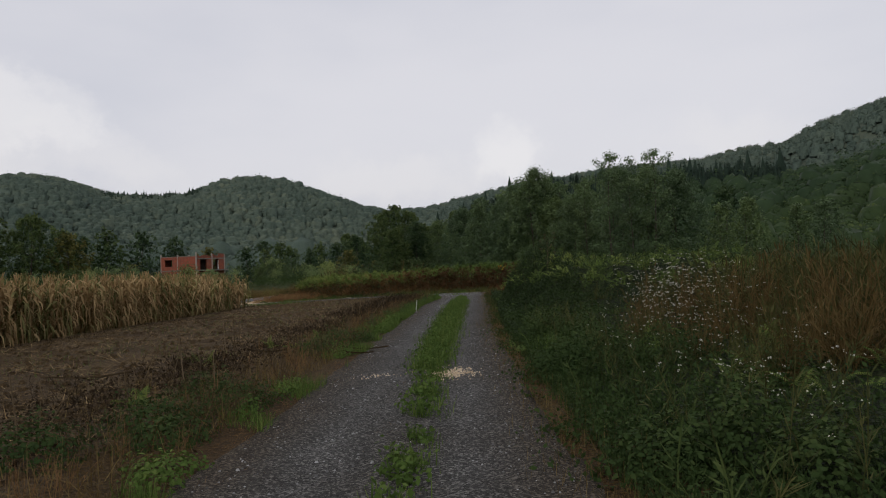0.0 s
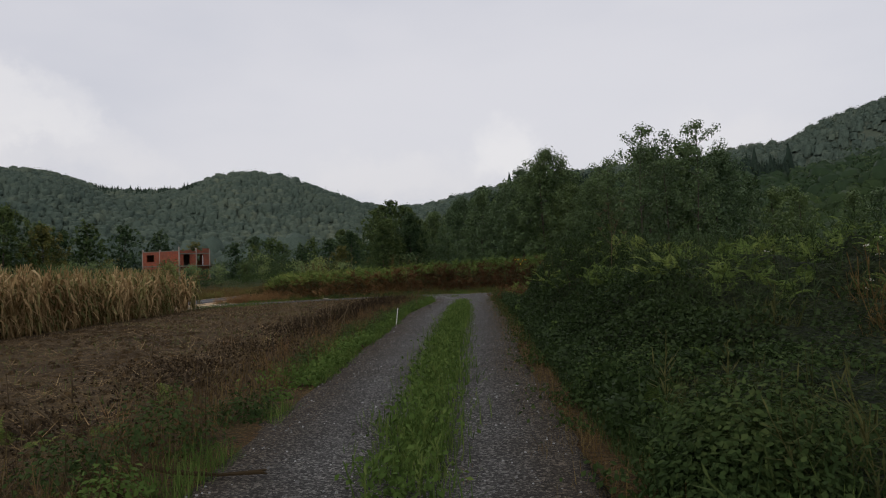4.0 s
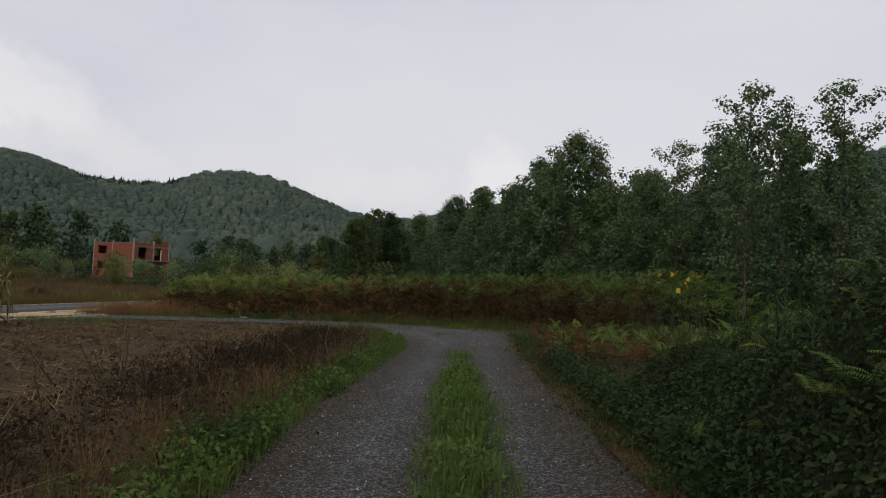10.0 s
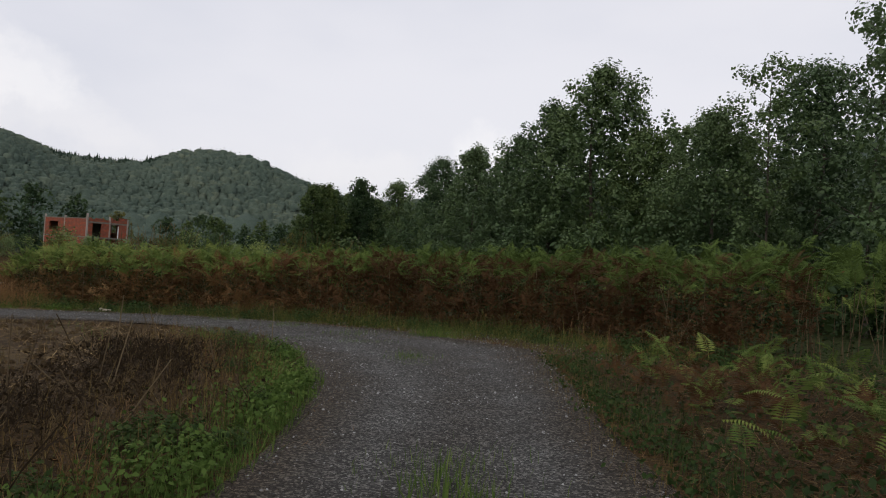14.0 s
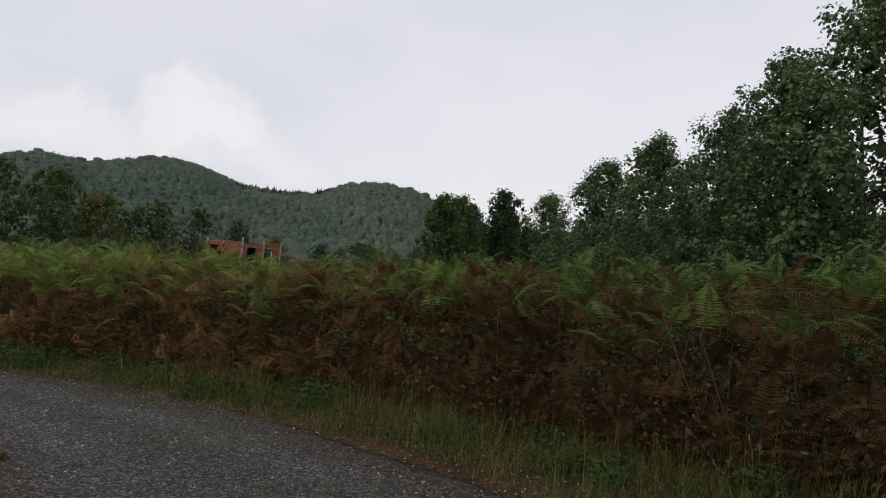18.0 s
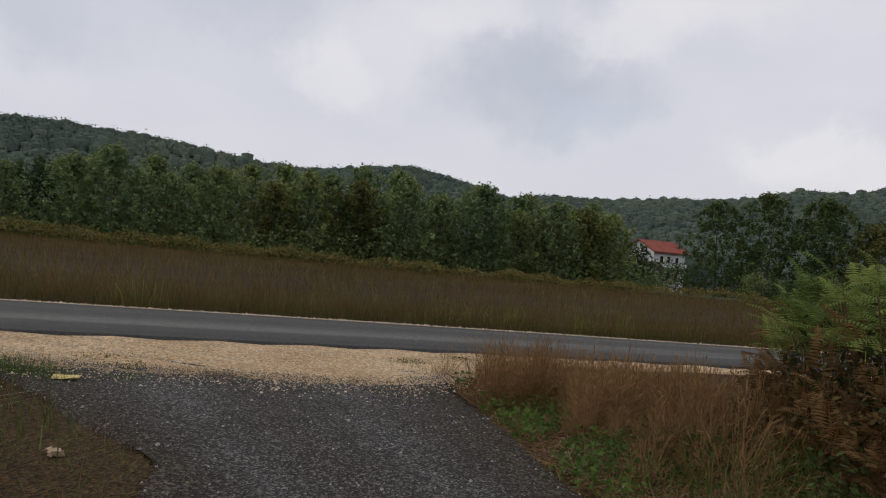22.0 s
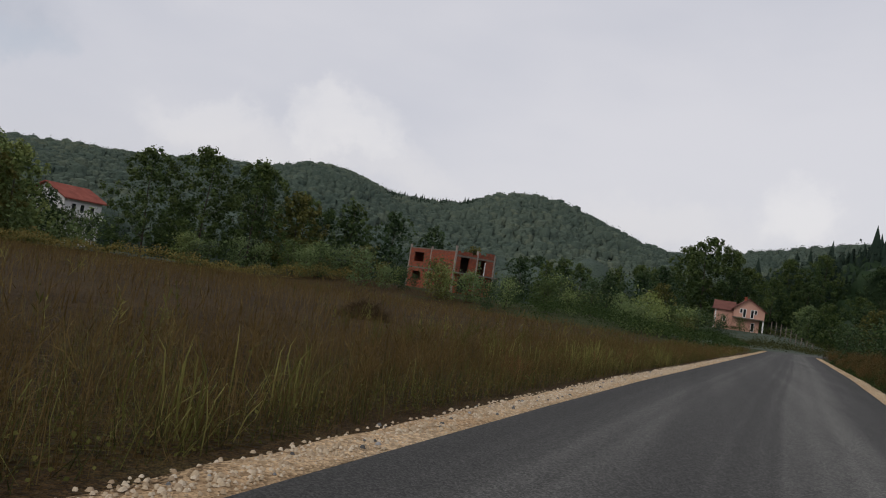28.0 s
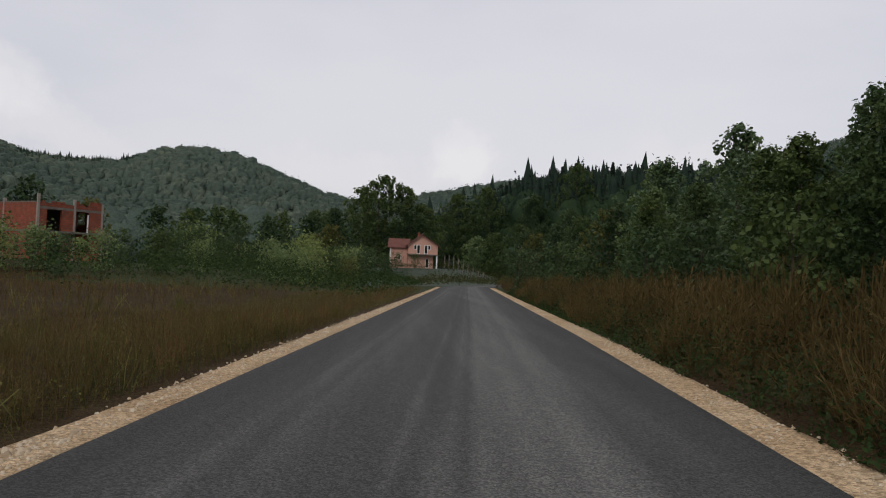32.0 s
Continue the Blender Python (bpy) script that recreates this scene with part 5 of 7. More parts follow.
sprigs("bank_canes", x[keep], y[keep], rnd.uniform(.2, .6, keep.sum()), M_BRAMBLE, rnd, "thin bramble canes and weeds rising from the bank", lift=t[keep] * .85, lean=.5, thick=.02, wide=.35)
x, y = on_bank(760, 13, 29.5, .9, 6.0)
t = bank_top(x, y)
keep = t > .75
ferns("bank_bracken", x[keep], y[keep], rnd.uniform(.45, .85, keep.sum()), M_FERN, rnd, "green bracken growing over the bramble bank", each=6, lift=t[keep] * .8, base=(0, .3), tint=.35 + .6 * rnd.rand(keep.sum()))
x, y = on_bank(70, 9, 30, 1.2, 3.0)
t = bank_top(x, y)
ferns("bank_fern", x, y, rnd.uniform(.35, .7, len(x)), M_FERN, rnd, "single fern fronds hanging out of the brambles", each=3, lift=t * .7, base=(0, .2), tint=rnd.rand(len(x)) * .3)
x, y = np.concatenate([rnd.normal(3.0, .35, 20), rnd.normal(3.7, .9, 90)]), np.concatenate([rnd.normal(36.4, .8, 20), rnd.normal(33, 2.4, 90)])
ferns("bank_dead_bracken", x, y, rnd.uniform(.4, .95, 110), M_FERN_BROWN, rnd, "yellow-brown withered bracken on the bank", each=5, base=(0, .4), tint=.1 + .5 * rnd.rand(110))
x, y = np.concatenate([rnd.uniform(3.4, 8, 110), rnd.uniform(2.6, 4.5, 30)]), np.concatenate([rnd.uniform(28, 38.5, 110), rnd.uniform(33, 38.5, 30)])
ferns("bank_end_bracken", x, y, rnd.uniform(.45, 1.1, 140), M_FERN, rnd, "scattered green bracken at the bank's end", each=6, base=(0, .4))
x, y = on_bank(12000, 27.5, 40, 1.1, 5.0)
grass("bank_litter", x, y, rnd.uniform(.1, .4, len(x)), M_BRUSH, rnd, "flattened dead stalks and litter on the bank's end", width=.8, straw=True, flat=True)
k = rnd.randint(0, len(x), 3600)
grass("bank_straw", x[k] + rnd.normal(0, .1, 3600), y[k] + rnd.normal(0, .1, 3600), rnd.uniform(.1, .4, 3600), M_STRAW, rnd, "reddish straw lying on the bank's end", width=.4, straw=True, flat=True)
x, y = on_bank(12000, 26, 40, 1.2, 5.0)
keep = patchy(x, y, .8, 6) > .5
x, y = x[keep], y[keep]
leaf_mass("bank_end_weeds", x, y, rnd.uniform(.05, .35, len(x)), rnd, M_WEED, .045, "low green weeds at the bank's end", "weeds")
# dark bramble colour paints the bank's shade onto these weeds
y = rnd.uniform(12, 33, 14000)
x = track_right(y) + .2 + np.abs(rnd.normal(0, .28, len(y)))
leaf_mass("bank_foot_leaves", x, y, rnd.uniform(.05, .4, len(x)), rnd, M_BRAMBLE, .05, "low weeds coloured dark for the shade of the bank", "weeds")
x, y = on_bank(1500, 9, 30, 1.3, 4.0)
t = bank_top(x, y)
sprigs("bank_stalks", x, y, t * rnd.uniform(.7, 1.05, len(x)), M_BRUSH, rnd, "thin dry stalks in the bramble bank", lean=.15, thick=.005, wide=.12, strokes=4)
# reddish litter along the track, then low grass and weeds
x = track_right(y := rnd.uniform(2, 40, 15000)) + rnd.normal(.04, .17, 15000)
grass("track_edge_litter", x, y, rnd.uniform(.05, .18, 15000), M_RED_DRY, rnd, "fallen reddish-brown stalks at the track's edge", width=.6, lean=1.2, straw=True)
y = np.concatenate([rnd.uniform(1, 13, 8000), rnd.uniform(13, 40, 7000)])
x = track_right(y) + .16 + np.abs(rnd.normal(0, .4, len(y)))
grass("bank_grass", x, y, rnd.uniform(.05, .2, len(x)), M_WEED, rnd, "green grass at the foot of the bank", width=.9, lean=.6, straw=True)
y = rnd.uniform(1, 14, 32000)
x = track_right(y) + .22 + np.abs(rnd.normal(0, np.interp(y, [1, 9, 12, 14], [1.5, 1.1, .6, .3]), len(y)))
leaf_mass("bank_foot_weeds", x, y, rnd.uniform(.04, .5, len(x)) * (.15 + 1.25 * patchy(x, y, 1.3, 2) ** 1.5), rnd, M_WEED, .033, "dense low leafy weeds at the foot of the bank", "weeds")
y = rnd.uniform(2, 40, 14000)
x = track_right(y) + .1 + rnd.normal(0, .14, len(y))
keep = patchy(x, y, 1.3, 8) > .42
leaf_mass("track_edge_weeds", x[keep], y[keep], rnd.uniform(.02, .14, keep.sum()), rnd, M_WEED, .04, "small weeds creeping over the track's edge", "weeds")
y = rnd.uniform(2, 13, 800)
x = track_right(y) + .3 + np.abs(rnd.normal(0, 1.2, len(y)))
sprigs("foot_sprigs", x[:420], y[:420], rnd.uniform(.15, .45, 420), M_WEED, rnd, "upright green weeds beside the track", lean=.35, thick=.035, wide=.35)
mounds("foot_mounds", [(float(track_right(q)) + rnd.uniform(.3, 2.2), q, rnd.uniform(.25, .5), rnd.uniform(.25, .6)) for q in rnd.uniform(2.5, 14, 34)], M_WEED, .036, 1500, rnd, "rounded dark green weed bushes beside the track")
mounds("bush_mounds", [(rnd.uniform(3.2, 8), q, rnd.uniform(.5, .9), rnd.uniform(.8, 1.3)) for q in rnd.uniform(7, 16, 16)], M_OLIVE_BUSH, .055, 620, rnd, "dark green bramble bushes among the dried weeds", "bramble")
for bx, by in ((2.6, 6.4), (3.0, 7.2), (3.4, 4.4), (2.2, 9.6), (1.7, 11.6), (4.2, 6.2)):
    ferns("foot_fern", bx + rnd.normal(0, .25, 3), by + rnd.normal(0, .25, 3), rnd.uniform(.5, .75, 3), M_FERN, rnd, "small green fern among the weeds", base=(0, .25))
x, y = rnd.normal(1.5, .17, 420), rnd.normal(9.75, .25, 420)
grass("bank_tussock", x, y, rnd.uniform(.2, .38, 420), M_GRASS, rnd, "arching tussock of long green grass", width=.5, lean=.75)
y = rnd.uniform(3, 13, 260)
x = track_right(y) + .5 + np.abs(rnd.normal(0, 1.3, 260))
sprigs("foot_herbs", x, y, rnd.uniform(.3, .75, 260), M_OLIVE_BUSH, rnd, "feathery olive herbs standing over the low weeds", lean=.3, thick=.014, wide=.3, strokes=16)
for bx, by in ((2.9, 5.2), (3.4, 5.6), (3.6, 7.6), (2.4, 7.9)):
    ferns("foot_bracken", bx + rnd.normal(0, .2, 3), by + rnd.normal(0, .2, 3), rnd.uniform(.6, .85, 3), M_FERN, rnd, "arching green bracken fronds among the weeds", base=(.1, .35), each=4)
# brown shrubby weeds behind
cx, cy = scatter_xy(rnd, 150, 2.3, 9.5, 6.0, 15)
keep = cx > 2.3 + .12 * np.abs(cy - 9)
cx, cy = cx[keep], cy[keep]
tall = np.interp(cx, [2.3, 3.2, 5, 9], [.6, .9, 1.25, 1.4]) * rnd.uniform(.75, 1.15, len(cx))
pick = rnd.rand(len(cx)) < .45
clumps("brown_bushes", cx[pick], cy[pick], tall[pick], 42, M_BROWN_BUSH, rnd, "brown dried-up bushes behind the weeds", thick=.013, wide=.26)
clumps("olive_bushes", cx[~pick], cy[~pick], tall[~pick], 42, M_OLIVE_BUSH, rnd, "dull olive bushes behind the weeds", thick=.018, wide=.26)
fx = np.concatenate([rnd.normal(3.1, .4, 330), rnd.normal(2.1, .22, 34), rnd.normal(3.7, .5, 130), rnd.normal(2.6, .5, 40), rnd.uniform(1.6, 4.2, 110)])
fy = np.concatenate([rnd.normal(9.8, .7, 330), rnd.normal(4.6, .4, 34), rnd.normal(11.4, .8, 130), rnd.normal(7.6, .7, 40), rnd.uniform(4.5, 9, 110)])
fz = Z(fx, fy) + np.concatenate([rnd.uniform(.4, 1.15, 330), rnd.uniform(.3, .5, 34), rnd.uniform(.7, 1.35, 130), rnd.uniform(.35, .6, 40), rnd.uniform(.25, .6, 110)])
pts = np.stack([fx, fy, fz], 1)[:, None] + rnd.normal(0, .016, (len(fx), 4, 3)) * np.array([1, 1, .3])
v, f, tt = random_leaves(pts.reshape(-1, 3), rnd, .016, rnd.rand(len(fx) * 4))
place("white_flowers", mesh_np("white_flowers", v, f, M_FLOWER, tint=tt), label="clusters of small white daisies on the bank", category="flowers", kind="stuff")
fx, fy = rnd.normal(2.02, .09, 14), rnd.normal(26.6, .1, 14)
v, f, tt = random_leaves(np.stack([fx, fy, Z(fx, fy) + rnd.uniform(1.22, 1.42, 14)], 1), rnd, .06, rnd.rand(14))
place("yellow_leaves", mesh_np("yellow_leaves", v, f, M_YELLOW, tint=tt), label="a few bright yellow leaves on the brambles", category="leaves", kind="stuff")


# bracken belt on the outer side of the bend
def belt(n, lo, hi, seed):
    r = np.random.RandomState(seed)
    u = r.rand(n)
    ex = np.interp(u, [0, .12, .25, .4, .55, .7, .85, 1], [-11.0, -9.5, -7, -4.2, -1.6, .9, 3.2, 5.0])
    ey = np.interp(u, [0, .12, .25, .4, .55, .7, .85, 1], [49.6, 48.2, 47.4, 46.9, 46.2, 44.8, 43.0, 39.5])
    nx = np.interp(u, [0, .4, .55, .7, .85, 1], [0, .12, .35, .6, .85, 1])
    ny = np.interp(u, [0, .4, .55, .7, .85, 1], [1, .99, .93, .8, .5, 0.1])
    d = r.uniform(lo, hi, n)
    return ex + nx * d, ey + ny * d, d, u


x, y, d, u = belt(1000, .1, 3.5, 1)
h = np.interp(d, [0, .4, 1.0, 2.0, 4.5], [1.3, 1.62, 1.74, 1.76, 1.76]) * rnd.uniform(.85, 1.12, len(x)) * np.interp(u, [0, .08, .2, .42, .52, .6, 1], [.7, .88, .92, .92, 1.02, 1.0, 1.05])
green = (d > 1.75) | (rnd.rand(len(x)) < np.interp(u, [0, .25, .42, .55, .8, 1], [.92, .75, .45, .18, .2, .55]))
ferns("bracken_belt", x[green], y[green], h[green], M_FERN, rnd, "tall green bracken along the bend of the track", each=5, base=(.62, .86), tint=np.clip(np.interp(u[green], [0, .4, .6, 1], [1.0, .9, .4, .25]) * rnd.uniform(.3, 1.3, green.sum()), 0, 1))
ferns("withered_bracken_belt", x[~green], y[~green], h[~green] * .95, M_FERN_BROWN, rnd, "red-brown withered bracken facing the track", each=8, base=(.12, .82), tint=np.clip(np.interp(u[~green], [.3, .45, .58, 1], [1.0, .75, .25, .12]) * rnd.uniform(.5, 1.4, (~green).sum()), 0, 1))
x, y, d, u = belt(380, -.1, .9, 2)
ferns("withered_bracken_foot", x, y, rnd.uniform(.45, 1.1, len(x)), M_FERN_BROWN, rnd, "drooping rust-brown bracken at the belt's foot", each=5, tint=np.interp(u, [.3, .5, .6, 1], [.8, .6, .25, .2]) * rnd.uniform(.5, 1.3, len(x)), base=(.05, .5))
x, y, d, u = belt(800, .3, 3.0, 3)
stems("bracken_stalks", x, y, rnd.uniform(.7, 1.5, len(x)), rnd, M_STEM, "upright brown bracken stalks", .006)
x, y, d, u = belt(15000, -.05, 1.4, 8)
hang = np.interp(d, [-.05, .5, 1.4], [.5, 1.1, 1.45]) * rnd.uniform(.6, 1.05, len(x))
pale = rnd.rand(len(x)) < np.interp(u, [.35, .5, 1], [.75, .4, .25])
leaf_mass("belt_dead_leaves", x[~pale], y[~pale], hang[~pale], rnd, M_FERN_BROWN, .055, "crumpled brown leaves hanging in the bracken", "bracken", depth=.45)
leaf_mass("belt_pale_leaves", x[pale], y[pale], hang[pale], rnd, M_BROWN_BUSH, .05, "faded olive-brown leaves hanging in the bracken", "bracken", depth=.45)
x, y, d, u = belt(16000, .15, 2.8, 4)
leaf_mass("belt_brambles", x, y, rnd.uniform(.3, 1.35, len(x)), rnd, M_BRAMBLE, .06, "dark brambles under the bracken", depth=.5)
x, y, d, u = belt(7000, -1.3, .2, 5)
keep = ~inside_track(x, y, .02)
leaf_mass("bend_weeds", x[keep], y[keep], rnd.uniform(.03, .25, keep.sum()), rnd, M_WEED, .036, "low green weeds between gravel and bracken", "weeds")
grass("bend_grass", x[keep], y[keep], rnd.uniform(.05, .2, keep.sum()), M_GRASS, rnd, "tufted green grass between gravel and bracken", width=.7, lean=.8, straw=True)
x, y, d, u = belt(15000, -1.9, .3, 6)
keep = ~inside_track(x, y, -.1) & (patchy(x, y, 1.0) > .36)
grass("bend_dry_grass", x[keep], y[keep], rnd.uniform(.08, .3, keep.sum()), M_GRASS_DRY, rnd, "dry olive grass edging the gravel", width=.4, lean=.8, straw=True)
cx, cy, d, u = belt(110, -1.1, .15, 9)
keep = ~inside_track(cx, cy, .1)
cx, cy = cx[keep], cy[keep]
clumps("bend_tufts", cx, cy, rnd.uniform(.15, .45, len(cx)), 22, M_GRASS_DRY, rnd, "dry and green grass tufts along the gravel bend", open_=.5, thick=.02, wide=.25, strokes=4, category="grass")
x, y, d, u = belt(5200, -2.0, -.2, 10)
v, f, t = spread(PEBBLE, PEBBLE_F, np.stack([x, y, Z(x, y) + .012], 1), rnd.uniform(0, 6.28, len(x)), rnd.uniform(.006, .015, len(x)))
place("bend_pebbles", mesh_np("bend_pebbles", v, f, M_GREY_STONE, tint=t), label="loose pebbles spilling over the bend's edge", category="stones", kind="stuff")
x, y, d, u = belt(260, 4, 7.5, 7)
ferns("bracken_beyond", x, y, rnd.uniform(1.4, 1.9, len(x)), M_FERN, rnd, "more bracken behind the belt", each=5, base=(.35, .7))
clumps("twiggy_shrub", np.array([-8.2, -9.4, -7.0, -8.8, -3.4, -2.2]), np.array([54.5, 55.6, 56.2, 53.6, 54.0, 55.5]), np.array([2.7, 2.5, 2.3, 2.4, 2.5, 2.2]), 40, M_BROWN_BUSH, rnd, "thin brown twiggy shrub behind the bracken", open_=.3, thick=.01, wide=.2, category="shrub")
x, y, d, u = belt(6500, -1.2, .15, 12)
keep = ~inside_track(x, y, .12) & (patchy(x, y, .9, 5) > .3) & (u > .36)
x, y = x[keep], y[keep]
grass("bend_tall_grass", x, y, rnd.uniform(.15, .5, len(x)) * (.5 + .8 * patchy(x, y, 1.1, 3)), M_GRASS_DRY, rnd, "knee-high olive grass before the bracken", width=.34, lean=.9, straw=True, tint=rnd.rand(len(x)) * .6)
x, y, d, u = belt(1300, -1.0, .2, 13)
keep = ~inside_track(x, y, .15) & (patchy(x, y, .7, 1) > .45) & (u > .36)
grass("bend_seed_grass", x[keep], y[keep], rnd.uniform(.25, .6, keep.sum()), M_STRAW, rnd, "pale seeding grass stalks before the bracken", width=.2, lean=.55)
x, y, d, u = belt(26, -.3, .3, 14)
sprigs("bare_twigs", x, y, rnd.uniform(.5, 1.0, len(x)), M_STEM, rnd, "bare pale twigs before the bracken", lean=.3, thick=.008, wide=.35, strokes=5, tint=.5 + .5 * rnd.rand(len(x)))
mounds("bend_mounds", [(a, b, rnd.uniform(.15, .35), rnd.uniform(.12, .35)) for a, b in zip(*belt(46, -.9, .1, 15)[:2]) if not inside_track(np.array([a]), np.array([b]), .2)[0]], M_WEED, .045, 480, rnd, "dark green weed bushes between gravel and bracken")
for bx, by in ((-3.4, 47.1), (-2.9, 46.9), (-6.9, 47.7), (-7.3, 47.6), (-4.3, 47.2)):
    ferns("rusty_bracken", bx + rnd.normal(0, .2, 7), by + rnd.normal(0, .15, 7), rnd.uniform(.55, .95, 7), M_STRAW, rnd, "bright rust-orange withered bracken at the belt's foot", each=5, base=(.05, .5), tint=.2 + .5 * rnd.rand(7))
for tx, ty, wx, wy, n in ((-.5, 41.15, .36, .12, 700), (-1.55, 41.4, .22, .1, 300), (.35, 38.65, .14, .07, 160), (.75, 42.6, .25, .16, 800)):
    grass("gravel_grass", tx + rnd.normal(0, wx, n), ty + rnd.normal(0, wy, n), rnd.uniform(.03, .11, n) * (2.2 if n == 800 else 1), M_GRASS, rnd, "flat green grass patch growing in the gravel", width=.8, lean=.9, straw=True)
x, y = rnd.normal(1.9, .5, 900), rnd.normal(39.5, .22, 900)
x, y = np.concatenate([x, rnd.normal(.2, .35, 700)]), np.concatenate([y, rnd.normal(42.0, .16, 700)])
grass("gravel_litter", x, y, rnd.uniform(.06, .2, len(x)), M_STRAW, rnd, "rusty fallen stalks lying at the gravel's edge", width=.5, straw=True, flat=True, tint=rnd.rand(len(x)) * .7)
edge = np.array(TRACK_RIGHT[8:])[:, :2]
k = rnd.uniform(0, len(edge) - 1.001, 5200)
x = np.interp(k, range(len(edge)), edge[:, 0]) + rnd.normal(0, .16, len(k))
y = np.interp(k, range(len(edge)), edge[:, 1]) + rnd.normal(.05, .16, len(k))
keep = patchy(x, y, 1.3, 4) > .35
x, y = x[keep], y[keep]
grass("bend_edge_litter", x, y, rnd.uniform(.05, .18, len(x)), M_STRAW, rnd, "rusty stalks and soil over the gravel's rim", width=.6, straw=True, flat=True, tint=rnd.rand(len(x)) * .6)
# red-brown dry tuft where the track meets the road
cx, cy = rnd.normal(-11.2, 1.0, 190), rnd.normal(48.1, .75, 190)
keep = ~inside_track(cx, cy, .3) & (cx > road_x(cy, 1) + .9)
cx, cy = cx[keep], cy[keep]
clumps("dry_corner_grass", cx, cy, rnd.uniform(.3, .68, len(cx)), 46, M_STRAW, rnd, "reddish dry grass clump at the track's mouth", open_=.75, thick=.012, wide=.26, strokes=7, category="grass", tint=.25 + .7 * rnd.rand(len(cx)))
x, y = rnd.normal(-10.5, .9, 2200), rnd.normal(42.2, .6, 2200)
keep = ~inside_track(x, y, .1)
grass("inner_corner_grass", x[keep], y[keep], rnd.uniform(.06, .25, keep.sum()), M_GRASS, rnd, "grass tuft on the inner corner of the track", width=.7, lean=.5)
x, y = scatter_xy(rnd, 14000, -13.4, -7.5, 45.8, 49)
keep = ~inside_track(x, y, .02) & (x > road_x(y, 1) + np.interp(y, ay, aw) + .05)
x, y = x[keep], y[keep]
grass("mouth_straw", x, y, rnd.uniform(.08, .3, len(x)), M_STRAW, rnd, "flattened red-brown straw beside the track's mouth", width=.5, straw=True, flat=True, tint=.3 + .7 * rnd.rand(len(x)))
keep = patchy(x, y, .9, 3) > .5
leaf_mass("mouth_weeds", x[keep], y[keep], rnd.uniform(.03, .16, keep.sum()), rnd, M_GRASS, .045, "low green weeds beside the track's mouth", "weeds")
for tx, ty in ((-14.0, 47.0), (-14.45, 47.9), (-14.2, 48.3), (-12.9, 43.85), (-13.4, 43.55)):
    n = 300
    leaf_mass("apron_weeds", tx + rnd.normal(0, .09, n), ty + rnd.normal(0, .13, n), rnd.uniform(.02, .08, n), rnd, M_GRASS_DRY, .02, "flat olive weed patch on the pale gravel", "weeds")
for tx, ty, n, h in ((-12.5, 43.0, 700, .2), (-12.9, 42.7, 500, .18), (-12.2, 43.3, 300, .14), (-12.3, 43.87, 260, .13), (-12.95, 46.4, 160, .08), (-13.1, 46.95, 220, .1)):
    grass("apron_grass", tx + rnd.normal(0, .17 if n > 300 else .09, n), ty + rnd.normal(0, .2 if n > 300 else .11, n), rnd.uniform(.3, 1, n) * h, M_GRASS_DRY if n < 240 else M_GRASS, rnd, "green grass growing through the pale gravel", width=.6, lean=.7, straw=True, tint=rnd.rand(n) * .6)
for tx, ty in ((-13.3, 46.9), (-13.0, 47.3), (-13.9, 46.9), (-13.4, 47.9), (-12.3, 42.9)):
    n = 130
    grass("apron_tuft", tx + rnd.normal(0, .16, n), ty + rnd.normal(0, .16, n), rnd.uniform(.04, .13, n), M_GRASS, rnd, "weed tuft on the pale gravel", width=.7, lean=.5)

# dark weeds and dry stalks leaning over the eastern shoulder
y = rnd.uniform(56, 118, 26000)
d = np.abs(rnd.normal(0, .5, len(y))) - .06
x = road_x(y, 1) + np.interp(y, ay, aw) + d
keep = patchy(x, y, .7, 4) > .34
leaf_mass("shoulder_green_weeds", x[keep], y[keep], np.minimum(.85, .14 + 1.3 * np.maximum(d[keep], 0)) * rnd.uniform(.3, 1.1, keep.sum()), rnd, M_WEED, .045, "dark green weeds leaning over the eastern shoulder", "weeds")

# meadow west of the road: tangled dry weeds near it, brown grass beyond
n = 52000
y = np.concatenate([rnd.uniform(28, 90, 40000), rnd.uniform(5, 126, 12000)])
d = np.abs(rnd.normal(0, 4.2, n))
x = road_x(y, -1) - .7 - d
tall = np.interp(d, [0, .3, 1.2, 3, 10], [.75, 1.0, 1.05, .85, .75])
grass("roadside_dry_grass", x, y, rnd.uniform(.2, .62, n) * tall, M_RED_DRY, rnd, "tall dry brown grass beside the road", width=.34, lean=.85, tint=rnd.beta(2, 2.6, n), straw=True)
n = 30000
y = rnd.uniform(32, 90, n)
x = road_x(y, -1) - .66 - np.abs(rnd.normal(0, 4.5, n))
grass("meadow_thatch", x, y, rnd.uniform(.12, .34, n), M_RED_DRY, rnd, "short tangled brown thatch under the tall grass", width=.6, lean=1.0, straw=True, tint=rnd.rand(n) * .6)
n = 22000
y = rnd.uniform(36, 84, n)
x = road_x(y, -1) - .7 - np.abs(rnd.normal(0, 1.5, n))
grass("meadow_edge_tangle", x, y, rnd.uniform(.1, .36, n), M_OLIVE_BUSH, rnd, "dark tangled weeds at the meadow's edge", width=.6, lean=.95, straw=True, tint=rnd.rand(n) * .8)
cy = np.concatenate([rnd.uniform(34, 84, 620), rnd.uniform(84, 126, 180)])
d = np.abs(rnd.normal(0, 2.6, 800))
cx = road_x(cy, -1) - .95 - d
clumps("meadow_weeds", cx, cy, rnd.uniform(.4, .75, 800) * np.interp(d, [0, .4, 1.2, 10], [.75, .95, 1, .8]), 9, M_RED_DRY, rnd, "feathery dead weeds in the meadow", open_=.5, thick=.018, wide=.34, strokes=6, tint=rnd.beta(2, 2.4, 800), category="weeds")
n = 22000
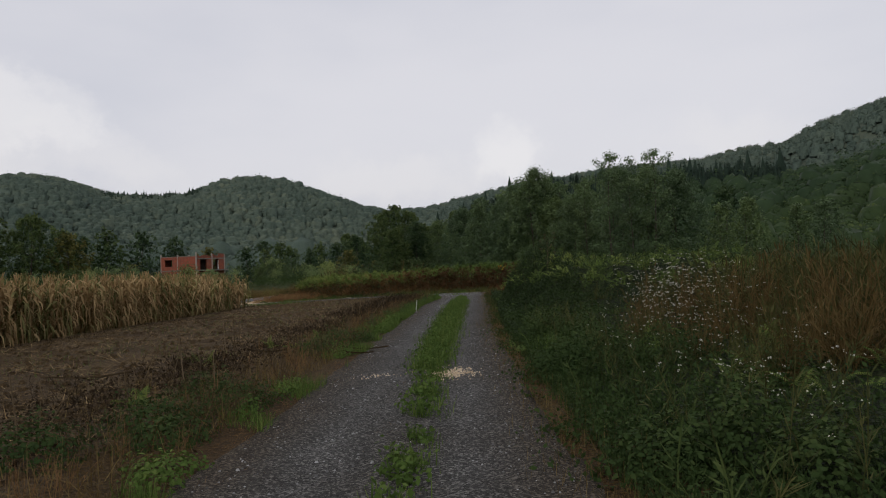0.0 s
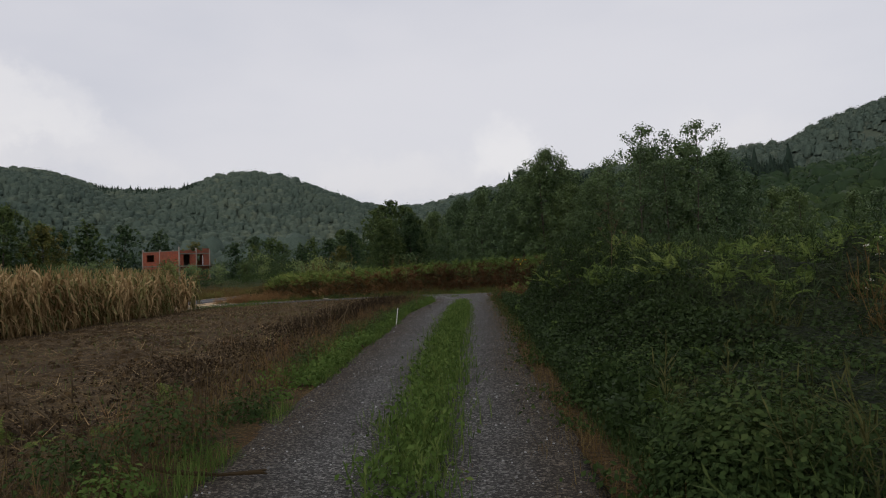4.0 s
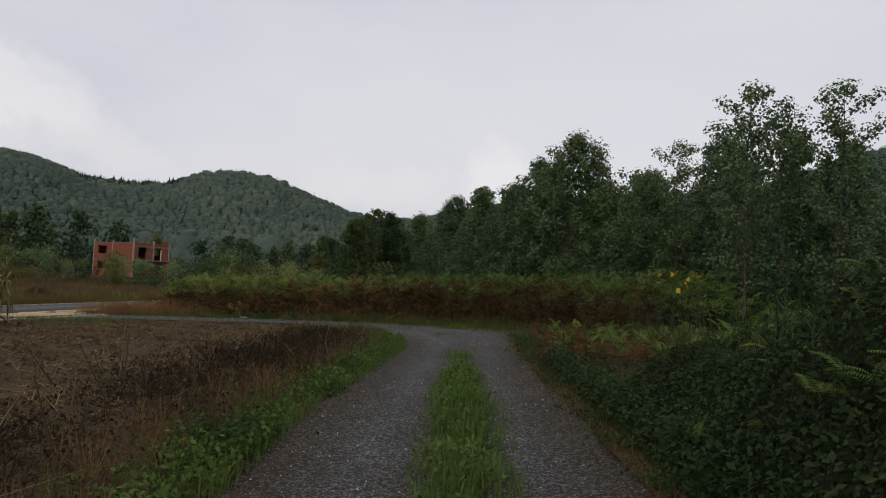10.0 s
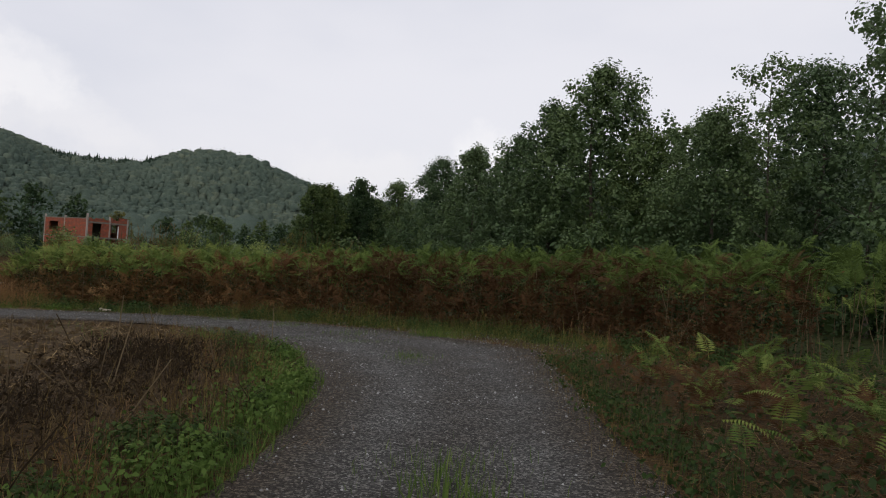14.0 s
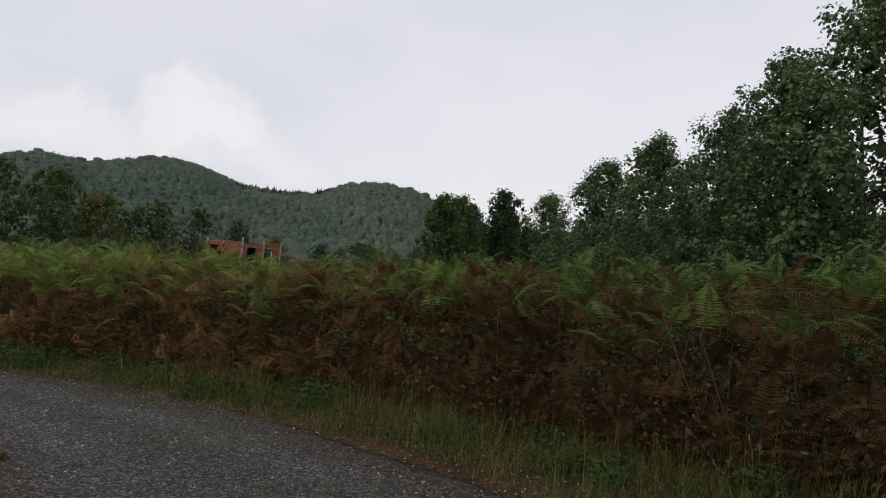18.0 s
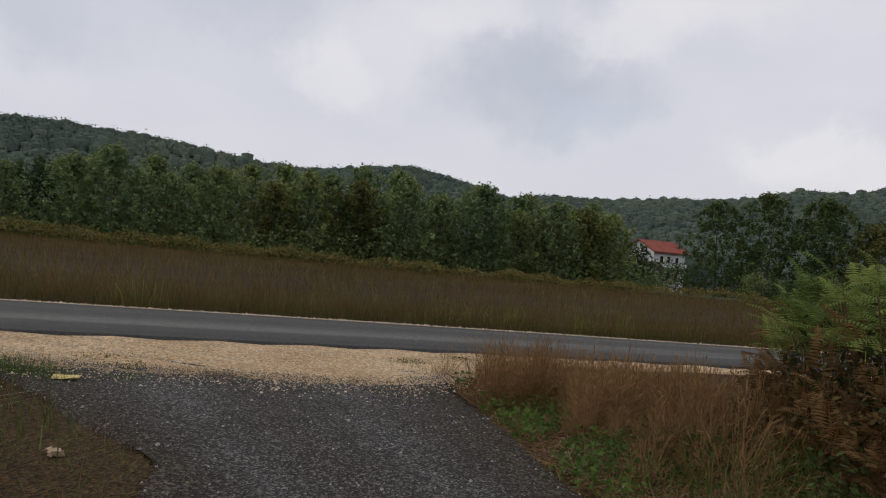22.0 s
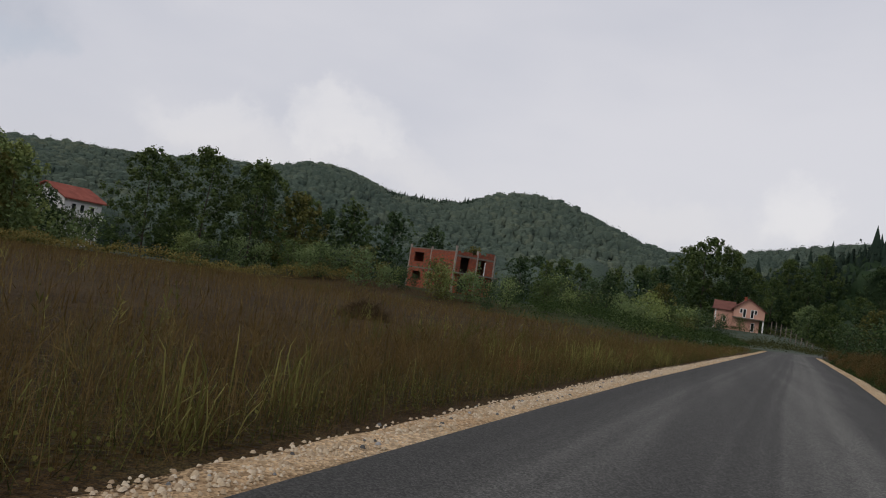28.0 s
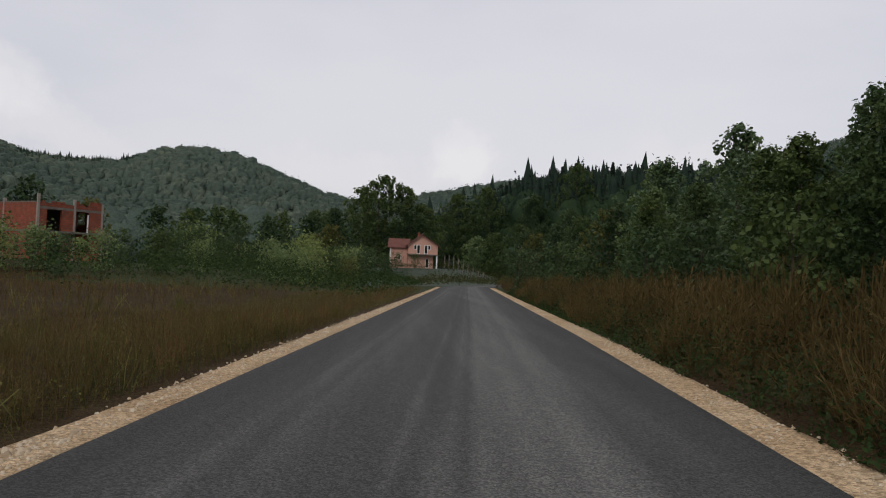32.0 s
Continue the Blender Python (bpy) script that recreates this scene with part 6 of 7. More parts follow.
y = rnd.uniform(32, 110, n)
x = road_x(y, -1) - .7 - np.abs(rnd.normal(0, 3.4, n))
keep = patchy(x, y, .42, 6) > .5
x, y = x[keep], y[keep]
grass("meadow_green_grass", x, y, rnd.uniform(.2, .55, len(x)), M_GRASS_DRY, rnd, "olive green grass tufts between the dry weeds", width=.28, lean=.75, reed=True)
n = 9000
y = rnd.uniform(32, 110, n)
x = road_x(y, -1) - .7 - np.abs(rnd.normal(0, .5, n))
leaf_mass("roadside_weeds", x, y, rnd.uniform(.05, .4, n) * (.4 + patchy(x, y, .8, 1)), rnd, M_GRASS_DRY, .032, "low dull green weeds along the shoulder", "weeds")
cy = rnd.uniform(62, 122, 90)
cx = road_x(cy, -1) - 1.0 - np.abs(rnd.normal(0, 4, 90))
clumps("meadow_green_bush", cx, cy, rnd.uniform(.35, .6, 90), 26, M_GRASS_DRY, rnd, "small dull green bushes in the meadow", open_=.6, thick=.02, wide=.3, strokes=7, tint=rnd.rand(90) * .4)
cy = rnd.uniform(60, 100, 26)
clumps("rusty_weeds", road_x(cy, -1) - 1.0 - rnd.rand(26) * .8, cy, rnd.uniform(.3, .55, 26), 24, M_STRAW, rnd, "rust-red weeds beside the shoulder", open_=.5, thick=.018, wide=.3, strokes=7, tint=rnd.rand(26) * .5, category="weeds")
for i in range(26):
    ty = rnd.uniform(36, 74)
    tx = float(road_x(ty, -1)) - .9 - abs(rnd.normal(0, .9))
    n = 46
    grass("roadside_reeds", tx + rnd.normal(0, .16, n), ty + rnd.normal(0, .2, n), rnd.uniform(.3, .7, n), M_GRASS_DRY, rnd, "arching clump of yellow-green reed grass", width=.55, lean=.65, tint=.4 + .6 * rnd.rand(n), reed=True)
n = 74000
x = -22 - 60 * rnd.rand(n) ** .8
y = rnd.uniform(-30, 128, n)
keep = x > -83 + .02 * y
x, y = x[keep], y[keep]
grass("meadow_grass", x, y, rnd.uniform(.25, .6, len(x)), M_RED_DRY, rnd, "brown dry grass covering the fallow meadow", width=1.3, lean=.55, straw=True, tint=np.clip(rnd.beta(2.3, 2.5, len(x)) + .25 * (patchy(x, y, .09, 1) - .5), 0, 1))
n = 2600
x, y = -22 - 40 * rnd.rand(n), rnd.uniform(0, 120, n)
keep = patchy(x, y, .2, 5) > .6
sprigs("meadow_tufts", x[keep], y[keep], rnd.uniform(.5, .85, keep.sum()), M_GRASS_DRY, rnd, "single olive-green weeds standing over the meadow", lean=.3, thick=.03, wide=.3)
n = 30000
y = rnd.uniform(-40, 124, n)
x = np.interp(y, [-40, 20, 60, 100, 124], [-82, -80.5, -77.5, -74, -58]) + rnd.normal(0, .6, n)
leaf_mass("field_hedge", x, y, rnd.uniform(.9, 1.6, n) * (.6 + .7 * patchy(x, y, .3, 2)), rnd, M_HEDGE, .2, "low yellow-green hedge along the far edge", "hedge")

n = 15000
y = rnd.uniform(-50, 110, n)
x = -88 + .03 * y + rnd.normal(0, 1.4, n)
leaf_mass("west_understorey", x, y, rnd.uniform(1.5, 5.2, n) * (.55 + .6 * patchy(x, y, .12, 3)), rnd, M_LEAF_MID, .42, "dark undergrowth closing the gaps under the field-edge trees", "undergrowth", depth=.45)
# east side of the road: feathery brown bushes
cy = np.concatenate([rnd.uniform(51, 96, 230), rnd.uniform(96, 150, 70)])
d = .0 + rnd.rand(300) ** 1.25 * 4.8
cx = road_x(cy, 1) + .8 + d
keep = (cx < 2) & (cy > 54) & ~((cy < 56) & (cx > -10.5))
cx, cy, d = cx[keep], cy[keep], d[keep]
clumps("roadside_bushes", cx, cy, np.interp(d, [0, .5, 1.2, 2.2, 5], [.65, 1.0, 1.3, 1.5, 1.5]) * rnd.uniform(.75, 1.15, len(cx)), 34, M_BROWN_BUSH, rnd, "feathery red-brown and olive bushes beside the road", open_=.42, thick=.014, wide=.28, strokes=8)
cy = rnd.uniform(56, 112, 120)
cx = road_x(cy, 1) + .62 + np.abs(rnd.normal(0, .5, 120))
clumps("shoulder_bushes", cx, cy, rnd.uniform(.35, .95, 120), 30, M_BROWN_BUSH, rnd, "feathery brown weeds leaning over the shoulder", open_=.5, thick=.016, wide=.28, strokes=8)
n = 15000
y = rnd.uniform(50, 120, n)
d = np.abs(rnd.normal(0, 1.2, n))
x = road_x(y, 1) + .62 + d
keep = (x < 2) & (y > 54 + 0 * x)
leaf_mass("east_weeds", x[keep], y[keep], np.interp(d[keep], [0, .3, 1, 2], [.2, .5, .8, 1.0]) * rnd.uniform(.4, 1.1, keep.sum()), rnd, M_THICKET_LEAF, .07, "dark weeds under the roadside bushes", "weeds", depth=.5)
n = 12000
y = rnd.uniform(52, 144, n)
d = rnd.uniform(3.5, 8.5, n)
x = road_x(y, 1) + d
leaf_mass("east_shrub_edge", x, y, np.interp(d, [3.5, 5, 8.5], [1.0, 1.8, 2.2]) * rnd.uniform(.6, 1.15, n) * (.6 + .6 * patchy(x, y, .35, 3)), rnd, M_BRAMBLE, .13, "olive-green shrubby edge of the roadside wood", "shrubs")
u = rnd.rand(24000)
x = np.interp(u, [0, .25, .5, .75, 1], [18, 12, 7.5, 1.5, -1.5]) + rnd.normal(0, 1.2, len(u))
y = np.interp(u, [0, .25, .5, .75, 1], [40, 46, 54, 67, 100]) + rnd.normal(0, 1.5, len(u))
leaf_mass("grove_undergrowth", x, y, rnd.uniform(.6, 2.6, len(u)) * (.5 + .8 * patchy(x, y, .5, 1)), rnd, M_LEAF, .16, "dense dark green undergrowth of the alder grove", "undergrowth", depth=.4)
n = 16000
x, y = scatter_xy(rnd, n, 9, 32, 5, 120)
keep = x > np.interp(y, [5, 30, 44, 60, 120], [10, 9, 9, 2, 3])
leaf_mass("wood_undergrowth", x[keep], y[keep], rnd.uniform(.2, 1.2, keep.sum()), rnd, M_BRAMBLE, .3, "dark undergrowth beneath the roadside wood", "undergrowth")
# bank of bushes before the pink house
n = 26000
y = rnd.uniform(100, 200, n)
d = 18 * rnd.rand(n)
x = road_x(y, -1) - 2.0 - d
leaf_mass("bracken_mound", x, y, np.interp(d, [0, 4, 16], [.6, 1.7, 2.4]) * rnd.uniform(.75, 1.1, n) * (.7 + .5 * patchy(x, y, .25, 3)), rnd, M_WEED, .15, "mound of green bracken and brambles before the house", "bracken", depth=.3)


n = 15000
x, y = rnd.uniform(-17, 9, n), rnd.uniform(146, 206, n)
keep = (x > np.interp(y, [146, 206], [-13, -15])) & ~((np.abs(x + 10) < 4.2) & (y > 203.5))
keep &= np.array([not beside_road(a, b, 3.2) for a, b in zip(x, y)])
x, y = x[keep], y[keep]
leaf_mass("house_bank_bushes", x, y, (.35 + 1.5 * patchy(x, y, .22, 5)) * rnd.uniform(.6, 1.1, len(x)), rnd, M_OLIVE_BUSH, .19, "olive-green scrub on the bank below the house", "scrub", depth=.3)


# stones
def stones(name, x, y, size, mat, label, up=.03):
    v, f, t = spread(PEBBLE, PEBBLE_F, np.stack([x, y, Z(x, y) + up], 1), rnd.uniform(0, 6.28, len(x)), size)
    place(name, mesh_np(name, v, f, mat, tint=t), label=label, category="stones", kind="stuff")


y = np.concatenate([rnd.uniform(40, 74, 7600), rnd.uniform(74, 100, 2000)])
x = road_x(y, -1) - .25 + np.clip(rnd.normal(0, .12, len(y)), -.26, .24)
stones("shoulder_stones", x, y, rnd.uniform(.011, .031, len(x)) * np.where(rnd.rand(len(x)) < .06, 1.7, 1) * np.interp(road_x(y, -1) - x, [0, .15, .5], [.6, 1, 1.15]), M_STONE, "broken limestone lumps along the shoulder", .035)
y = rnd.uniform(44, 72, 90)
x = road_x(y, -1) - .25 + np.clip(rnd.normal(0, .13, len(y)), -.28, .22)
stones("shoulder_stones", x, y, rnd.uniform(.02, .045, len(x)), M_GREY_STONE, "single blue-grey stones among the limestone", .04)
y = rnd.uniform(48, 86, 3600)
x = road_x(y, 1) + .26 + np.clip(rnd.normal(0, .13, len(y)), -.24, .26)
stones("shoulder_stones", x, y, rnd.uniform(.01, .03, len(x)), M_STONE, "broken limestone lumps along the shoulder")
y = rnd.uniform(41, 48, 5200)
x = road_x(y, 1) + .1 + rnd.rand(len(y)) * np.interp(y, ay, aw)
x = np.where(rnd.rand(len(x)) < .25, x + rnd.normal(0, .35, len(x)), x)
keep = x > road_x(y, 1) + .05
x, y = x[keep], y[keep]
stones("apron_stones", x, y, rnd.uniform(.008, .03, len(x)), M_STONE, "small pale stones on the gravel apron")
y = rnd.uniform(41.5, 47.6, 2600)
x = road_x(y, 1) + np.interp(y, ay, aw) + rnd.normal(.1, .3, len(y))
stones("apron_rim_stones", x, y, rnd.uniform(.005, .015, len(x)), M_STONE, "pale stones scattered from the apron over the dark gravel", .04)
y = rnd.uniform(41.5, 47.2, 5000)
x = road_x(y, 1) + np.interp(y, ay, aw) + rnd.normal(-.05, .16, len(y))
stones("apron_rim_pebbles", x, y, rnd.uniform(.005, .012, len(x)), M_RIM, "dark track gravel spilled over the apron's rim", .055)
x, y = np.concatenate([scatter_xy(rnd, 16000, -1.8, 2.4, 2, 42), scatter_xy(rnd, 26000, -14, 3, 36, 47)], 1)
keep = inside_track(x, y, -.05)
stones("track_pebbles", x[keep], y[keep], rnd.uniform(.006, .016, keep.sum()) * np.where(rnd.rand(keep.sum()) < .07, 1.6, 1), M_GREY_STONE, "loose grey pebbles on the track", .024)
x = np.concatenate([rnd.normal(.0, .14, 520), rnd.normal(-.95, .16, 40)])
y = np.concatenate([rnd.normal(8.4, .22, 520), rnd.normal(8.5, .1, 40)])
stones("pale_gravel_patch", x, y, rnd.uniform(.008, .02, 560), M_STONE, "patch of pale limestone gravel filling a hole")

# ---- buildings and single things ----
def brick_material(name, c1, c2, mortar, plaster=None):
    m = bpy.data.materials.new(name)
    m.use_nodes = True
    n, l = m.node_tree.nodes, m.node_tree.links
    b = n["Principled BSDF"]
    b.inputs["Roughness"].default_value = 0.9
    tc = n.new("ShaderNodeTexCoord")
    sep = n.new("ShaderNodeSeparateXYZ")
    l.new(tc.outputs["Object"], sep.inputs[0])
    add = n.new("ShaderNodeMath")
    l.new(sep.outputs[0], add.inputs[0])
    l.new(sep.outputs[1], add.inputs[1])
    com = n.new("ShaderNodeCombineXYZ")
    l.new(add.outputs[0], com.inputs[0])
    l.new(sep.outputs[2], com.inputs[1])
    br = n.new("ShaderNodeTexBrick")
    br.inputs["Scale"].default_value = 1.0
    br.inputs["Brick Width"].default_value = 0.39
    br.inputs["Row Height"].default_value = 0.2
    br.inputs["Mortar Size"].default_value = 0.026
    br.inputs["Color1"].default_value = (*c1, 1)
    br.inputs["Color2"].default_value = (*c2, 1)
    br.inputs["Mortar"].default_value = (*mortar, 1)
    l.new(com.outputs[0], br.inputs["Vector"])
    ns = n.new("ShaderNodeTexNoise")
    ns.inputs["Scale"].default_value = 1.4
    ns.inputs["Detail"].default_value = 6
    l.new(tc.outputs["Object"], ns.inputs["Vector"])
    dirt = ramp_colors(n, l, ns.outputs["Fac"], [(0.45, 0.4, 0.37), (0.9, 0.85, 0.8), (1.25, 1.18, 1.1)])
    mx = n.new("ShaderNodeMix")
    mx.data_type, mx.blend_type = "RGBA", "MULTIPLY"
    mx.inputs[0].default_value = 1.0
    l.new(br.outputs["Color"], mx.inputs[6])
    l.new(dirt, mx.inputs[7])
    l.new(mx.outputs[2], b.inputs["Base Color"])
    bump = n.new("ShaderNodeBump")
    bump.inputs["Strength"].default_value = 0.6
    bump.inputs["Distance"].default_value = 0.02
    l.new(br.outputs["Fac"], bump.inputs["Height"])
    bump.invert = True
    l.new(bump.outputs[0], b.inputs["Normal"])
    return m


M_BRICK = brick_material("hollow_clay_bricks", (0.37, 0.078, 0.03), (0.245, 0.05, 0.023), (0.13, 0.088, 0.066))
M_CONCRETE = material("raw_concrete", [(0.11, 0.095, 0.08), (0.17, 0.15, 0.125), (0.24, 0.215, 0.18)], 1.5, bump=0.4, fine=30)
M_CONCRETE_PALE = material("pale_concrete", [(0.2, 0.17, 0.145), (0.29, 0.25, 0.215), (0.37, 0.33, 0.285)], 1.5, bump=0.4, fine=30)
M_DARK = material("shaded_interior", [(0.06, 0.05, 0.045), (0.09, 0.075, 0.065), (0.12, 0.1, 0.09)], 1.0, bump=0.2, fine=20)
M_PINK = material("salmon_plaster", [(0.46, 0.25, 0.19), (0.54, 0.31, 0.24), (0.6, 0.36, 0.28)], 0.5, bump=0.15, fine=40)
M_WHITE = material("white_plaster", [(0.55, 0.55, 0.54), (0.66, 0.66, 0.65), (0.74, 0.74, 0.73)], 0.5, bump=0.15, fine=40)
M_TRIM = material("white_paint", [(0.68, 0.68, 0.66), (0.76, 0.76, 0.74), (0.8, 0.8, 0.78)], 1.0, bump=0.05, fine=40)
M_ROOF = material("red_roof_tiles", [(0.16, 0.045, 0.035), (0.24, 0.07, 0.05), (0.3, 0.1, 0.07)], 0.8, bump=0.5, fine=12)
M_ROOF_DARK = material("brown_roof_tiles", [(0.1, 0.045, 0.038), (0.15, 0.065, 0.052), (0.2, 0.09, 0.07)], 0.8, bump=0.5, fine=12)
M_GLASS = material("dark_window_glass", [(0.012, 0.014, 0.016), (0.018, 0.02, 0.022), (0.025, 0.028, 0.03)], 0.5, rough=0.08, bump=0.0, spec=0.5)
M_WOOD_GREY = material("weathered_wood", [(0.1, 0.085, 0.065), (0.18, 0.155, 0.12), (0.26, 0.23, 0.19)], 4.0, bump=0.5, fine=30)
M_PALE = material("pale_split_wood", [(0.4, 0.34, 0.26), (0.52, 0.46, 0.37), (0.62, 0.57, 0.48)], 8.0, bump=0.4, fine=60)
M_CARD = material("faded_yellow_card", [(0.45, 0.34, 0.1), (0.58, 0.46, 0.18), (0.66, 0.56, 0.28)], 8.0, bump=0.2, fine=60)


def box(bm, x0, x1, y0, y1, z0, z1, bevel=0.0):
    vs = [bm.verts.new(p) for p in ((x0, y0, z0), (x1, y0, z0), (x1, y1, z0), (x0, y1, z0), (x0, y0, z1), (x1, y0, z1), (x1, y1, z1), (x0, y1, z1))]
    fs = [bm.faces.new([vs[i] for i in q]) for q in ((0, 3, 2, 1), (4, 5, 6, 7), (0, 1, 5, 4), (1, 2, 6, 5), (2, 3, 7, 6), (3, 0, 4, 7))]
    if bevel:
        bmesh.ops.bevel(bm, geom=list({e for f in fs for e in f.edges}), offset=bevel, segments=1, affect="EDGES")
    return bm


def block(name, x0, x1, y0, y1, z0, z1, mat, parent, label="", bevel=0.0):
    return part(name, box(bmesh.new(), x0, x1, y0, y1, z0, z1, bevel), mat, parent, label)


def prism(bm, outline, y0, y1):
    """A solid from an outline in x and z, from y0 to y1."""
    a = [bm.verts.new((x, y0, z)) for x, z in outline]
    b = [bm.verts.new((x, y1, z)) for x, z in outline]
    bm.faces.new(a)
    bm.faces.new(b[::-1])
    for i in range(len(a)):
        j = (i + 1) % len(a)
        bm.faces.new((a[j], a[i], b[i], b[j]))
    return bm


def shell_house():
    """Unfinished two-storey brick shell: u runs along the long wall, v along the short wall with the balcony doors."""

    def box_uv(bm, u0, u1, v0, v1, z0, z1):
        return box(bm, v0, v1, u0, u1, z0, z1)

    def block_uv(name, u0, u1, v0, v1, z0, z1, mat, parent, label=""):
        return block(name, v0, v1, u0, u1, z0, z1, mat, parent, label)

    ob = new("brick_house_shell")
    ob.matrix_world = Matrix.Translation((-51.0, 140.2, -1.95)) @ Matrix.Rotation(math.atan2(0.823, 0.567), 4, 'Z')
    W, D, t = 12.3, 7.05, 0.25
    s0, s1 = 2.75, 5.62
    for z in (s0,):
        block_uv("floor_slab", -1.05, W + .05, -0.05, D + .05, z - 0.2, z, M_CONCRETE, ob, "raw concrete floor slab with a balcony edge")
    block_uv("floor_slab", 0.3, W - .3, 0.3, D - .3, -.3, -.05, M_CONCRETE, ob)

    def wall_x(y0, zb, zt, holes):
        """A wall along x at y0, with (x0, x1, z0, z1) openings."""
        xs = sorted({0.0, W, *[h[0] for h in holes], *[h[1] for h in holes]})
        bm = bmesh.new()
        for a, b in zip(xs, xs[1:]):
            cuts = sorted([(h[2], h[3]) for h in holes if h[0] <= a and h[1] >= b])
            z = zb
            for c0, c1 in cuts:
                if c0 > z:
                    box_uv(bm, a, b, y0, y0 + t, z, c0)
                z = c1
            if z < zt:
                box_uv(bm, a, b, y0, y0 + t, z, zt)
        return bm

    def wall_y(x0, zb, zt, holes):
        ys = sorted({t, D - t, *[h[0] for h in holes], *[h[1] for h in holes]})
        bm = bmesh.new()
        for a, b in zip(ys, ys[1:]):
            cuts = sorted([(h[2], h[3]) for h in holes if h[0] <= a and h[1] >= b])
            z = zb
            for c0, c1 in cuts:
                if c0 > z:
                    box_uv(bm, x0, x0 + t, a, b, z, c0)
                z = c1
            if z < zt:
                box_uv(bm, x0, x0 + t, a, b, z, zt)
        return bm

    part("brick_wall", wall_x(0, s0, s1 - .12, [(8.1, 10.8, s0 + .8, s0 + 2.2)]), M_BRICK, ob, "long wall of red hollow bricks")
    part("brick_wall", wall_x(0, -.4, s0 - .2, [(8.4, 10.8, .9, 2.1)]), M_BRICK, ob)
    part("brick_wall", wall_x(D - t, s0, s1, [(3, 4.6, s0 + .9, s0 + 2.2)]), M_BRICK, ob)
    part("brick_wall", wall_x(D - t, -.4, s0 - .2, []), M_BRICK, ob)
    part("brick_wall", wall_y(0, s0, s1 - .1, [(.95, 2.45, s0, s0 + 2.15), (4.0, 5.4, s0, s0 + 2.15)]), M_BRICK, ob, "short brick wall with two balcony door openings")
    part("brick_wall", wall_y(0, -.4, s0 - .2, [(1.0, 2.6, 0, 2.1), (4.0, 5.6, .8, 2.1)]), M_BRICK, ob)
    part("brick_wall", wall_y(W - t, s0, s1, [(2.4, 3.8, s0 + .8, s0 + 2.1)]), M_BRICK, ob)
    part("brick_wall", wall_y(W - t, -.4, s0 - .2, []), M_BRICK, ob)
    # partitions in a dark colour that paints the shade behind the openings
    part("partition_wall", box_uv(bmesh.new(), 4.1, 4.3, .3, D - .3, s0, s1 - .6), M_DARK, ob)
    part("partition_wall", box_uv(bmesh.new(), 4.1, 4.3, .3, D - .3, -.1, s0 - .25), M_DARK, ob)
    block_uv("ring_beam", -.02, W + .02, -.02, t + .02, s1 - .12, s1 + .02, M_CONCRETE, ob)
    block_uv("lintel_beam", -.02, t + .02, t, D, s0 + 2.16, s0 + 2.4, M_CONCRETE, ob)
    for x, y, top in ((0, 0, .75), (0, 3.72, .5), (0, D - .28, .3), (6.2, 0, .35), (W - .28, 0, .45), (W - .28, D - .28, .4)):
        block_uv("column", x - .03, x + .2, y - .03, y + .2, -.3, s1 + top, M_CONCRETE_PALE, ob, "thin raw concrete corner column")
    # broken uneven top course
    # unseen slab added to keep the sky's light out of the rooms
    block_uv("added_ceiling_slab", .3, W - .3, .3, D - .3, s1 - .5, s1 - .32, M_CONCRETE, ob, "concrete ceiling slab added out of sight to darken the rooms")
    r = random.Random(4)
    for i in range(13):
        y = .4 + i * .5
        if r.random() < .7:
            block_uv("top_brick", .02, .22, y, y + .39, s1 - .1, s1 - .1 + r.choice((.19, .19, .38)), M_BRICK, ob)
    block_uv("brick_gable_stub", .0, t, 5.45, 6.75, s1 - .1, s1 + .42, M_BRICK, ob)
    block_uv("door_plank", .05, .1, 5.25, 5.42, s0, s0 + 1.9, M_TRIM, ob, "pale plank left in the door opening")
    tagged(ob, "unfinished two-storey red brick house without a roof", "house")


shell_house()


def casement(parent, x0, x1, z0, z1, y, kind="window"):
    w = new(kind)
    w.parent = parent
    me = bmesh.new()
    f = 0.1
    for a in ((x0, x1, z0, z0 + f), (x0, x1, z1 - f, z1), (x0, x0 + f, z0 + f, z1 - f), (x1 - f, x1, z0 + f, z1 - f)):
        box(me, a[0], a[1], y - .07, y + .05, a[2], a[3])
    m = bpy.data.meshes.new(kind)
    me.to_mesh(m)
    me.free()
    m.materials.append(M_TRIM)
    fr = new("window_frame", m)
    fr.parent = w
    pane = bpy.data.meshes.new("pane")
    bm = box(bmesh.new(), x0 + f, x1 - f, y - .01, y + .02, z0 + f, z1 - f)
    bm.to_mesh(pane)
    bm.free()
    pane.materials.append(M_GLASS)
    po = new("pane", pane)
    po.parent = w
    return w


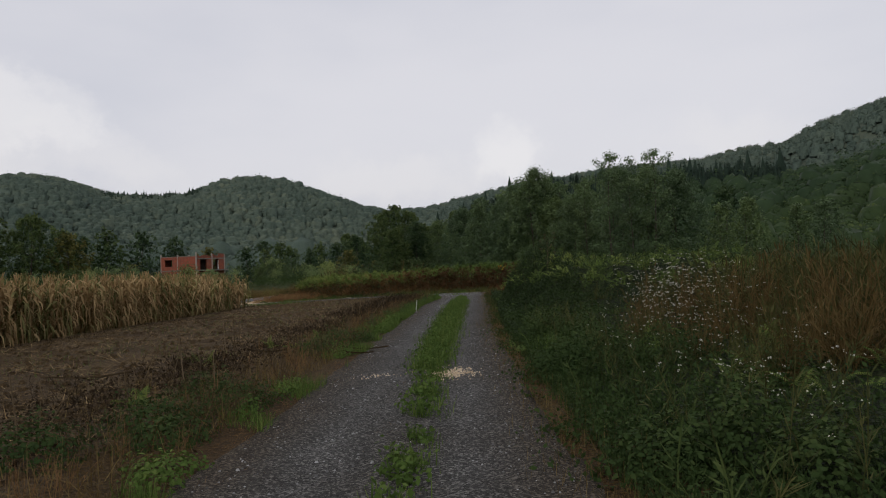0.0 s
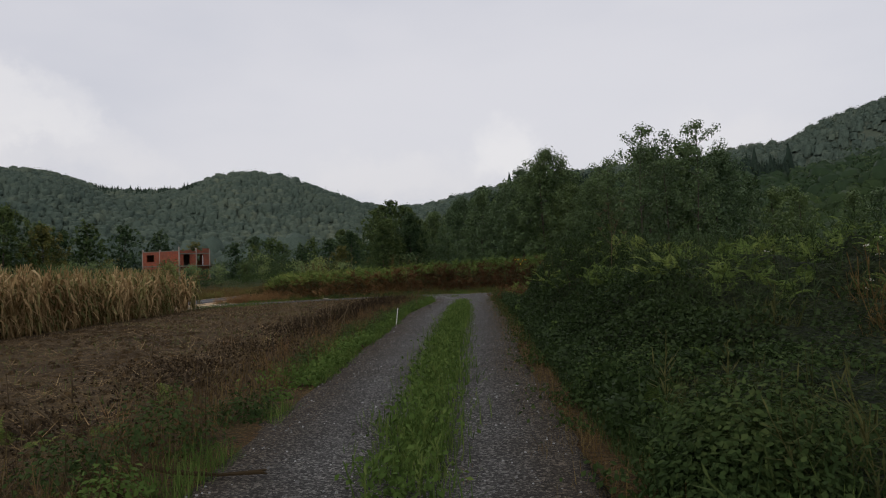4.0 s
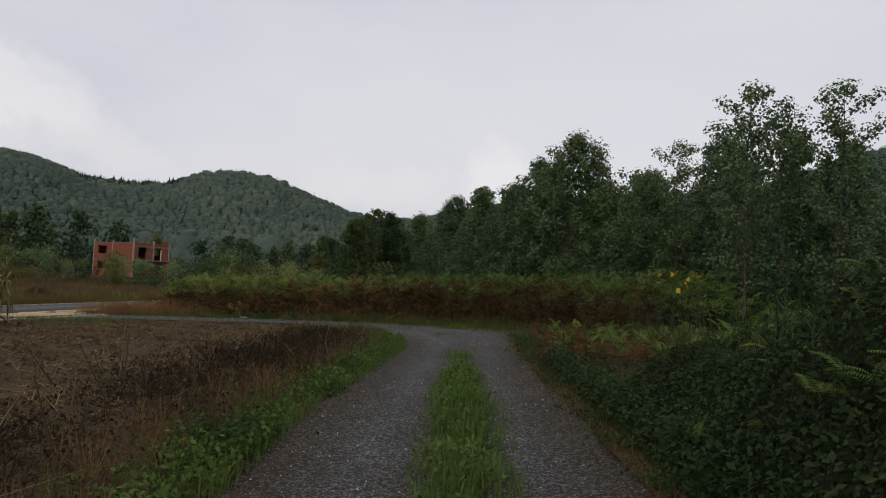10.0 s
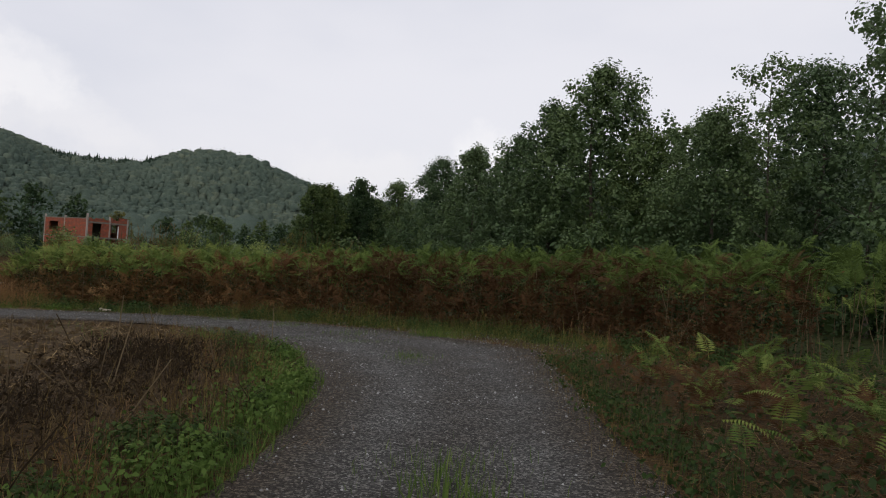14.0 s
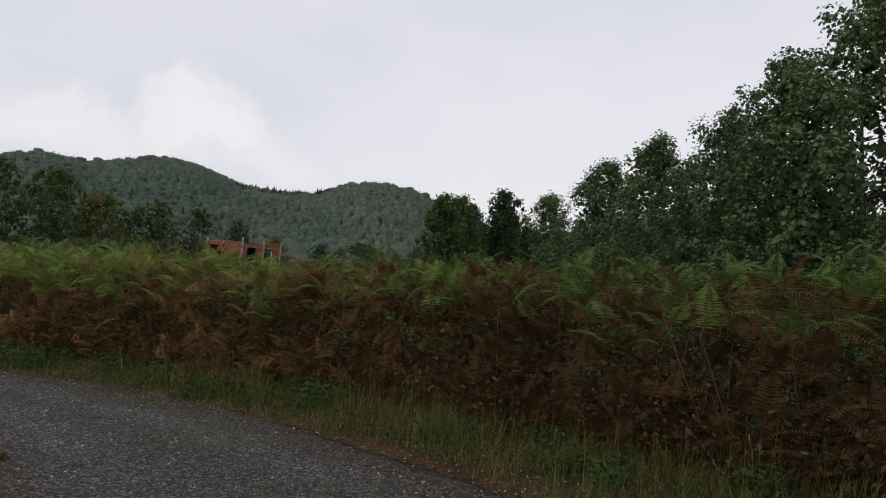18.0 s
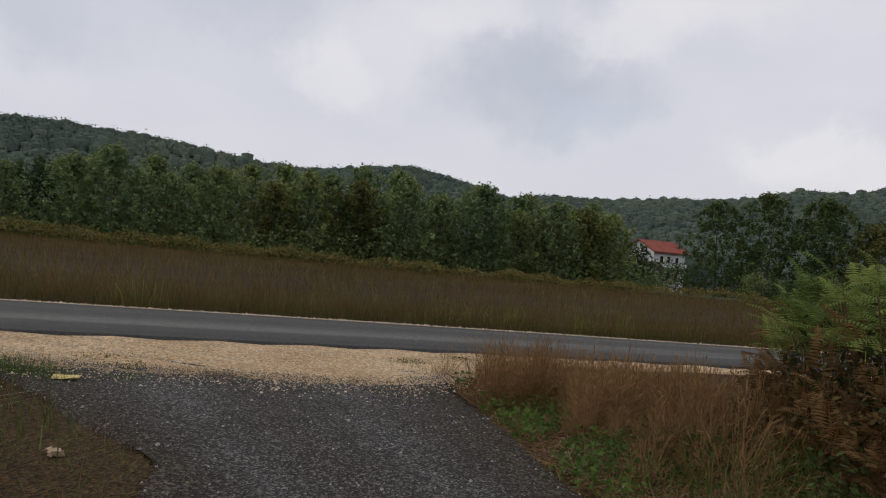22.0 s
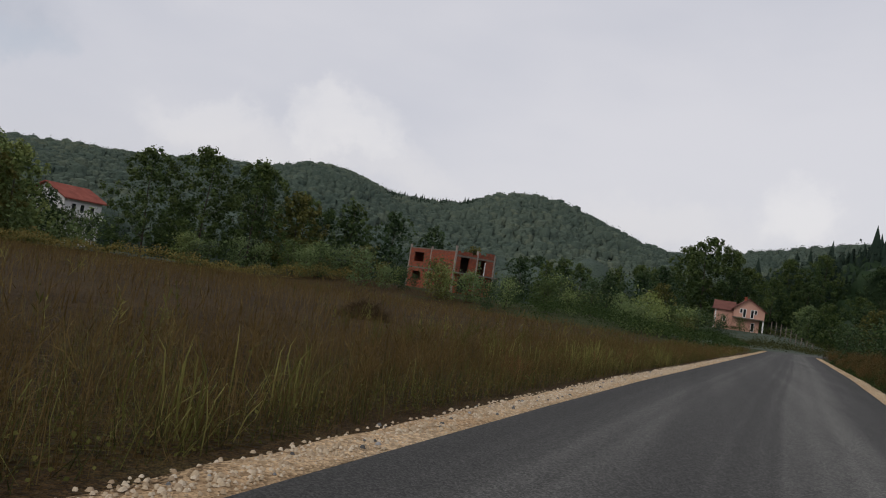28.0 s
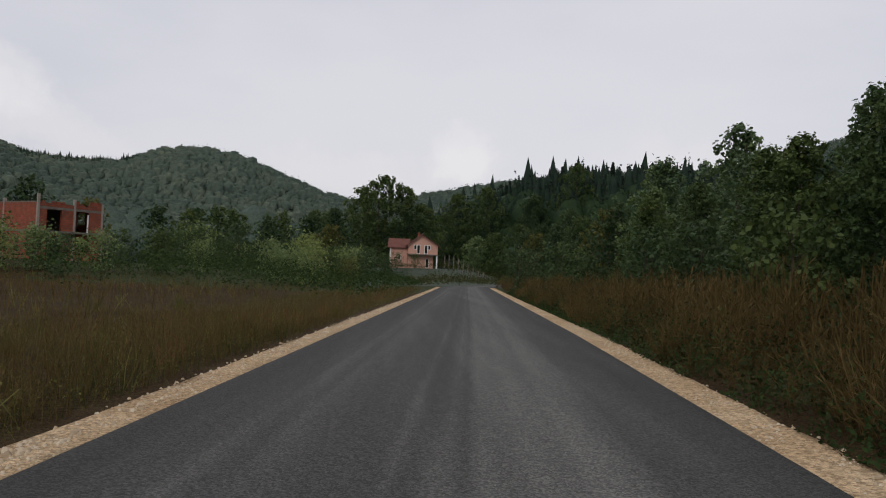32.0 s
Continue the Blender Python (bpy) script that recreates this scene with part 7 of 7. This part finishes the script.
def pink_house():
    """Gabled house: its front lies at y = 0 and faces south; x from the gable's left corner."""
    ob = new("pink_house")
    ob.matrix_world = pose(-13.25, 207.3, -2.05, 0, 0, 2) @ Matrix.Diagonal((.87, .87, .87, 1))
    G, e, apex = 6.8, 5.5, 7.9
    part("gable_wall", prism(bmesh.new(), [(0, 3.5), (G, 3.5), (G, e), (G / 2 - .3, apex), (0, e)], 0, 8.5), M_PINK, ob, "salmon-pink plastered gable")
    part("lower_wall", box(bmesh.new(), 0.1, G - .9, 1.0, 8.4, 0, 3.3), M_PINK, ob)
    part("side_wing", box(bmesh.new(), -4.0, 0, 1.4, 8.4, 0, 5.0), M_PINK, ob, "salmon-pink side wing")
    block("balcony_slab", -.15, G + .15, -.5, 1.2, 3.3, 3.5, M_CONCRETE, ob)
    block("corner_column", G - .3, G, -.2, .15, 0, 3.3, M_TRIM, ob, "white corner column")
    block("corner_column", -4.05, -3.8, 1.3, 1.55, 0, 5.0, M_TRIM, ob)
    bm = bmesh.new()
    prism(bm, [(-.55, e - .35), (G / 2 - .3, apex), (G + .55, e - .35), (G + .55, e - .17), (G / 2 - .3, apex + .2), (-.55, e - .17)], -.6, 9.0)
    part("roof", bm, M_ROOF_DARK, ob, "red-brown tiled gable roof")
    bm = bmesh.new()
    for q in (((-4.6, .8, 4.85), (.6, .8, 4.85), (.6, 4.6, 7.0), (-4.4, 4.6, 7.0)), ((-4.4, 4.6, 7.0), (.6, 4.6, 7.0), (.6, 8.9, 4.85), (-4.6, 8.9, 4.85)), ((-4.6, .8, 4.7), (-4.6, .8, 4.85), (-4.4, 4.6, 7.0), (-4.6, 8.9, 4.85)), ((-4.6, .8, 4.7), (.6, .8, 4.7), (.6, .8, 4.85), (-4.6, .8, 4.85))):
        bm.faces.new([bm.verts.new(p) for p in q])
    part("wing_roof", bm, M_ROOF_DARK, ob, "red-brown tiled side roof")
    block("chimney", 2.3, 2.9, 4.0, 4.6, 7.2, 8.6, M_BRICK, ob)
    for x0, x1, z0 in ((1.3, 1.95, 4.5), (2.0, 2.75, 3.55), (3.7, 4.45, 3.55), (4.5, 5.15, 4.5)):
        casement(ob, x0, x1, z0, 5.6, -.02)
    casement(ob, 4.1, 4.9, .4, 2.5, .97)
    casement(ob, -2.2, -1.5, 2.0, 3.2, 1.37)
    tagged(ob, "two-storey salmon-pink house with a brown tiled gable roof", "house")


pink_house()


def white_house():
    ob = new("white_house")
    ob.matrix_world = pose(-119.5, 134.6, -4.6, 0, 0, 96)
    L, D, e, apex = 8.6, 8.0, 8.2, 10.3
    bm = bmesh.new()
    part("wall", box(bm, 0, L, 0, D, 0, e), M_WHITE, ob, "white plastered walls")
    bm = bmesh.new()
    pr = [(-.7, e - .25), (D / 2, apex), (D + .7, e - .25), (D + .7, e - .05), (D / 2, apex + .2), (-.7, e - .05)]
    a = [bm.verts.new((-.7, y, z)) for y, z in pr]
    b = [bm.verts.new((L + .7, y, z)) for y, z in pr]
    bm.faces.new(a)
    bm.faces.new(b[::-1])
    for i in range(6):
        j = (i + 1) % 6
        bm.faces.new((a[j], a[i], b[i], b[j]))
    part("roof", bm, M_ROOF, ob, "bright red tiled saddle roof")
    bm = bmesh.new()
    for x in (0, L - .2):
        vs = [bm.verts.new((x + dx, y, z)) for dx in (0, .2) for y, z in ((0, e), (D, e), (D / 2, apex - .05))]
        bm.faces.new(vs[:3]), bm.faces.new(vs[3:][::-1])
    part("gable", bm, M_WHITE, ob)
    block("balcony", .5, L - .5, -1.1, 0, 4.9, 5.1, M_CONCRETE, ob)
    block("balcony_rail", .5, L - .5, -1.1, -1.04, 5.1, 5.95, M_TRIM, ob)
    for x0, z0, z1 in ((1.6, 5.3, 7.4), (3.5, 5.2, 7.4), (5.8, 6.0, 7.3), (1.6, 2.4, 4.0), (3.6, 2.2, 4.2), (5.8, 2.6, 4.0)):
        casement(ob, x0, x0 + 1.1, z0, z1, -.02)
    tagged(ob, "white two-storey house with a red tiled roof", "house")


white_house()


def tan_house():
    ob = new("tan_house")
    ob.matrix_world = pose(-165, 152, -1.6, 0, 0, 90)
    part("wall", box(bmesh.new(), 0, 7, 0, 7, 0, 5.5), M_WHITE, ob)
    part("roof", prism(bmesh.new(), [(-.5, 5.4), (3.5, 7.2), (7.5, 5.4), (7.5, 5.6), (3.5, 7.4), (-.5, 5.6)], -.5, 7.5), M_WOOD_GREY, ob, "pale tan roof")
    tagged(ob, "small house with a pale tan roof among trees", "house")


tan_house()


def utility_pole(x, y, top):
    ob = new("utility_pole")
    z = float(Z(x, y))
    ob.matrix_world = pose(x, y, z, 0.6, 0.8, 0)
    v, f = tube([(0, 0, 0), (0, 0, (top - z) * .5), (0, 0, top - z)], [.17, .14, .1], 10)
    p = new("pole", mesh_np("pole", v, f, M_CONCRETE, shade=True))
    p.parent = ob
    block("crossarm", -.6, .6, -.05, .05, top - z - .5, top - z - .4, M_WOOD_GREY, ob)
    for k in (-.5, .5):
        block("insulator", k - .04, k + .04, -.04, .04, top - z - .4, top - z - .2, M_TRIM, ob)
    tagged(ob, "pale grey concrete utility pole before the trees", "utility pole")


utility_pole(-37.0, 213.2, 4.45)

# fence beside the pink house
fence = new("fence")
fence.matrix_world = pose(0, 0, 0)
for i in range(9):
    fx, fy = -6.0 + i * .74, 205.6 - i * 1.9
    zb = float(Z(fx, fy)) - .1
    block("post", fx - .07, fx + .07, fy - .07, fy + .07, zb, zb + 2.0 + .8 * (1 - i / 8), M_CONCRETE, fence)
for k in (1.0, 1.8):
    v, f = tube([(-6.0 + i * .74, 205.6 - i * 1.9, float(Z(-6.0 + i * .74, 205.6 - i * 1.9)) + k) for i in range(9)], [.015] * 9, 4)
    w = new("wire", mesh_np("wire", v, f, M_CONCRETE))
    w.parent = fence
tagged(fence, "wire fence with pale concrete posts beside a house", "fence")

# stake at the track's edge
stake = new("marker_stake")
stake.matrix_world = pose(-1.16, 23.3, float(Z(-1.16, 23.3)) - .02, 0, 7, 20)
v, f = tube([(0, 0, 0), (0.004, 0, .2), (0, 0, .42)], [.008, .0075, .007], 8)
place("rod", mesh_np("rod", v, f, M_TRIM, shade=True), stake)
block("cap", -.009, .009, -.009, .009, .42, .43, M_TRIM, stake)
tagged(stake, "thin white plastic stake at the verge", "stake")


def splinter(name, x, y, turn, size, mat, label, category, up=0.03):
    r = random.Random(int(x * 100) % 97)
    bm = box(bmesh.new(), -.5 * size[0], .5 * size[0], -.5 * size[1], .5 * size[1], 0, size[2])
    bmesh.ops.subdivide_edges(bm, edges=bm.edges[:], cuts=2, use_grid_fill=True)
    for q in bm.verts:
        q.co += Vector((r.uniform(-1, 1) * size[0] * .04, r.uniform(-1, 1) * size[1] * .18, r.uniform(-1, 1) * size[2] * .3 + abs(q.co.x) * .12))
    me = bpy.data.meshes.new(name)
    bm.to_mesh(me)
    bm.free()
    me.materials.append(mat)
    place(name, me, label=label, category=category, at=pose(x, y, float(Z(x, y)) + up, 0, 0, turn))


splinter("broken_board", -6.75, 46.42, 150, (.34, .06, .03), M_PALE, "pale broken piece of board at the gravel's edge", "board")
splinter("yellow_card", -12.2, 43.4, 80, (.2, .1, .012), M_CARD, "crumpled yellowish card lying on the gravel", "litter")
splinter("pale_rock", -10.0, 43.6, 20, (.1, .06, .025), M_STONE, "flat pale rock lying at the gravel's edge", "rock", .0)
splinter("fallen_stick", -1.5, 11.75, 165, (.9, .022, .022), M_BRUSH, "dark stick lying across the rut's edge", "stick", .03)
splinter("fallen_stick", -3.2, 12.0, 160, (.8, .016, .016), M_BRUSH, "dark weathered stick lying at the field's edge", "stick", .06)
splinter("fallen_stick", -1.55, 11.2, 150, (.7, .016, .016), M_BRUSH, "dark weathered stick lying beside the track", "stick")
splinter("maize_stalk", -6.6, 17.5, 100, (1.1, .022, .02), M_STEM, "dry maize stalk lying on the tilled soil", "stalk", .08)
splinter("maize_stalk", -5.0, 9.5, 12, (1.1, .022, .02), M_STEM, "dry maize stalk lying on the tilled soil", "stalk", .08)
splinter("maize_stalk", -8.4, 25.0, 175, (1.1, .022, .02), M_STEM, "dry maize stalk lying on the tilled soil", "stalk", .08)


def brush_heap():
    r = np.random.RandomState(9)
    n = 1500
    a, q = r.rand(n) * 6.283, np.sqrt(r.rand(n))
    x, y = -28.2 + np.cos(a) * q * .9, 71.4 + np.sin(a) * q * .75
    z = Z(x, y) + .62 * (1 - q ** 1.6) * r.rand(n) ** .5
    pr = np.array([(-.5, -.012, 0), (-.5, .012, 0), (.5, .012, 0), (.5, -.012, 0), (-.5, -.01, .025), (-.5, .01, .025), (.5, .008, .02), (.5, -.008, .02)])
    pf = np.array([(0, 1, 5, 4), (1, 2, 6, 5), (2, 3, 7, 6), (3, 0, 4, 7), (4, 5, 6, 7)])
    v, f, t = spread(pr, pf, np.stack([x, y, z], 1), r.uniform(0, 6.283, n), r.uniform(.25, .7, n), lean=r.normal(0, .5, n))
    place("brush_heap", mesh_np("brush_heap", v, f, M_BRUSH, tint=t), label="dark heap of cut branches on the meadow", category="heap")


brush_heap()


def umbel_plant(x, y, height):
    """A tall dry stalk with branches that end in flat seed heads."""
    r = np.random.RandomState(3)
    ob = new("dry_umbel_plant")
    ob.matrix_world = pose(x, y, float(Z(x, y)) - .02)
    v, f = tube([(0, 0, 0), (.02, .01, height * .5), (.05, 0, height * .93)], [.006, .005, .003], 6)
    place("stalk", mesh_np("stalk", v, f, M_STEM, tint=np.full(len(v), .5), shade=True), ob)
    for k in range(9):
        u, a = .68 + .3 * k / 9, k * 2.4
        p = np.array([.05 * u, 0, height * u * .95])
        e = p + np.array([math.cos(a) * .2, math.sin(a) * .2, .2 + .08 * r.rand()])
        v, f = tube([p, (p + e) / 2 + (0, 0, -.02), e], [.003, .0025, .002], 4)
        heads, hf, off = [v], [f], len(v)
        for j in range(7):
            b = j * .9
            q = e + np.array([math.cos(b) * .05 * (j > 0), math.sin(b) * .05 * (j > 0), .05])
            v2, f2 = tube([e, q], [.001, .0035], 4)
            heads.append(v2), hf.append(f2 + off)
            off += len(v2)
        v = np.concatenate(heads)
        place("umbel", mesh_np("umbel", v, np.concatenate(hf), M_STEM, tint=np.full(len(v), .35)), ob)
    tagged(ob, "tall dry brown umbel plant standing over the bracken", "plant")


umbel_plant(2.6, 18.6, 2.15)
